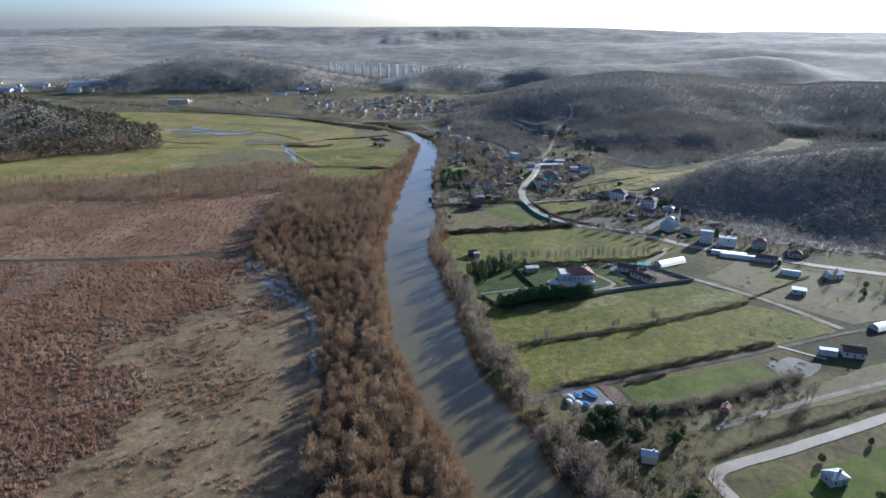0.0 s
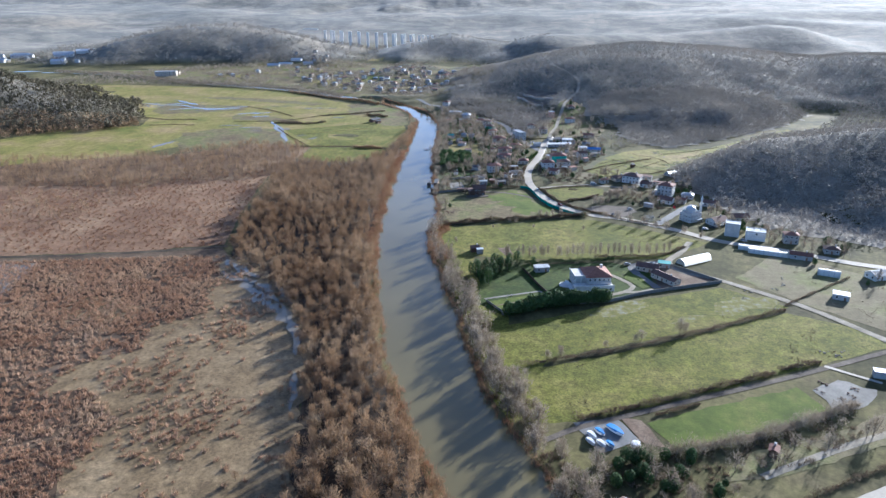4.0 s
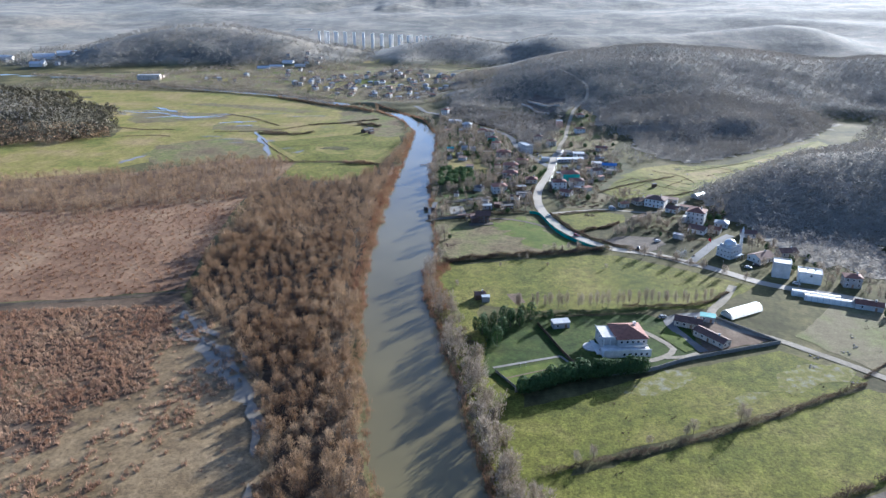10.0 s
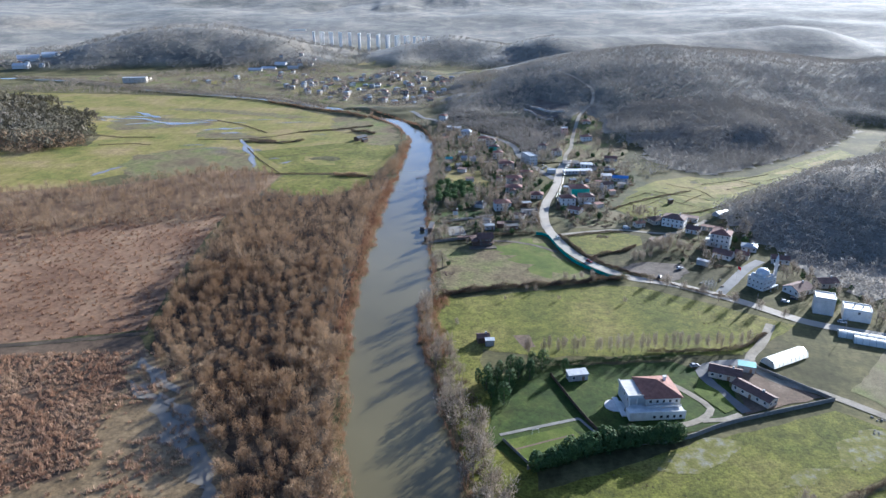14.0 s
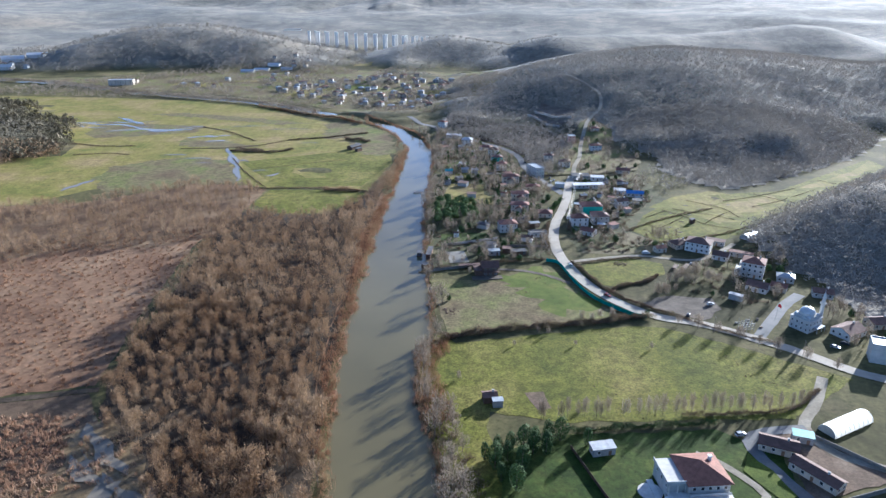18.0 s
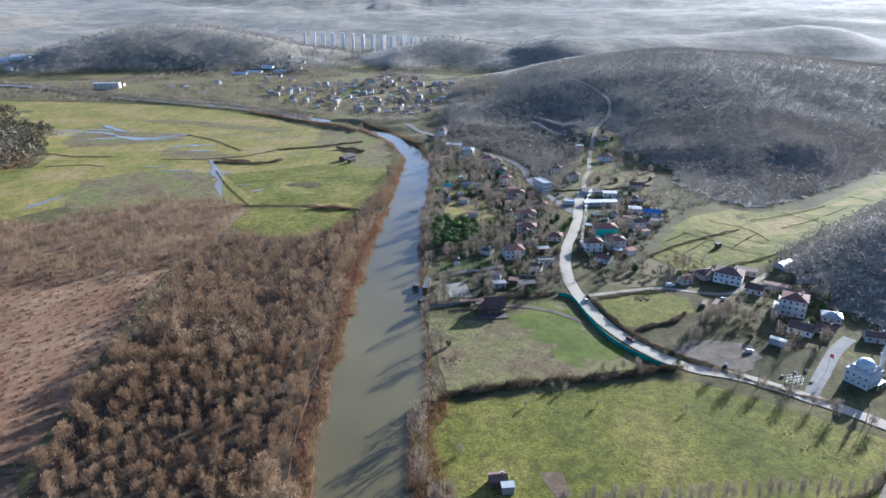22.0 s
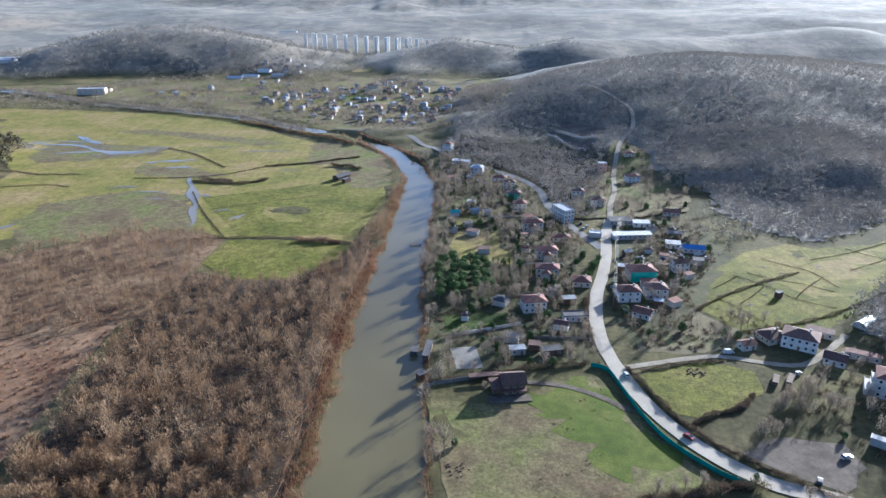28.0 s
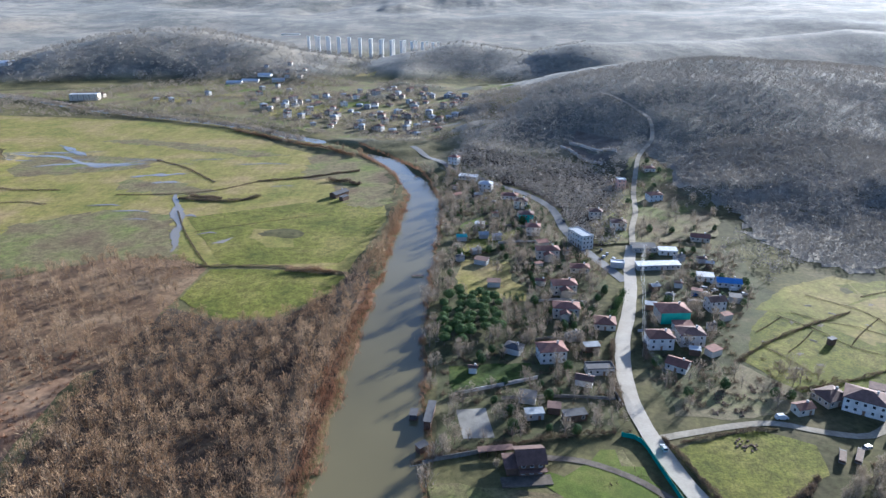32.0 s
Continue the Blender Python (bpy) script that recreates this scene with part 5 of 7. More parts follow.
house(97.5, 399.5, 20, 11, 9, 1, "hip", "cream_wall", "brown_roof", "cream cottage with a brown hipped roof")
house(109.5, 386.5, -35, 9, 8, 1, "gable", "white_wall", "brown_roof", "white gabled cottage beside the side road")
house(88, 394.3, 15, 7, 5, 1, "gable", "cream_wall", "red_roof", "small shed with a red roof", "shed", group="sheds")
house(113, 402, -30, 12, 5, 1, "shed", "grey_wall", "brown_roof", "long shed with a brown roof", "shed", group="sheds")
house(118, 388, -30, 14, 3.5, 1, "shed", "grey_wall", "red_roof", "long narrow shed with a red roof", "shed", group="sheds")
house(100.2, 349.2, -40, 7, 2.4, 1, "shed", "grey_wall", "white_roof", "pale narrow site hut beside bare trees", "hut", group="sheds", windows=False)

ROADSIDE = [tuple(c[:2]) for l in ([(49, 377), (47, 394), (48, 410), (52, 430), (58, 448), (64, 470), (68, 489), (74, 510)], [(63, 474), (59, 488), (55, 502), (50, 528), (48, 560), (38, 584), (25, 599), (3, 622)]) for c in spline(l, 2.0)]
# ---- houses along the village road ----
gr = house(70.7, 445, 3, 15, 11, 2, "hip", "cream_wall", "red_roof", "large house with a turquoise clad front and red roof", gap=4)
part("cladding", boxes((-7.3, 7.3, -6.2, -5.504, 0.2, 6.1)), M["teal_wall"], gr, "turquoise cladding sheet")
house(72, 438, 3, 9, 5, 1, "shed", "cream_wall", "red_roof", "low annex with a red roof", "shed", group="sheds")
house(61.8, 427.5, 2, 11.5, 9, 2, "hip", "white_wall", "red_roof", "white two-storey house with a red roof")
house(71.5, 429.5, 2, 11.5, 9, 2, "hip", "white_wall", "brown_roof", "white two-storey house with a brown roof")
house(63.6, 414.8, -35, 9, 7.5, 1, "gable", "white_wall", "red_roof", "white gabled cottage with a red roof")
house(86.9, 452, 10, 9, 7, 2, "gable", "white_wall", "brown_roof", "white gabled house with a brown roof")
house(98.5, 471, -12, 13, 7, 1, "gable", "white_wall", "blue_sheet", "workshop with a blue sheet roof", "workshop", group="sheds")
house(92, 476, -12, 9, 6, 1, "shed", "white_wall", "white_roof", "workshop with a white sheet roof", "workshop", group="sheds")
house(77.5, 505, 0, 15, 8, 1, "shed", "grey_wall", "dark_roof", "low shed with a dark roof", "shed", group="sheds")
house(86, 501.5, -5, 11, 6, 1, "shed", "white_wall", "white_roof", "low shed with a bright sheet roof", "shed", group="sheds")
house(78, 486.5, 4, 26, 6, 1, "shed", "grey_wall", "white_roof", "long low shed with a pale roof", "shed", group="sheds")
house(104, 517, -15, 12, 7, 1, "gable", "cream_wall", "red_roof", "cottage with a red roof on the slope")
house(29.2, 419.5, 8, 12, 9, 2, "hip", "white_wall", "red_roof", "white and blue house with a red hipped roof")
house(41.4, 412.5, 4, 12, 6, 1, "flat", "grey_wall", "dark_roof", "low shed with a dark flat roof", "shed", group="sheds")
house(21.3, 391, 8, 7, 3.6, 1, "shed", "grey_wall", "grey_roof", "small shed with a grey sheet roof", "shed", group="sheds")
house(31, 390.5, 12, 9, 3.8, 1, "shed", "brown_wall", "dark_roof", "small timber shed with a dark roof", "shed", group="sheds")
house(26.5, 393.5, -10, 5, 4, 1, "shed", "brown_wall", "brown_roof", "small brown timber shed", "shed", group="sheds", windows=False)
for x0, y0, tt, ww in ((37.5, 446.5, -6, 13), (39.5, 464.5, 4, 13), (38, 497, 3, 14)):
    rr = house(x0, y0, tt, ww, 8, 2, "hip", "cream_wall", "red_roof", "garden villa with a red tiled cross roof")
    wv2 = part("wing", box(-3, 3, -7.5, -4.004, -0.5, 4.5), M["cream_wall"], rr)
    rg = roof_gable(7.5, 6, 4.5, 1.6, 0.4)
    part("wing_roof", ([(-b, a - 4.4, c) for a, b, c in rg[0]], rg[1]), M["red_roof"], rr, "red tiled gable over the wing")
house(48.5, 439.5, -8, 10, 9, 1, "hip", "cream_wall", "red_roof", "small house with a broad red hipped roof")
house(48.3, 483.5, -5, 11, 7, 1, "hip", "cream_wall", "red_roof", "house with a red roof below the road")
bl = house(53.2, 511, -68, 18, 8, 3, "flat", "white_wall", "grey_roof", "long white three-storey building beside the road", "building", gap=2.6)
house(35.4, 524, -5, 9.5, 8, 2, "hip", "white_wall", "red_roof", "white house with a bright red roof")
house(34.2, 541, -5, 10, 8, 2, "hip", "teal_wall", "brown_roof", "turquoise house with a dark red roof")
house(33.6, 561, -8, 10, 8, 2, "hip", "white_wall", "brown_roof", "white house with a brown roof")
house(29.5, 576, -10, 13, 8, 1, "hip", "white_wall", "red_roof", "long white house with a dark red roof")
house(18.2, 590, -14, 11, 9, 2, "hip", "white_wall", "grey_roof", "white house with a grey-brown roof")
house(9.6, 606, -20, 16, 6, 1, "shed", "white_wall", "white_roof", "long shed with a white roof", "shed", group="sheds")
house(4.9, 516, 6, 6.5, 5, 1, "gable", "grey_wall", "teal_roof", "garden hut with a turquoise roof", "hut", group="sheds", windows=False)
house(14.2, 519, 6, 6, 5, 1, "gable", "grey_wall", "grey_roof", "small grey timber garden hut", "hut", group="sheds", windows=False)
house(72.9, 530, -4, 10, 8, 2, "hip", "white_wall", "brown_roof", "white house above the road")
house(99.9, 572, 8, 11, 8, 2, "hip", "white_wall", "red_roof", "white house on the hillside")
house(88.1, 592, 0, 7, 7, 3, "flat", "pink_wall", "grey_roof", "narrow pink-brown house on the hillside")
house(107, 610, 4, 9, 8, 1, "hip", "cream_wall", "red_roof", "cottage on the hillside")
house(66, 545, -5, 9, 7, 2, "hip", "cream_wall", "brown_roof", "cottage on the hillside")
house(2, 634, -25, 9, 7, 2, "hip", "white_wall", "red_roof", "white house by the river bend")
house(63.3, 488, -10, 8, 5, 1, "flat", "white_wall", "white_roof", "white flat canopy shed beside the road", "shed", group="sheds", windows=False)

# small outbuildings in the gardens
ro2 = random.Random(21)
OUT = [(0, 384), (42, 388), (44, 440), (56, 472), (45, 520), (42, 556), (22, 594), (2, 612), (2, 540), (3, 480)], [(57, 402), (72, 408), (84, 424), (94, 444), (104, 462), (108, 500), (80, 508), (72, 480), (64, 446)]
KINDS = [("grey_wall", "brown_roof", "brown"), ("cream_wall", "red_roof", "red"), ("grey_wall", "grey_roof", "grey"), ("brown_wall", "grey_roof", "grey"), ("white_wall", "brown_roof", "brown"), ("grey_wall", "dark_roof", "dark")]
for outline, gap0, seed0 in ((OUT[0], 17.0, 91), (OUT[1], 10.5, 92)):
    for xm, ym, _ in spots_in(outline, gap0, seed0):
        x0, y0 = xm / U, ym / U
        w0 = ro2.uniform(3.5, 8)
        if any(math.hypot(x0 - bx, y0 - by) < br + w0 / 2 / U + 0.6 for bx, by, br in BLOCK) or (-4 < x0 < 18 and 425 < y0 < 466) or any(math.hypot(x0 - lx, y0 - ly) < 4.5 for lx, ly in ROADSIDE):
            continue
        wl0, rf0, word = ro2.choice(KINDS)
        house(x0, y0, ro2.uniform(-30, 30), w0, w0 * ro2.uniform(0.55, 0.8), 1, ro2.choice(("gable", "shed", "hip")), wl0, rf0, "small garden outbuilding with a " + word + " roof", "shed", group="sheds", windows=False)

for outline in TERRACES:
    wall_line("retaining_wall", [outline[0], outline[-1]], 2.6, 0.4, M["concrete"], "pale retaining wall of a hill terrace", "wall", 5.0)
# ---- dark riverside house and its neighbours ----
dk = thing("timber_house", 17.2, 372.3, 6, "dark brown timber house with a layered roof and stone terrace", "house", "", 0, 7)
part("wall", boxes((-3, 6, -4.5, 4.5, -0.5, 5.8), (-7, -3.004, -3.5, 3.5, -0.5, 3.4)), M["brown_wall"], dk)
rg = roof_gable(9, 9, 5.8, 2.2, 0.9)
part("roof", ([(a + 1.5, b, c) for a, b, c in rg[0]], rg[1]), M["brown_roof"], dk)
part("lower_roof", boxes((-7.8, -3.1, -4.3, 4.3, 3.41, 3.65), (-3, 6.6, -6.6, -4.504, 3.1, 3.3)), M["brown_roof"], dk)
part("terrace", box(-9.5, 8, -9.5, -4.504, -0.4, 0.5), M["lot"], dk, "pale stone terrace")
for u in (-1.5, 1.5, 4.5):
    for lev in (1.8, 4.6):
        wi = part("window", WIN, None, dk, "", (u, -4.5, lev), 0)
        part("pane", PANE, None, wi)
pg = thing("pergola", 11, 377, 8, "long brown roofed pergola along a wall", "pergola", "", 0, 4)
part("roof", box(-6.5, 6.5, -1.6, 1.6, 2.6, 2.8), M["brown_roof"], pg)
for i in range(5):
    part("post", box(-6.2 + i * 3.05, -6.0 + i * 3.05, -1.4, -1.2, -0.3, 2.59), M["brown_wall"], pg)
ribbon("drive", [(20.6, 376), (30.5, 374.6), (39.6, 369.7), (46.5, 363)], 3.0, M["lot"], 0.28, "wet grey drive to the riverside house", "drive")
wall_line("garden_wall", [(1.8, 400.7), (13, 404.5), (24.2, 408.8)], 1.7, 0.3, M["white_wall"], "white garden wall")
for k, wp in enumerate(([(26, 430), (32, 431), (40, 429)], [(29, 456), (36, 458), (46, 456)], [(20, 512), (30, 514), (42, 513)], [(10, 532), (24, 534), (34, 532)], [(58, 436), (66, 436.5), (77, 436)], [(80, 458), (88, 457), (95, 459)], [(14, 399), (30, 400), (43, 399)], [(44, 396), (43.5, 405)])):
    wall_line("garden_wall", wp, 1.4, 0.25, M[("stone", "concrete", "white_wall")[k % 3]], ("grey stone", "bare concrete", "white rendered")[k % 3] + " wall between village gardens")
wall_line("river_wall", [(-8.5, 371), (-7, 362), (-4.6, 351), (-3.2, 343)], 0.9, 0.5, M["stone"], "low grey stone river wall")
wall_line("garden_wall", [(-8, 373), (5, 376.5), (12, 379)], 1.8, 0.3, M["stone"], "dark stone boundary wall")
house(-4.2, 390.5, 83, 14, 2.6, 1, "shed", "brown_wall", "dark_roof", "long narrow dark boathouse roof on the river bank", "boathouse", group="sheds", windows=False)
house(-5.6, 378.5, 40, 4, 2.8, 1, "shed", "brown_wall", "dark_roof", "small timber hut on the riverside", "hut", group="sheds", windows=False)
bh = thing("boat_shed", -8.2, 391.5, 85, "dark floating boat shed moored at the bank", "boat", "", 0)
bh.location.z = 0
part("float", box(-2.6, 2.6, -1.6, 1.6, -0.3, 0.5), M["brown_wall"], bh)
part("cabin", box(-2.3, 2.2, -1.3, 1.3, 0.504, 2.4), M["dark_roof"], bh)
part("roof", box(-2.6, 2.5, -1.6, 1.6, 2.404, 2.55), M["dark_roof"], bh)
pr = thing("pier", -11.5, 478.5, 0, "small dark wooden river pier", "pier")
pr.location.z = 0
part("deck", box(-3.5, 3.5, -0.8, 0.8, 0.6, 0.75), M["brown_wall"], pr)
for u in (-3.2, 0, 3.2):
    part("post", box(u - 0.1, u + 0.1, -0.7, -0.5, -1.5, 1.2), M["brown_wall"], pr)

# ---- field sheds, boat yard, southern plots ----
house(12.6, 289.5, 8, 5.5, 4.5, 1, "gable", "brown_wall", "brown_roof", "small brown hut at a field edge", "hut", group="sheds", windows=False)
house(14.5, 287, 5, 4, 2.5, 1, "shed", "grey_wall", "grey_roof", "small lean-to beside the field hut", "hut", group="sheds", windows=False)
patch("vegetable_plot", [(22, 293), (27, 293.5), (28, 286), (24.5, 285)], M["soil"], 0.16, "brown dug vegetable plot", "plot", 0.2, 5)
house(49, 138.5, -15, 5.5, 4.5, 1, "gable", "cream_wall", "white_roof", "small hut with a pale roof", "hut", group="sheds", windows=False)
house(128.8, 193, -18, 10, 8, 1, "gable", "cream_wall", "red_roof", "farm cottage with a dark red roof")
house(121, 193, -18, 8, 3, 1, "shed", "grey_wall", "blue_sheet", "low lean-to with a blue roof", "shed", group="sheds", windows=False)
house(75.6, 159.5, 60, 4, 3, 1, "gable", "brown_wall", "red_roof", "tiny garden hut with a red roof", "hut", group="sheds", windows=False)
house(89, 130.5, 10, 7, 5.5, 1, "hip", "grey_wall", "grey_roof", "grey cottage beside the lane")
house(36, 141, 30, 7, 5, 1, "gable", "brown_wall", "brown_roof", "brown riverside hut among trees", "hut", group="sheds", windows=False)
patch("boat_yard", [(32, 172), (43, 174), (46.5, 165), (36, 160)], M["asphalt"], 0.14, "dark boat yard beside the river lane", "yard", 0.3, 5)
patch("garden_plot", [(44, 174.5), (49, 173), (52, 162), (47, 164)], M["soil"], 0.14, "dark dug garden plot", "plot", 0.3, 5)


def boat(x, y, turn, l, cover, label):
    b = thing("boat", x, y, turn, label, "boat", "boats in the yard", 0.25)
    w = l * 0.17
    secs = [(-0.5, 0.75, 0.1, 0.9), (-0.2, 1.0, 0.0, 0.95), (0.2, 0.9, 0.0, 1.0), (0.42, 0.45, 0.1, 1.1), (0.5, 0.05, 0.4, 1.2)]
    part("hull", car_shape(l, w, secs), M["hull"], b)
    lid = car_shape(l, w * 1.02, [(-0.5, 0.76, 0.85, 1.0), (-0.2, 1.0, 0.85, 1.5), (0.15, 0.9, 0.85, 1.55), (0.42, 0.46, 0.95, 1.2), (0.5, 0.06, 1.0, 1.22)])
    part("cover", lid, M[cover], b)
    for sx in (-0.25, 0.2):
        part("cradle", box(sx * l - 0.1, sx * l + 0.1, -w * 0.9, w * 0.9, -0.3, 0.2), M["brown_wall"], b)


boat(41.5, 168.5, -55, 8.0, "tarp", "boat under a bright blue tarpaulin")
boat(37.6, 167.8, -60, 5.0, "tarp", "small boat under a blue tarpaulin")
boat(35.4, 166.5, -60, 4.8, "hull", "small white boat on a cradle")
boat(34.6, 164.0, -62, 4.6, "hull", "small white boat on a cradle")
boat(37.0, 163.3, -62, 4.6, "hull", "small white boat on a cradle")
boat(39.0, 163.0, -58, 4.2, "tarp", "small boat under a blue tarpaulin")
tk = thing("water_tank", 45, 163, 0, "round white water storage tank", "tank")
part("tank", rounded(14, [(1.7, 0), (1.7, 1.4), (0.2, 1.6)]), M["hull"], tk)
patch("wet_lot", [(98, 187), (108, 192), (116, 187), (106, 178), (99, 178)], M["gravel"], 0.14, "pale muddy lot with puddles", "yard", 1.0, 6)
ribbon("shed_path", [(108, 199), (114, 194), (119, 190)], 2.0, M["road"], 0.24, "short pale concrete path", "path")

# ---- green fence, poles and vehicles ----
wall_line("green_fence", [(41, 384), (45, 381.5), (47, 371), (48.8, 361), (52.5, 350), (60, 339.5), (66, 335.3)], 2.0, 0.06, M["net"], "turquoise-green sheet fence along the road", "fence", 2.4)


def pole(x, y, tall=8.5):
    p = thing("utility_pole", x, y, 70, "wooden utility pole with a crossarm", "pole", "utility poles")
    part("pole", rounded(7, [(0.16, -0.3), (0.11, tall), (0.02, tall)]), M["pole_wood"], p)
    part("crossarm", box(-0.9, 0.9, -0.06, 0.06, tall - 0.5, tall - 0.36), M["pole_wood"], p)
    for u in (-0.8, 0, 0.8):
        part("insulator", rounded(6, [(0.05, tall - 0.36), (0.07, tall - 0.2), (0.02, tall - 0.12)]), M["hull"], p, "", (u, 0, 0))
    return p


def tube(pts, r):
    """One cable of square section through the places."""
    v = [(a + dx * r, b, c + dz * r) for a, b, c in pts for dx, dz in ((-1, 0), (0, -1), (1, 0), (0, 1))]
    f = [(k * 4 + i, k * 4 + (i + 1) % 4, k * 4 + 4 + (i + 1) % 4, k * 4 + 4 + i) for k in range(len(pts) - 1) for i in range(4)]
    return v, f


POLES = [(57, 404), (55.5, 421), (60.5, 440), (65, 458), (69.5, 478), (76, 498)]
for q in POLES:
    pole(*q)
pl = thing("power_line", POLES[0][0], POLES[0][1], 0, "sagging black overhead cables between poles", "cable")
for (ax, ay), (bx, by) in zip(POLES[:-1], POLES[1:]):
    for off in (-0.8, 0, 0.8):
        pts = [((ax + (bx - ax) * t - POLES[0][0]) * U + off, (ay + (by - ay) * t - POLES[0][1]) * U, 8.3 - 3.0 * t * (1 - t)) for t in np.linspace(0, 1, 7)]
        part("cable", tube(pts, 0.05), M["wire"], pl)
for q in ((84, 326), (104, 311), (124, 294)):
    pole(*q)

car(57.3, 352, -50, "car_red", "car", "dark red car on the village road", 0.36)
car(49.5, 379, 95, "car_white", "car", "white car on the village road", 0.36)
car(81.8, 391.5, 5, "car_white", "van", "white van beside the side road")
for x0, y0, tt, paint in ((62, 500, 80, "car_silver"), (60, 497, 80, "car_white"), (63.5, 495, 60, "car_white"), (60.5, 504, 70, "car_dark"), (92, 466, 20, "car_white"), (89, 468, 15, "car_silver"),
                          (86, 466, 10, "car_white"), (84, 462, 30, "car_blue"), (101, 463, 0, "car_white"), (96, 380, 30, "car_silver"), (120, 318, -20, "car_dark"),
                          (116, 316, -25, "car_silver"), (127, 301, -25, "car_white"), (90, 345, 15, "car_white"), (18, 573, 10, "car_white"), (15, 576, 20, "car_silver"), (21, 569, 10, "car_white"), (12, 577, 25, "car_dark"), (51, 540, 95, "car_dark"), (80, 337, 60, "car_dark")):
    car(x0, y0, tt, paint, "car", {"car_silver": "silver car parked beside houses", "car_white": "white car parked beside houses", "car_dark": "black car parked beside houses", "car_blue": "blue car parked beside houses"}[paint], 0.3)
for x0, y0, tt in ((94.5, 473, 20), (99, 467, 5), (88, 463, 10)):
    car(x0, y0, tt, "car_white", "van", "white delivery van in a yard", 0.1)



def heap(x, y, r, n, mat, label, category="rubble", tall=0.5):
    """A low heap of broken lumps; each lump a part."""
    h = thing("rubble_heap", x, y, 0, label, category, "heaps")
    for i in range(n):
        a, d = rb.uniform(0, 6.28), r * rb.uniform(0, 1) ** 0.6
        s0 = rb.uniform(0.2, 0.55)
        v, f = box(-s0, s0, -s0 * 0.8, s0 * 0.8, -0.4, s0 * tall * 2)
        v = [(p[0] * rb.uniform(0.6, 1.1), p[1] * rb.uniform(0.6, 1.1), p[2] * rb.uniform(0.7, 1.2)) for p in v]
        part("lump", (v, f), M[mat], h, "", (d * math.cos(a), d * math.sin(a), 0), rb.uniform(0, 90))
    return h


rb = random.Random(4)
for x0, y0, tt, ln in ((88.5, 376.5, 60, 9.0), (92.5, 376.8, 55, 10.5)):
    wg = thing("flatbed_trailer", x0, y0, tt, "long grey flatbed trailer parked in rough grass", "trailer", "trailers", 0, 3)
    part("bed", boxes((-ln / 2, ln / 2, -1.2, 1.2, 0.9, 1.15), (-ln / 2, ln / 2, -1.2, -1.1, 1.154, 1.7), (-ln / 2, ln / 2, 1.1, 1.2, 1.154, 1.7)), M["stone"], wg)
    part("tarpaulin", boxes((-ln / 2 + 0.4, ln / 2 - 2.2, -1.09, 1.09, 1.154, 2.0)), M["brown_wall"], wg, "brown tarpaulin over the load")
    for u in (-ln / 3, ln / 3):
        for v0 in (-1.0, 1.0):
            part("wheel", rounded(8, [(0.45, -0.12), (0.45, 0.12), (0.02, 0.13)]), M["tyre"], wg, "", (u, v0, 0.45)).rotation_euler = (radians(90), 0, 0)
for k in range(8):
    x0, y0 = 91 + 11 * rb.uniform(0, 1), 327 + 9 * rb.uniform(0, 1)
    cr = thing("crate", x0, y0, rb.uniform(0, 90), "grey weathered crate in a fenced storage yard", "crate", "yard crates")
    part("body", boxes((-0.7, 0.7, -0.5, 0.5, -0.1, 0.75)), M["stone"], cr)
    part("lid", boxes((-0.75, 0.75, -0.55, 0.55, 0.754, 0.84)), M["stone" if k % 2 else "brown_wall"], cr)
heap(69, 381, 4.0, 34, "soil", "long heap of grey building rubble in a field")
heap(3.5, 341, 4.2, 22, "brown_wall", "brown brush heap in the rough field", "brush heap")
for x0, y0 in ((64, 399), (70, 398), (76, 401), (80, 404), (73, 394), (67, 394)):
    heap(x0, y0, 3.0, 14, "soil", "grassy heap of soil and stones")
for x0, y0 in ((100, 186), (104, 182), (110, 187), (107, 184), (103, 190)):
    heap(x0, y0, 2.2, 8, "brown_wall", "dark heap of manure in the muddy lot", "heap")
for x0, y0 in ((118, 252), (126, 262), (122, 256), (112, 236), (104, 244), (108, 250), (115, 205), (112, 207), (118, 207)):
    heap(x0, y0, 2.4, 6, "stone", "scattered pale stones in the pasture")
for x0, y0, k in ((113, 429, 1),):
    house(x0, y0, 20 + 7 * k, 3.8, 2.2, 1, "shed", "brown_wall", ("brown_roof", "dark_roof")[k % 2], "small garden shed among vegetable strips", "shed", group="sheds", windows=False)
cf = thing("metal_frame", 94.5, 327.5, 15, "silvery metal climbing frame beside the road", "frame")
for i in range(4):
    for j in range(3):
        part("post", rounded(6, [(0.09, -0.2), (0.09, 4.2 + (i + j) % 3), (0.02, 4.25 + (i + j) % 3)]), M["metal"], cf, "", (i * 2.0 - 3, j * 2.0 - 2, 0))
for j in range(3):
    for lev in (1.5, 3.0, 4.2):
        part("bar", box(-3.1, 3.1, -0.06, 0.06, -0.06, 0.06), M["metal"], cf, "", (0, j * 2.0 - 2, lev))
for i in range(4):
    part("bar", box(-0.06, 0.06, -2.1, 2.1, -0.06, 0.06), M["metal"], cf, "", (i * 2.0 - 3, 0, 3.6))

# farm shed in the meadow
house(-56, 579, 55, 15, 7, 1, "gable", "brown_wall", "dark_roof", "dark farm shed in the meadow", "barn", group="sheds", windows=False)
house(-52.5, 572, 55, 7, 4, 1, "shed", "brown_wall", "dark_roof", "dark lean-to of the farm shed", "shed", group="sheds", windows=False)

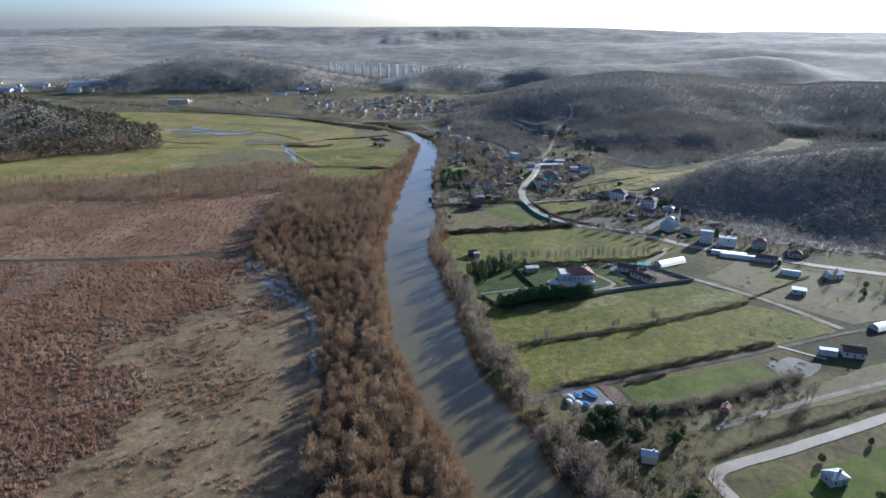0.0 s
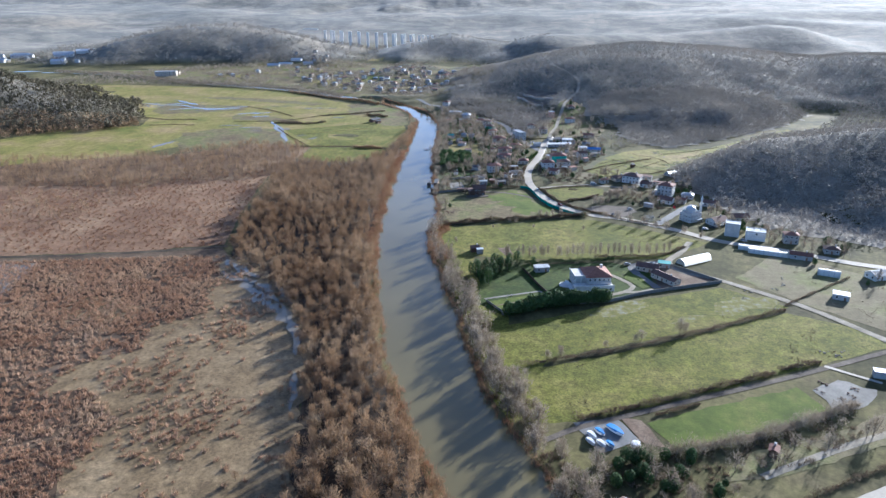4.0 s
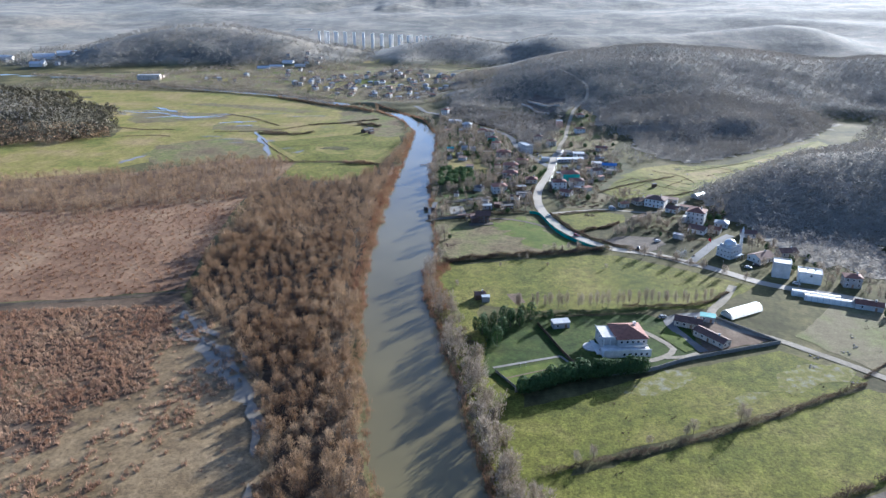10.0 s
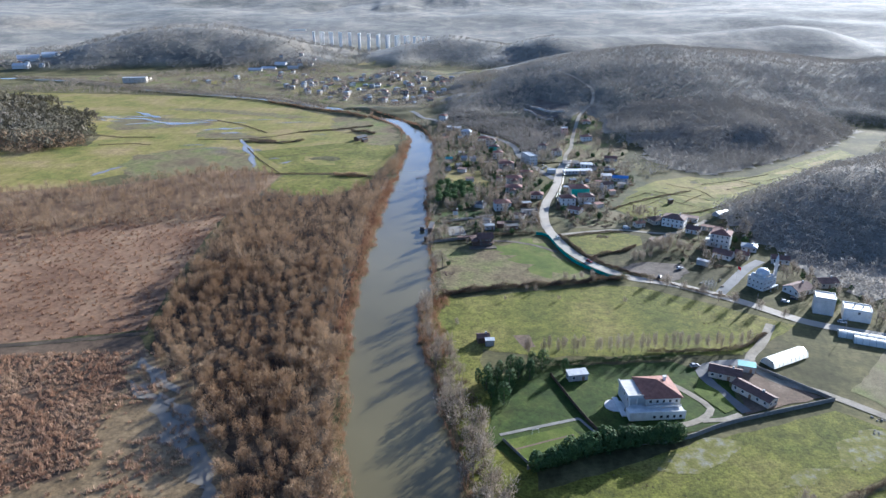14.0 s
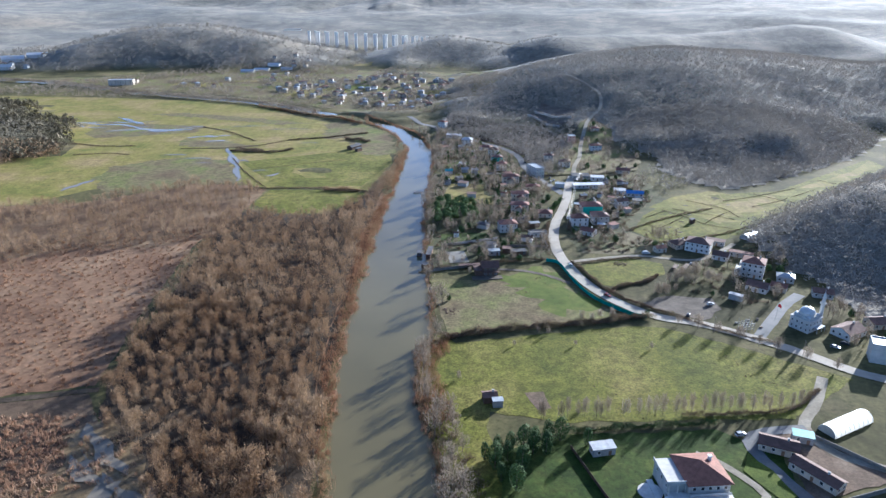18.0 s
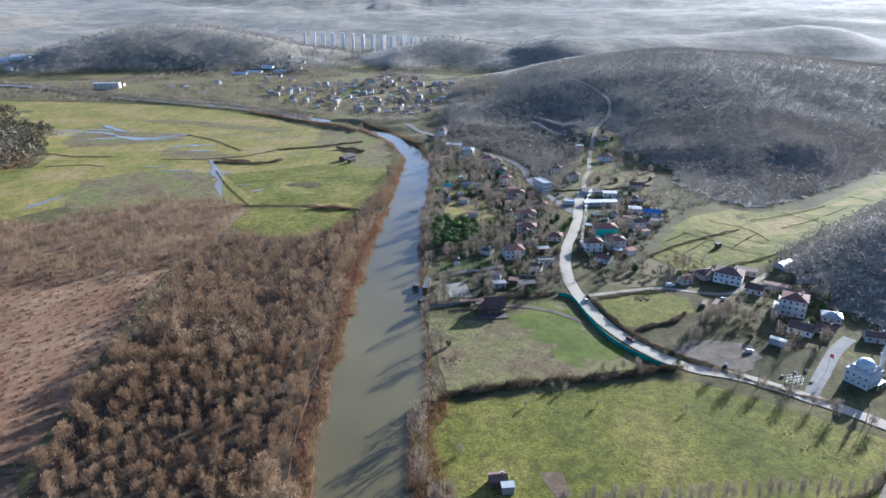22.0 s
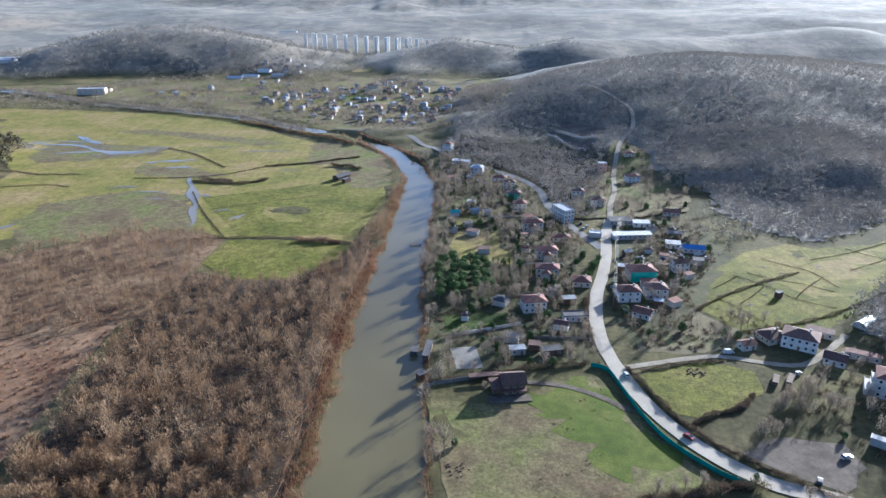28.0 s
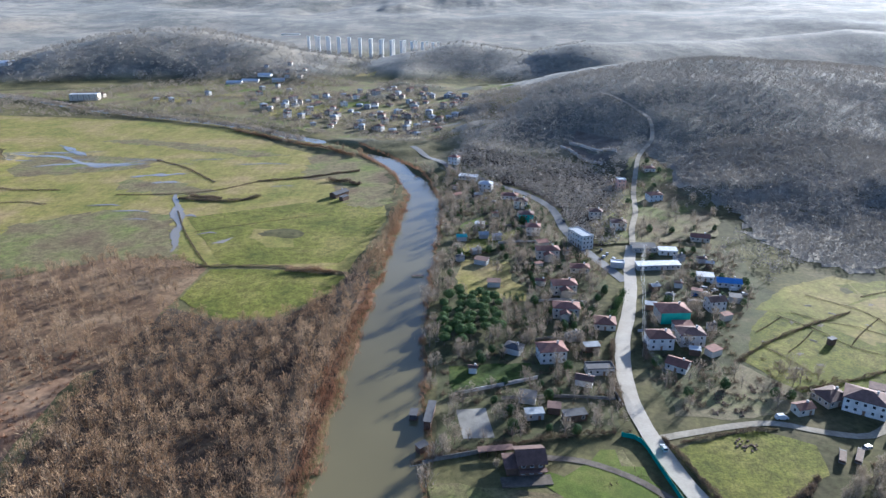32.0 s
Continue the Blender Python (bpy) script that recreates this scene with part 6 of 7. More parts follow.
# ---- viaduct under construction ----
vd = thing("viaduct", -119, 1251, 0, "row of tall pale concrete viaduct piers without a deck", "bridge")
for row, n in enumerate((13, 12)):
    for i in range(n):
        u = (i + 0.5 * row) / (n - 0.5)
        x0, y0 = -206 + 186 * u, 1262 - 22 * u + 16 * row
        zb = float(height(x0, y0))
        tall = (33.0 - 7.5 * u) * U - zb
        if tall < 4:
            continue
        p = part("pier", boxes((-2.9, 2.9, -1.7, 1.7, -2, tall - 2.6), (-3.7, 3.7, -2.2, 2.2, tall - 2.596, tall)), M["pier_concrete"], vd)
        p.location = ((x0 + 119) * U, (y0 - 1251) * U, zb - float(vd.location.z))
deck = part("deck", boxes((-8, 34, -6, 6, -1.6, 0), (-8, 34, -6, -5.6, 0.004, 1.1), (-8, 34, 5.6, 6, 0.004, 1.1)), M["pier_concrete"], vd, "finished end of the deck")
deck.location = ((-240 + 119) * U, 15 * U, 33.5 * U)

# ---- far town ----
big = house(-341, 886, 8, 40, 14, 3, "flat", "cream_wall", "white_roof", "large cream building at the edge of the town", "building", group="town houses", gap=8)
rf = random.Random(8)


def far_house(x, y, w, d, n, wall, cover, label):
    """A house of the far town: walls, roof and the windows of each side joined as one part a side."""
    h = thing("house", x, y, rf.uniform(-40, 40), label, "house", "town houses", 0.0, max(w, d) / 2 / U + 1)
    z = n * 2.9
    part("wall", box(-w / 2, w / 2, -d / 2, d / 2, -2.5, z), M[wall], h)
    part("roof", roof_hip(w, d, z + 0.2, min(w, d) * 0.22, 0.5), M[cover], h)
    for s in range(n):
        for u in (-0.3, 0.3):
            part("window", box(u * w - 0.7, u * w + 0.7, -d / 2 - 0.05, -d / 2 + 0.05, s * 2.9 + 1.0, s * 2.9 + 2.4), M["pane"], h)


def town(outline, gap, seed, chance):
    pts = spots_in(outline, gap, seed, lambda x, y, r: (r.uniform(size=len(x)) < chance) & (river_gap(x, y) > 6))
    for x, y, _ in pts:
        n = rf.choice((1, 1, 2, 2, 2))
        wall, cover = rf.choice(("white_wall", "white_wall", "cream_wall", "grey_wall")), rf.choice(("red_roof", "brown_roof", "brown_roof", "grey_roof", "grey_roof"))
        far_house(x / U + rf.uniform(-4, 4), y / U + rf.uniform(-5, 5), rf.uniform(6, 9.5), rf.uniform(5.5, 8), n, wall, cover, {"white_wall": "white", "cream_wall": "cream", "grey_wall": "grey"}[wall] + " town house with a " + {"red_roof": "red", "brown_roof": "brown", "grey_roof": "grey"}[cover] + " roof")


patch("town_ground", [(-60, 700), (-20, 690), (30, 720), (60, 800), (50, 960), (-60, 1000), (-130, 1030), (-220, 1020), (-300, 960), (-450, 945), (-430, 920), (-300, 850), (-200, 810), (-140, 775)], M["rough_brown"], 0.12, "mixed olive and tan garden land under the town", "ground patch", 2.0, 20.0)
town([(-20, 700), (-8, 740), (20, 760), (20, 900), (-60, 950), (-150, 900), (-180, 850), (-130, 790), (-60, 720)], 12.5, 31, 0.66)
town([(-330, 900), (-180, 850), (-120, 960), (-150, 1130), (-210, 1100), (-240, 960), (-330, 930)], 24, 32, 0.5)
town([(-700, 1010), (-520, 985), (-480, 1040), (-560, 1120), (-720, 1110)], 26, 33, 0.55)
for i in range(9):
    x0, y0 = rf.uniform(-690, -500), rf.uniform(1000, 1100)
    house(x0, y0, rf.uniform(-15, 25), rf.uniform(28, 50), rf.uniform(14, 22), 2, "gable", "white_wall", "white_roof", "long white industrial hall with pale roof", "warehouse", group="town halls", windows=False, chimney=False)
for x0, y0, ww in ((-222, 1012, 30), (-210, 1030, 24), (-236, 1000, 26), (-190, 1008, 22)):
    house(x0, y0, rf.uniform(-15, 15), ww, 12, 1, "gable", "white_wall", "white_roof", "long pale shed on the slope", "warehouse", group="town halls", windows=False, chimney=False)
patch("town_field", [(-60, 790), (-30, 800), (-34, 838), (-66, 830)], M["meadow"], 0.3, "yellow-green field between town houses", uneven=2)
patch("town_field", [(-150, 800), (-110, 790), (-90, 830), (-120, 860), (-155, 840)], M["meadow"], 0.3, "yellow-green field between town houses", uneven=2)
patch("town_field", [(-290, 880), (-240, 870), (-230, 900), (-285, 905)], M["meadow"], 0.3, "green field at the edge of the town", uneven=2)
patch("town_field", [(20, 800), (50, 790), (60, 850), (40, 930), (22, 900)], M["grass"], 0.3, "green field in the town valley", uneven=2)

for k, (x0, y0) in enumerate(((-20, 765), (5, 840), (-95, 880), (-170, 930), (40, 900), (48, 940), (30, 880), (-120, 815), (-80, 850), (-40, 820), (-150, 900), (-200, 950), (-270, 895), (-10, 800), (-230, 985), (-60, 900), (-215, 915), (30, 960), (-140, 990), (-100, 1060), (-180, 870), (-250, 945))):
    r0, r1 = rf.uniform(9, 17), rf.uniform(7, 12)
    patch("town_field", [(x0 - r0, y0 - r1), (x0 + r0, y0 - r1 * 0.7), (x0 + r0 * 0.9, y0 + r1), (x0 - r0 * 0.8, y0 + r1 * 0.9)], M[("grass", "meadow", "lush")[k % 3]], 0.35 + 0.01 * k, "small field or garden between town houses", uneven=1.5)

# ---- vegetation east of the river and on the hills ----
BLK = np.array(BLOCK)


def free(x, y):
    """Clear of houses and of the road's line."""
    ok = np.ones(len(x), bool)
    for bx, by, br in BLK:
        ok &= np.hypot(x - bx, y - by) > br
    for line, w in ((LINES_MAIN, 3.4), (LINES_SIDE, 2.2)):
        for lx, ly in line:
            ok &= np.hypot(x - lx, y - ly) > w
    return ok


def dense(*lines):
    return [tuple(q[:2]) for l in lines for q in spline(l, 2.0)]


LINES_MAIN = dense([(190, 262), (160, 276), (139, 290), (117, 301), (102, 316), (83, 331), (70, 336.5), (60, 347), (53, 361), (49, 377), (47, 394), (48, 410), (52, 430), (58, 448), (64, 470), (68, 489), (74, 510)],
                   [(63, 474), (59, 488), (55, 502), (50, 528), (48, 560), (38, 584), (25, 599), (3, 622)])
LINES_SIDE = dense([(49, 383), (68, 388), (79, 389.5), (90, 386), (100, 385), (111, 393), (121, 402)], [(94, 319.5), (105, 333), (115, 345), (124, 353)], [(74, 508), (79, 530), (86, 552), (92, 580), (99, 606), (108, 634), (121, 658), (126, 690), (118, 722), (104, 748)],
                   [(104, 300), (96, 288), (88, 278), (90, 268), (100, 261), (112, 248.5), (123, 235), (136, 212)], [(24, 165), (33, 170), (53, 177.5), (90, 191), (113, 200), (136, 209), (170, 219)], [(66, 110), (63.5, 125), (64, 134), (85, 143), (117, 157), (170, 181)])

EAST_SIDE = [(0, 100), (60, 100), (60, 620), (-40, 700), (-30, 560)]


def east_band(lo, hi, chance):
    def keep(x, y, r):
        g = river_gap(x, y)
        cx = np.interp(y, RIV[:, 1], RIV[:, 0])
        return (x > cx) & (g > lo) & (g < hi) & (r.uniform(size=len(x)) < chance) & free(x, y)
    return keep


# riverside trees of the east bank
band = spots_in([(-40, 100), (60, 100), (40, 285), (-40, 285)], 3.3, 51, east_band(0.6, 8.0, 0.8))
band2 = spots_in([(-40, 285), (40, 285), (40, 640), (-40, 640)], 3.6, 52, east_band(0.6, 3.6, 0.62))
for i, (x, y, z) in enumerate(np.vstack([band, band2])):
    bare(x, y, rt.uniform(0.75, 1.35), "leafless grey-brown tree on the river bank", "river bank trees", i < 60 or i % 8 == 0)

# gardens and the village
PINES = [(-4, 450), (1.5, 464), (16.5, 456), (17, 433), (8, 426), (-2, 421), (-5, 427)]
GARDEN = [(-2, 378), (44, 386), (45, 440), (58, 476), (47, 520), (45, 556), (22, 598), (-2, 622), (-2, 540), (0, 480)]
GAP_LAWN = ([(0, 415), (23, 417.5), (23, 409), (1, 402)], [(2.3, 477), (5.6, 494), (15, 493.5), (23, 492), (22.5, 474), (28, 468), (26, 457), (16.6, 459.5), (9, 460), (4, 467)], [(3, 534), (15, 548), (17, 537), (8.5, 526)], [(3.5, 503), (9.4, 517), (20, 521), (30, 531), (29, 522), (16, 510), (6.7, 497)], [(2, 395), (10, 396), (12, 382), (3, 382)], PINES)


def garden_keep(chance):
    def keep(x, y, r):
        ok = (r.uniform(size=len(x)) < chance) & free(x, y) & (river_gap(x, y) > 2.5)
        for l in GAP_LAWN:
            ok &= ~inside(l, x, y)
        return ok
    return keep


vill = spots_in(GARDEN, 3.4, 53, garden_keep(0.8))
vill2 = spots_in([(57, 392), (72, 402), (84, 395), (110, 408), (82, 424), (92, 445), (105, 460), (110, 500), (76, 520), (72, 480), (62, 440), (55, 408)], 4.2, 54, garden_keep(0.6))
vill3 = spots_in([(92, 350), (104, 340), (125, 358), (134, 390), (124, 400), (110, 380), (92, 378), (85, 365), (88, 352)], 4.6, 55, garden_keep(0.6))
vill6 = spots_in([(60, 514), (112, 524), (122, 545), (112, 575), (120, 610), (112, 638), (92, 600), (64, 545)], 5.0, 59, garden_keep(0.5))
vill4 = np.vstack([spots_in([(120, 310), (150, 292), (175, 270), (182, 240), (165, 225), (150, 255), (130, 300)], 7, 56, garden_keep(0.45)), spots_in([(118, 318), (122, 330), (128, 345), (142, 330), (150, 312), (168, 292), (160, 280), (140, 298), (130, 312)], 3.8, 125, garden_keep(0.7))])
vill5 = spots_in([(30, 100), (62, 120), (62, 150), (98, 172), (104, 166), (70, 152), (50, 160), (34, 155), (24, 140)], 3.6, 57, garden_keep(0.6))
everg = []
for i, (x, y, z) in enumerate(np.vstack([vill, vill2, vill3, vill4, vill5, vill6])):
    if rt.uniform() < 0.2:
        everg.append((x, y))
    else:
        bare(x, y, rt.uniform(0.5, 1.05), "leafless garden tree between houses", "garden trees", i % 11 == 0)
EVER = [leaf_crown(70 + i, 6.0, 2.1 + 0.3 * i, 620, 0.05, 1.0, 0.10) for i in range(3)]
EVER_MESH = [(mesh_of("trunk", *w, [M["bark"]]), mesh_of("crown", *c, [M["evergreen"]])) for w, c in EVER]
PINE = [leaf_crown(80 + i, 9.5, 3.8, 2000, 0.45, 0.9, 0.048) for i in range(3)]
PINE_MESH = [(mesh_of("trunk", *w, [M["bark"]]), mesh_of("crown", *c, [M["pine"]])) for w, c in PINE]
CYP = [leaf_crown(90 + i, 7.0, 1.1, 300, 0.03, 1.0, 0.06) for i in range(2)]
CYP_MESH = [(mesh_of("trunk", *w, [M["bark"]]), mesh_of("crown", *c, [M["evergreen"]])) for w, c in CYP]
for x, y in everg:
    tree("evergreen_tree", EVER_MESH[rt.randint(3)], x, y, rt.uniform(0.5, 1.0), rt.uniform(0, 6.28), "dark green bushy garden evergreen", "garden evergreens")
for x, y, z in spots_in(PINES, 4.1, 58, None, 0.3):
    tree("pine_tree", PINE_MESH[rt.randint(3)], x, y, rt.uniform(0.66, 0.9), rt.uniform(0, 6.28), "dark green round-crowned pine in a grove", "pine grove")
for k in range(9):
    tree("conifer", CYP_MESH[rt.randint(2)], (8 + 2.1 * k) * U, (457 + 0.1 * k) * U, rt.uniform(0.6, 0.75), k, "small dark conifer in a garden row", "conifer row")
FIR = [leaf_crown(95 + i, 9.0, 1.7 + 0.3 * i, 800, 0.02, 1.0, 0.05) for i in range(3)]
FIR_MESH = [(mesh_of("trunk", *w, [M["bark"]]), mesh_of("crown", *c, [M["evergreen"]])) for w, c in FIR]
for x, y in ((10, 266), (13, 268), (16, 269.5), (19, 270), (22, 271.5), (25, 272), (28, 273), (12, 263), (15, 265.5), (21, 268), (13, 259), (18, 263), (24, 268), (34, 271), (16, 256)):
    tree("conifer", FIR_MESH[rt.randint(3)], x * U, y * U, rt.uniform(0.9, 1.35), rt.uniform(0, 6), "tall dark conifer at the villa garden", "villa conifers")
for k in range(22):
    t = k / 21
    tree("conifer", EVER_MESH[rt.randint(3)], (21 + 34 * t) * U, (230.6 + 10.2 * t + 2.0 * math.sin(t * 3.1)) * U, rt.uniform(1.15, 1.7), k, "dark clipped conifer along the villa wall", "villa conifers")
for x, y, s in ((44.7, 241.8, 0.6), (73, 218, 0.85), (75, 219, 0.6), (60, 213.5, 0.65), (58, 212.5, 0.5), (48, 209, 0.45), (34, 204, 0.6), (30, 203, 0.5), (17.7, 480, 0.85), (11, 372, 0.45), (45, 334, 0.6), (48, 333, 0.5), (55, 336, 0.6), (51, 335, 0.55), (5, 300, 0.4), (30, 326, 0.35), (33, 325, 0.4), (75, 331.5, 0.6), (80, 328.5, 0.8), (85, 325, 0.65), (90, 321.5, 0.75), (94, 317, 0.6), (98, 314, 0.8), (104, 309, 0.7), (110, 304, 0.6), (37, 287, 0.4), (62, 316, 0.35), (22, 318, 0.3), (40, 318, 0.3)):
    tree("bare_tree", EAST_MESH[rt.randint(6)], x * U, y * U, s, rt.uniform(0, 6), "lone leafless tree at a field edge", "field trees")
for x, y, s in ((2.8, 349, 0.6), (67, 338, 0.45)):
    tree("evergreen_tree", EVER_MESH[1], x * U, y * U, s, 1, "single round dark green bush in a field", "field trees")
for k in range(30):
    t = k / 29
    slim = tree("bare_tree", EAST_MESH[rt.randint(6)], (24 + 66 * t + rt.uniform(-1, 1)) * U, (281.5 + 4.0 * t + rt.uniform(-0.8, 0.8)) * U, rt.uniform(0.7, 0.95), rt.uniform(0, 6), "slim young leafless tree in a row", "tree row")
    slim.scale = (slim.scale[0] * 0.5, slim.scale[1] * 0.5, slim.scale[2] * 1.05)


def hedge(name, pts, wide, tall, per_metre, mat, label, seed, blade=0.16, length=0.45):
    """A scrubby hedge of many small twigs or leaves along the line."""
    rnd = np.random.RandomState(seed)
    p = spline(pts, 1.0)[:, :2] if len(pts) > 2 else np.linspace(pts[0], pts[1], max(2, int(math.dist(*pts))))
    seglen = np.r_[0, np.cumsum(np.hypot(*np.diff(p, axis=0).T))]
    n = int(seglen[-1] * U * per_metre)
    s = rnd.uniform(0, seglen[-1], n)
    swell = 0.75 + 0.3 * np.sin(s * 0.55 + seed) + 0.2 * np.sin(s * 1.7)
    off = rnd.normal(size=(n, 2)) * wide * 0.3 * swell[:, None] / U
    x, y = np.interp(s, seglen, p[:, 0]) + off[:, 0], np.interp(s, seglen, p[:, 1]) + off[:, 1]
    z = height(x, y) + rnd.uniform(0, 1, n) ** 0.7 * tall * swell
    way = rnd.normal(size=(n, 3)) * 0.6 + np.array([0, 0, 0.9])
    v, f = blades(np.c_[x * U, y * U, z], way, rnd.uniform(0.6, 1.3, n) * length * tall, rnd.uniform(0.6, 1.3, n) * blade, rnd)
    return tagged(new(name, mesh_of(name, v, f, [mat])), label, "hedge", "field hedges")


hedge("hedge", [(22, 199), (50, 207.5), (75, 217), (114, 235)], 3.0, 2.0, 60, M["scrub"], "low brown scrub hedge between pastures", 1)
hedge("hedge", [(33, 173), (53, 180), (78, 189.5), (92, 195)], 3.4, 2.2, 70, M["scrub"], "thick brown bramble hedge along a lane", 2, 0.2)
hedge("hedge", [(94, 196.5), (108, 201)], 3.4, 2.2, 70, M["scrub"], "thick brown bramble hedge along a lane", 3, 0.2)
hedge("hedge", [(53, 175), (60, 177.5), (66, 180)], 2.0, 1.6, 60, M["scrub"], "short brown bramble hedge along a lane", 4, 0.2)
hedge("hedge", [(52, 160), (70, 164), (90, 172), (106, 179)], 6.0, 3.6, 110, M["twig_grey"], "wide pale leafless thicket at a paddock edge", 5, 0.16)
hedge("hedge", [(66, 140), (85, 149), (117, 163), (150, 178)], 3.0, 1.6, 50, M["scrub"], "brown scrub strip beside the lane", 6, 0.18)
hedge("hedge", [(30, 275.5), (48, 277.5), (67, 278.8)], 2.2, 2.6, 90, M["evergreen"], "tall dark green garden hedge", 7, 0.22, 0.25)
hedge("hedge", [(0, 322), (18, 327), (47, 331.5), (60, 335), (67, 335)], 4.2, 2.8, 150, M["scrub"], "thick dark brown hedge between two fields", 8, 0.22)
hedge("hedge", [(-8, 374), (13, 379.5), (26, 383), (40, 385)], 2.6, 2.0, 70, M["scrub"], "dark brown hedge behind the rough field", 9, 0.2)
hedge("hedge", [(-104, 484), (-90, 486), (-62, 485.5), (-38, 479.5)], 2.2, 1.3, 45, M["scrub"], "dark hedge along a meadow ditch", 10, 0.2)
hedge("hedge", [(-135, 573), (-121, 569.5), (-105, 569.5), (-95.6, 577)], 4.0, 2.0, 90, M["scrub"], "dark clumpy hedge across the meadow", 11, 0.25)
hedge("hedge", [(-178, 652), (-155, 635), (-127, 603)], 2.0, 1.0, 45, M["scrub"], "brown scrub line across the meadow", 12, 0.25)
hedge("hedge", [(-169, 579), (-140, 581), (-120, 589), (-104, 605)], 1.8, 0.9, 40, M["scrub"], "dark rushy ditch line across the meadow", 90, 0.25)
hedge("hedge", [(-104, 605), (-78, 614), (-65, 622), (-52, 628)], 2.8, 1.6, 90, M["scrub"], "dark hedge across the meadow", 91, 0.25)
hedge("hedge", [(-260, 589), (-242, 592), (-226, 587), (-202, 587)], 2.0, 1.2, 40, M["scrub"], "dark rushy ditch line across the meadow", 92, 0.25)
hedge("hedge", [(-128, 553), (-116, 528), (-103, 505), (-92, 487)], 1.4, 0.8, 45, M["scrub"], "dark hedge along a meadow ditch", 93, 0.2)
hedge("hedge", [(-110, 524), (-90, 534), (-57, 550)], 1.0, 0.5, 30, M["scrub"], "low dark line between meadow strips", 94, 0.2)
hedge("hedge", [(-159, 744), (-120, 712), (-91, 690), (-60, 662)], 4.0, 3.0, 80, M["twig"], "leafless brush along the river bend", 95, 0.3)
hedge("hedge", [(-66, 607), (-56, 604), (-48, 598)], 4.0, 3.0, 100, M["scrub"], "dark brush beside the farm shed", 96, 0.25)
hedge("hedge", [(-230, 560), (-210, 566), (-196, 562)], 2.0, 0.9, 40, M["scrub"], "low dark rush line in the meadow", 13, 0.25)
hedge("hedge", [(-131, 577), (-122, 574), (-114, 573)], 7.0, 2.2, 140, M["scrub"], "clump of dark meadow scrub", 14, 0.25)
hedge("hedge", [(-60, 482), (-50, 481), (-42, 480)], 5.0, 3.0, 140, M["twig"], "leafless willow clump on the meadow ditch", 15, 0.2)
hedge("hedge", [(54, 381.5), (68, 385.5), (79, 387)], 2.0, 1.3, 60, M["scrub"], "low brown hedge beside the side road", 16, 0.2)
for x, y, z in spots_in([(72, 350), (80, 353), (90, 362), (100, 362), (102, 371), (93, 373), (84, 366)], 3.6, 120, garden_keep(0.8)):
    bare(x, y, rt.uniform(0.45, 0.9), "leafless tree in a brown thicket", "thicket trees")
hedge("hedge", [(50.5, 383), (53.5, 373), (56.6, 361), (62, 350.5), (69.3, 342.3), (76.5, 336)], 2.4, 1.7, 120, M["scrub"], "dark brown bramble hedge along the village road", 98, 0.22)
hedge("hedge", [(60, 357), (66, 361), (74, 364), (80, 370)], 2.6, 1.8, 110, M["scrub"], "dark bramble hedge round a small field", 99, 0.22)
hedge("hedge", [(77, 336), (83.5, 330), (92, 323.5), (101, 318.5)], 2.0, 1.0, 90, M["scrub"], "low dark hedge along the village road", 100, 0.2)
hedge("hedge", [(50, 440), (55, 452), (60, 464)], 4.0, 3.0, 120, M["evergreen"], "dark green hedge beside the village road", 18, 0.25, 0.3)
hedge("hedge", [(83, 420), (97, 431), (113, 441), (130, 450)], 2.0, 1.3, 45, M["scrub"], "dark hedge along the valley field", 19, 0.2)
hedge("hedge", [(92, 404), (111, 410), (129, 418), (150, 430)], 2.0, 1.3, 45, M["scrub"], "dark hedge along the valley field", 20, 0.2)
hedge("hedge", [(115, 238), (122, 243), (135, 252), (150, 262)], 1.6, 1.2, 35, M["scrub"], "thin hedge in the pale pasture", 24, 0.2)
hedge("hedge", [(60, 282.5), (75, 283), (88, 285), (100, 294)], 2.0, 1.8, 70, M["scrub"], "brown hedge behind the long field", 25, 0.2)

for k, line in enumerate(([(92, 428), (97, 419), (99.5, 412)], [(105, 447.6), (113, 438), (118.3, 427.5), (128, 420)], [(122, 463), (129, 456.5), (135, 450), (137.5, 436.5)], [(94, 436), (100, 441), (106.4, 446.6)],
                          [(98, 423.6), (105, 430), (111.5, 437)], [(111, 450), (117.5, 444), (126, 440), (134, 433)], [(118, 427.5), (126, 436), (137, 446)], [(140, 462), (160, 470), (186, 484)], [(150, 452), (168, 462), (196, 482)], [(206, 500), (214, 492), (224, 486)], [(160, 474), (168, 464), (176, 458)])):
    hedge("hedge", line, 0.7, 0.7, 30, M["scrub"], "low dark hedge between garden strips", 30 + k, 0.16)
rb2 = random.Random(14)
for x0, y0 in ((94, 430), (101, 423), (109, 431), (116, 441), (124, 449), (131, 441), (108, 443), (119, 455), (128, 428), (97, 415), (104, 417), (140, 456)):
    pl2 = thing("plank_pile", x0, y0, rb2.uniform(-60, 60), "grey pile of old planks and posts in a garden strip", "planks", "plank piles")
    for i in range(5):
        part("plank", box(-1.7, 1.7, -0.14, 0.14, 0.0, 0.12), M["stone" if i % 2 else "brown_wall"], pl2, "", (rb2.uniform(-0.6, 0.6), -0.9 + i * 0.42, 0.03 + 0.1 * (i % 2)), rb2.uniform(-14, 14))
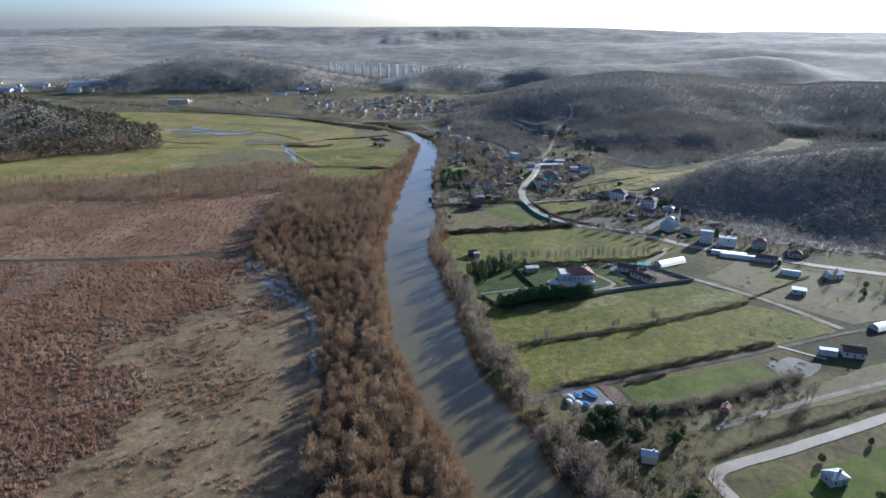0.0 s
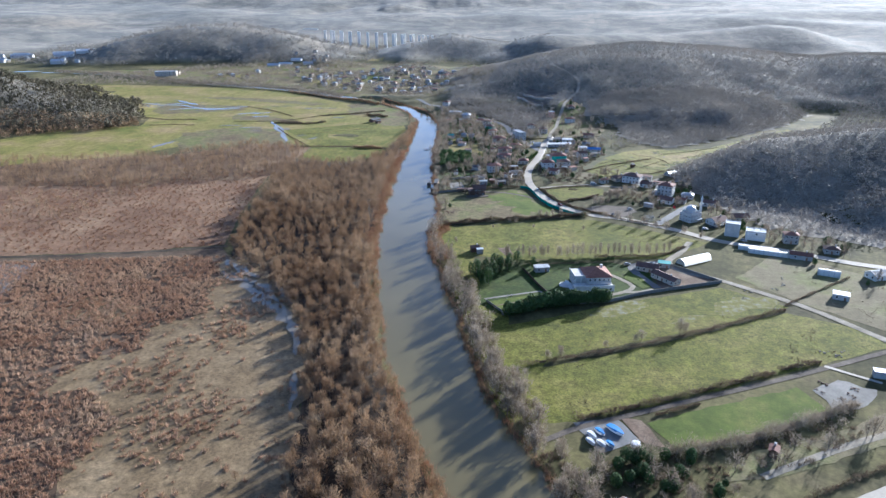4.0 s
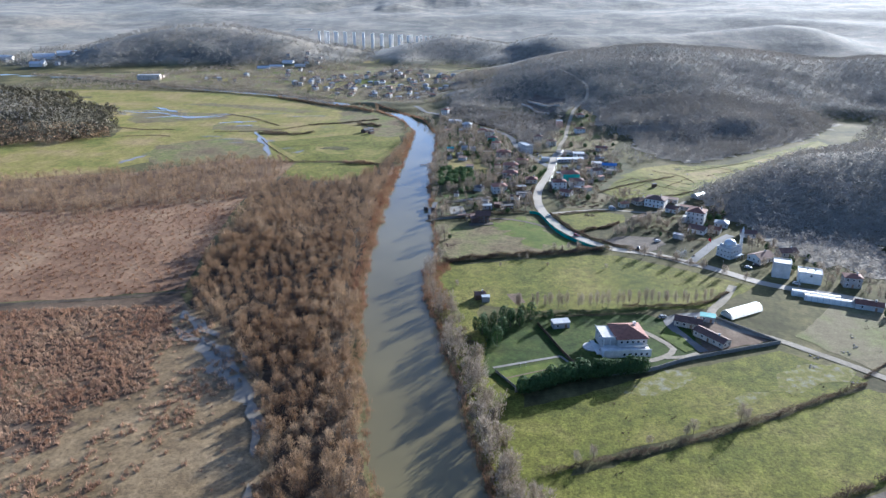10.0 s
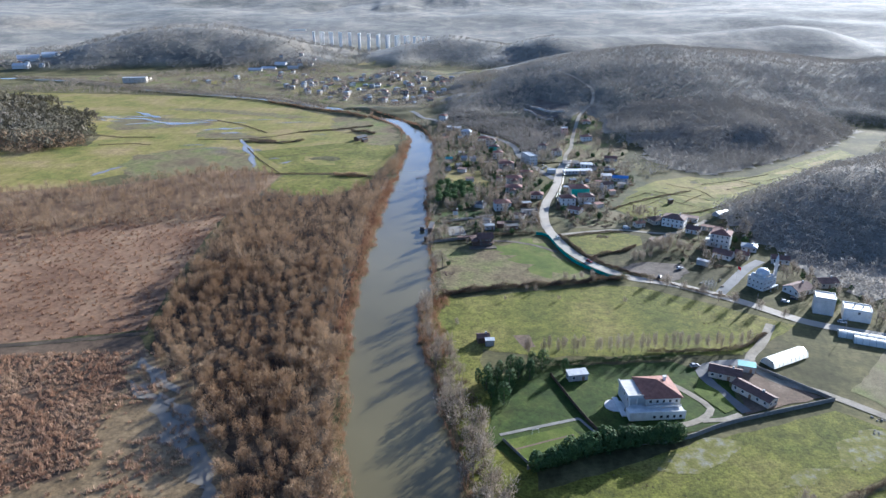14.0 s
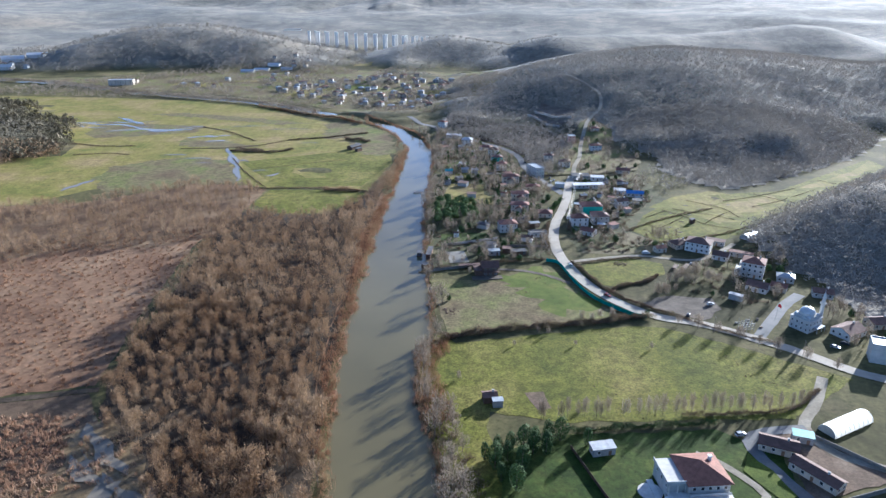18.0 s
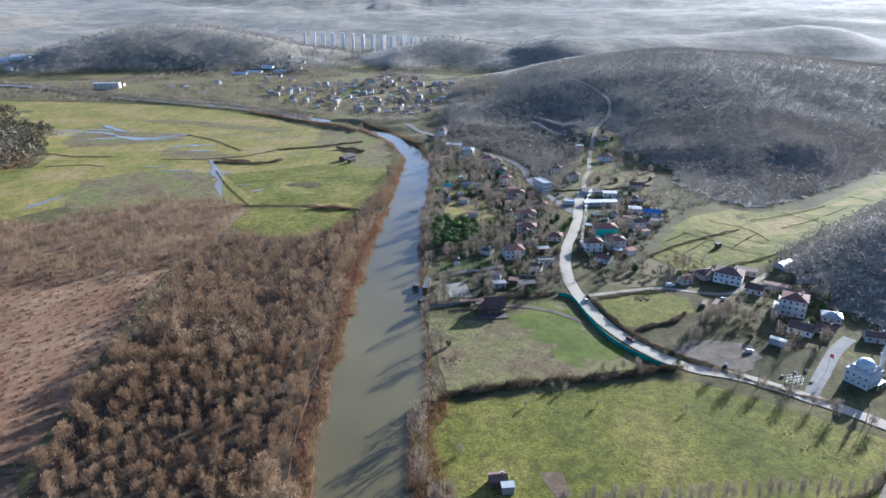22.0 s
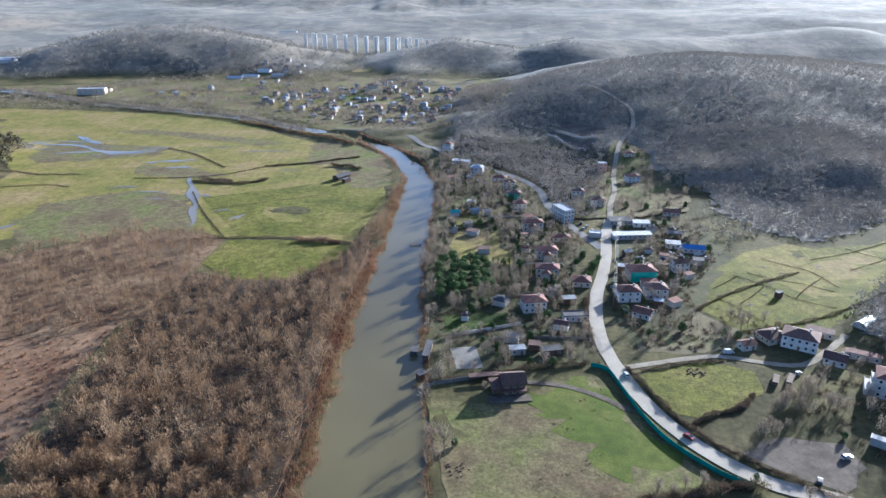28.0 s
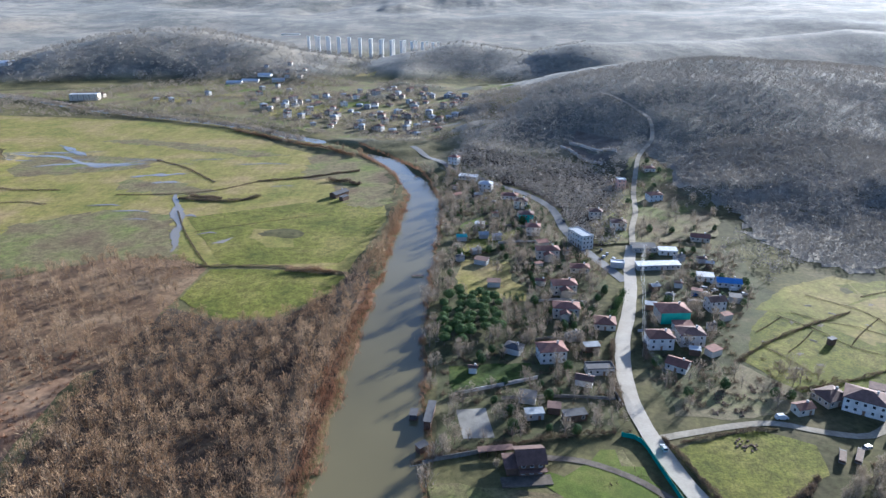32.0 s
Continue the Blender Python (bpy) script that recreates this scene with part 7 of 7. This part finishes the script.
for k, pts in enumerate(([(0.5, 400), (12, 405), (23, 409.5)], [(26, 424), (34, 425), (42, 423)], [(24, 438), (30, 441), (34, 452)], [(28, 470), (36, 474), (46, 473)], [(4, 500), (16, 503), (28, 508)], [(44, 396), (45, 412), (49, 430)], [(28, 484), (40, 486), (54, 492)], [(56, 418), (59, 432), (64, 446)])):
    hedge("hedge", pts, 2.2, 2.4, 75, M["evergreen"] if k % 2 == 0 else M["scrub"], "dark green garden hedge" if k % 2 == 0 else "tangled brown garden hedge", 50 + k, 0.25, 0.3)

# reeds on the banks, tufts in the marsh
REEDS = [tuft(100 + i, 2.4, 0.8, 22, 0.14, 0.25) for i in range(4)]


def reed_keep(x, y, r):
    g = river_gap(x, y)
    cx = np.interp(y, RIV[:, 1], RIV[:, 0])
    w = 1.6 + 1.4 * np.sin(y * 0.05) + np.where((y > 283) & (y < 480), 3.4 * np.sin((y - 283) / 197 * math.pi) ** 0.4, 0)
    return ((x < cx) & (g > -0.5) & (g < w)) | ((x > cx) & (g > -0.5) & (g < 0.9)) | ((x > cx) & (g < 7) & (g > -0.5) & (y > 280) & (y < 322))


shore = [q for q in RIV if 284 < q[1] < 478]
strip = [(q[0] - q[2] + 0.6, q[1]) for q in shore] + [(q[0] - q[2] - 5.2, q[1]) for q in reversed(shore)]
patch("reed_bank", strip, M["redreed"], 0.12, "rust-brown reed bank at the water's edge", "marsh", 0.8, 8.0)
reeds = spots_in([(-60, 100), (60, 100), (30, 330), (0, 620), (-60, 690), (-45, 560), (-45, 330)], 1.15, 61, reed_keep)
stuff("reed_fringe", [placed(REEDS, reeds, rt.uniform(0.7, 1.2, len(reeds)), 7)], [M["reed"]], "rust-brown reeds along the river banks", "reeds")
TUFT = [tuft(110 + i, 1.9, 0.62, 20, 0.30, 0.55) for i in range(5)]


def marsh_keep(x, y, r):
    n = rolling(x * 9, y * 9) + 0.7 * rolling(x * 23 + 50, y * 23)
    wet = inside(FLOOD, x, y)
    return (r.uniform(size=len(x)) < np.where(wet, np.clip(0.10 + 0.38 * n, 0.03, 0.7), np.clip(1.05 + 0.5 * n, 0.6, 0.95))) & (x > -190)


tf = spots_in([(-190, 112), (-28, 112), (-34, 152), (-38, 190), (-49, 234), (-68, 264), (-84, 284), (-127, 282), (-190, 276)], 1.3, 62, marsh_keep)
stuff("marsh_tufts", [placed(TUFT, tf, rt.uniform(0.5, 1.25, len(tf)), 8)], [M["tuft"]], "clumps of dead brown reed in the marsh", "reeds")
tr = spots_in(RUST, 2.6, 63, lambda x, y, r: (x > -230) & (y > 289 + 0.05 * (x + 127)) & (r.uniform(size=len(x)) < 0.8))
stuff("reed_bed", [placed(TUFT, tr, rt.uniform(0.5, 1.0, len(tr)), 9)], [M["reed"]], "rust-brown reed bed", "reeds")
TUS = [tuft(120 + i, 0.4, 0.5, 9, 0.22, 0.8) for i in range(3)]
tu = spots_in([(25, 197), (75, 216), (131, 222), (113, 202), (53, 179), (33, 173)], 2.4, 64, lambda x, y, r: (rolling(x * 14, y * 14) > 0.3) & (r.uniform(size=len(x)) < 0.65))
tu2 = np.vstack([spots_in(q, 3.0, 82 + i, lambda x, y, r: (rolling(x * 11 + 9, y * 11) > 0.35) & (r.uniform(size=len(x)) < 0.5)) for i, q in enumerate(([(17, 223), (59, 240), (99, 253), (116, 237), (75, 219), (30, 203)], [(5, 317), (59, 328), (70, 327), (110, 299), (87, 283), (30, 282), (10, 287)],
                 [(-3, 366), (22, 362), (40, 376), (56, 339), (30, 332), (3, 327)], [(60, 150), (128, 172), (170, 186), (170, 200), (100, 170)], [(108, 262), (135, 288), (160, 262), (142, 216), (122, 240)]))])
tu = np.vstack([tu, tu2])
stuff("tussocks", [placed(TUS, tu, rt.uniform(0.9, 2.4, len(tu)), 10)], [M["scrub"]], "dark rushes dotted over the pastures", "grass tufts")

SHRUB = [tuft(130 + i, 1.6, 0.8, 34, 0.2, 0.75) for i in range(4)]
sb = spots_in([(-40, 100), (60, 100), (40, 290), (-40, 290)], 1.7, 65, east_band(0.3, 8.5, 0.75))
sg = spots_in(GARDEN, 3.0, 66, garden_keep(0.55))
sv = spots_in([(57, 392), (84, 395), (110, 408), (82, 424), (92, 445), (105, 460), (110, 500), (76, 520), (72, 480), (62, 440), (55, 408)], 2.6, 67, garden_keep(0.6))
sm = spots_in([(92, 350), (104, 340), (125, 358), (134, 390), (124, 400), (110, 380), (92, 378), (85, 365), (88, 352)], 3.2, 68, garden_keep(0.5))
ss = spots_in([(24, 135), (40, 120), (62, 124), (62, 148), (74, 152), (104, 168), (98, 174), (70, 164), (52, 160), (34, 156)], 2.2, 69, garden_keep(0.6))
se = spots_in([(60, 514), (112, 524), (122, 545), (112, 575), (120, 610), (112, 638), (92, 600), (64, 545)], 2.6, 70, garden_keep(0.7))
sa = np.vstack([sb, sg, sv, sm, ss, se])
stuff("shrubs", [placed(SHRUB, sa, rt.uniform(0.7, 1.5, len(sa)), 17)], [M["scrub"]], "brown tangled shrubs and brambles", "shrubs")
BRUSH = [tuft(140 + i, 2.3, 1.0, 18, 0.16, 0.6) for i in range(4)]
uw = spots_in(WOOD, 2.5, 121, lambda x, y, r: (river_gap(x, y) > 0.6) & (x < np.interp(y, RIV[:, 1], RIV[:, 0])) & (r.uniform(size=len(x)) < 0.75))
stuff("undergrowth", [placed(BRUSH, uw, rt.uniform(0.6, 1.3, len(uw)), 18)], [M["twig"]], "brown brush under the riverside wood", "undergrowth")
for x, y, z in spots_in([(34, 157), (52, 159), (60, 160), (50, 146), (36, 148)], 3.2, 81, garden_keep(0.75)):
    tree("evergreen_tree", EVER_MESH[rt.randint(3)], x, y, rt.uniform(0.6, 1.0), rt.uniform(0, 6.28), "dark evergreen shrub beside the boat yard", "boat yard evergreens")
for x, y in ((60, 121), (57, 118), (100, 128), (104, 131), (110, 134), (96, 125), (106, 145), (90, 138), (54, 122), (50, 120)):
    tree("evergreen_tree", EVER_MESH[rt.randint(3)], x * U, y * U, rt.uniform(0.5, 1.0), rt.uniform(0, 6.28), "dark evergreen shrub beside the lane", "lane evergreens")

# woods on the hills


OPEN_SLOPE = [(56, 512), (78, 510), (114, 520), (124, 545), (114, 575), (122, 610), (114, 642), (100, 632), (91, 600), (76, 578), (62, 545)]


def slope_keep(chance, low):
    def keep(x, y, r):
        side = np.ones(len(x), bool)
        for lx, ly in LINES_SIDE:
            side &= np.hypot(x - lx, y - ly) > 2.5
        return side & (hills(x, y) > low) & (r.uniform(size=len(x)) < chance) & ~inside(OPEN_SLOPE, x, y) & ~inside(TERRACES[0], x, y) & ~inside(TERRACES[1], x, y)
    return keep


hw = np.vstack([spots_in([(120, 240), (400, 240), (400, 520), (250, 540), (170, 470), (126, 410)], 3.9, 71, slope_keep(0.95, 0.5)),
                spots_in([(-10, 520), (330, 490), (540, 640), (560, 900), (20, 860)], 4.2, 72, slope_keep(0.95, 0.25)),
                spots_in([(-60, 1000), (160, 1000), (160, 1190), (-60, 1190)], 9, 75, slope_keep(0.9, 1.0))])
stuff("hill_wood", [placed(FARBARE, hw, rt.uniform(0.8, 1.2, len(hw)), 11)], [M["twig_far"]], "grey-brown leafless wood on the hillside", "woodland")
FOOT = [(112, 606), (122, 575), (134, 550), (128, 522), (137, 494), (150, 483), (176, 493), (230, 533), (262, 557), (310, 610), (240, 660), (150, 650)]
patch("foot_wood_floor", FOOT, M["hill_floor"], 0.2, "brown leaf litter at the foot of the hill", "woodland floor", 4.0, 6.0)
CORNER = [(54, 508), (70, 514), (76, 545), (84, 572), (90, 598), (72, 640), (40, 650), (10, 668), (0, 646), (25, 607), (42, 588), (52, 560)]
patch("foot_wood_floor", CORNER, M["wood_floor"], 0.25, "leaf litter above the village road, darkened for shade", "woodland floor", 2.0, 6.0)
fw = np.vstack([spots_in(CORNER, 2.9, 123, lambda x, y, r: (r.uniform(size=len(x)) < 0.9) & free(x, y)),
                spots_in(FOOT, 2.9, 88, lambda x, y, r: (r.uniform(size=len(x)) < 0.9) & free(x, y) & ~inside(OPEN_SLOPE, x, y)),
                spots_in([(112, 470), (124, 486), (136, 492), (128, 522), (112, 520), (106, 500)], 4.0, 122, lambda x, y, r: (r.uniform(size=len(x)) < 0.6) & free(x, y))])
HEM = [(126, 402), (130, 374), (138, 346), (143, 324), (154, 310), (174, 298), (205, 285), (215, 330), (185, 400), (152, 430), (134, 416)]
patch("foot_wood_floor", HEM, M["hill_floor"], 0.2, "brown leaf litter behind the mosque houses", "woodland floor", 4.0, 6.0)
fw = np.vstack([fw, spots_in(HEM, 3.2, 126, lambda x, y, r: (r.uniform(size=len(x)) < 0.9) & free(x, y))])
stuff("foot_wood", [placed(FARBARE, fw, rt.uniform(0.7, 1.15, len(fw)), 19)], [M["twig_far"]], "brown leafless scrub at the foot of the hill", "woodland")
mw = spots_in([(-640, 930), (-90, 930), (-90, 1260), (-640, 1260)], 10, 73, slope_keep(0.85, 1.5))
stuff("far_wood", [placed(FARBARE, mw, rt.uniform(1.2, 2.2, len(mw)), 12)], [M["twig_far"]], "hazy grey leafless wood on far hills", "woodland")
lw = spots_in([(-660, 480), (-225, 480), (-225, 770), (-660, 770)], 4.8, 74, slope_keep(0.97, 0.6))
stuff("evergreen_wood", [placed(FARBARE + FAREVER[:2], lw, rt.uniform(1.0, 1.5, len(lw)), 13)], [M["evergreen_far"]], "dark brown and evergreen scrub on a hill", "woodland")
lb = spots_in([(-350, 480), (-300, 524), (-264, 534), (-236, 556), (-252, 584), (-350, 570)], 4.0, 77, lambda x, y, r: r.uniform(size=len(x)) < 0.85)
tw = spots_in([(-60, 690), (40, 700), (60, 860), (-60, 1000), (-250, 1080), (-350, 960), (-420, 915), (-200, 810)], 5.6, 78, lambda x, y, r: (r.uniform(size=len(x)) < 0.75) & (rolling(x * 6, y * 6) > -0.5) & (river_gap(x, y) > 3) & free(x, y))
tb = spots_in([(-470, 815), (-320, 800), (-222, 782), (-146, 745), (-110, 697), (-100, 720), (-150, 775), (-300, 850), (-420, 890)], 6, 79, lambda x, y, r: (r.uniform(size=len(x)) < 0.7) & (river_gap(x, y) > 1))
stuff("foot_wood", [placed(FARBARE, lb, rt.uniform(0.9, 1.4, len(lb)), 16)], [M["twig"]], "brown leafless wood at the foot of a hill", "woodland")
rows = [(q[0] - (q[2] + o + 1.5) * 0.5, q[1] - (q[2] + o + 1.5) * 0.87) for q in spline(RIVER, 1.9) if 712 < q[1] < 925 for o in (0.6, 3.0)]
rows = np.array(rows) + rt.uniform(-0.9, 0.9, (len(rows), 2))
tr2 = np.c_[rows * U, height(rows[:, 0], rows[:, 1])]
xx = np.vstack([tw, tb, tr2])
stuff("valley_trees", [placed(FARBARE, xx, rt.uniform(0.8, 1.4, len(xx)), 14)], [M["twig_valley"]], "scattered leafless trees in the far valley", "woodland")

LO = np.array(LOOSE)
lo3 = np.c_[LO[:, 0], LO[:, 1], height(LO[:, 0] / U, LO[:, 1] / U)]
far_off = (LO[:, 1] > 345 * U) | (LO[:, 0] < -95 * U)
east = LO[:, 0] > np.interp(LO[:, 1] / U, RIV[:, 1], RIV[:, 0]) * U
for kit, sel, nm, cloth in ((BARE, ~far_off & ~east, 3, "twig"), (BARE_LIGHT, far_off & ~east, 4, "twig_tan"), (BARE_LIGHT, east, 5, "twig_grey")):
    stuff("bare_wood", [placed([b[0] for b in kit], lo3[sel], LO[sel, 2], nm), placed([b[1] for b in kit], lo3[sel], LO[sel, 2], nm)], [M["bark"], M[cloth]], "bare grey-brown trees among village gardens" if nm == 5 else "dense leafless grey-brown riverside wood", "woodland")
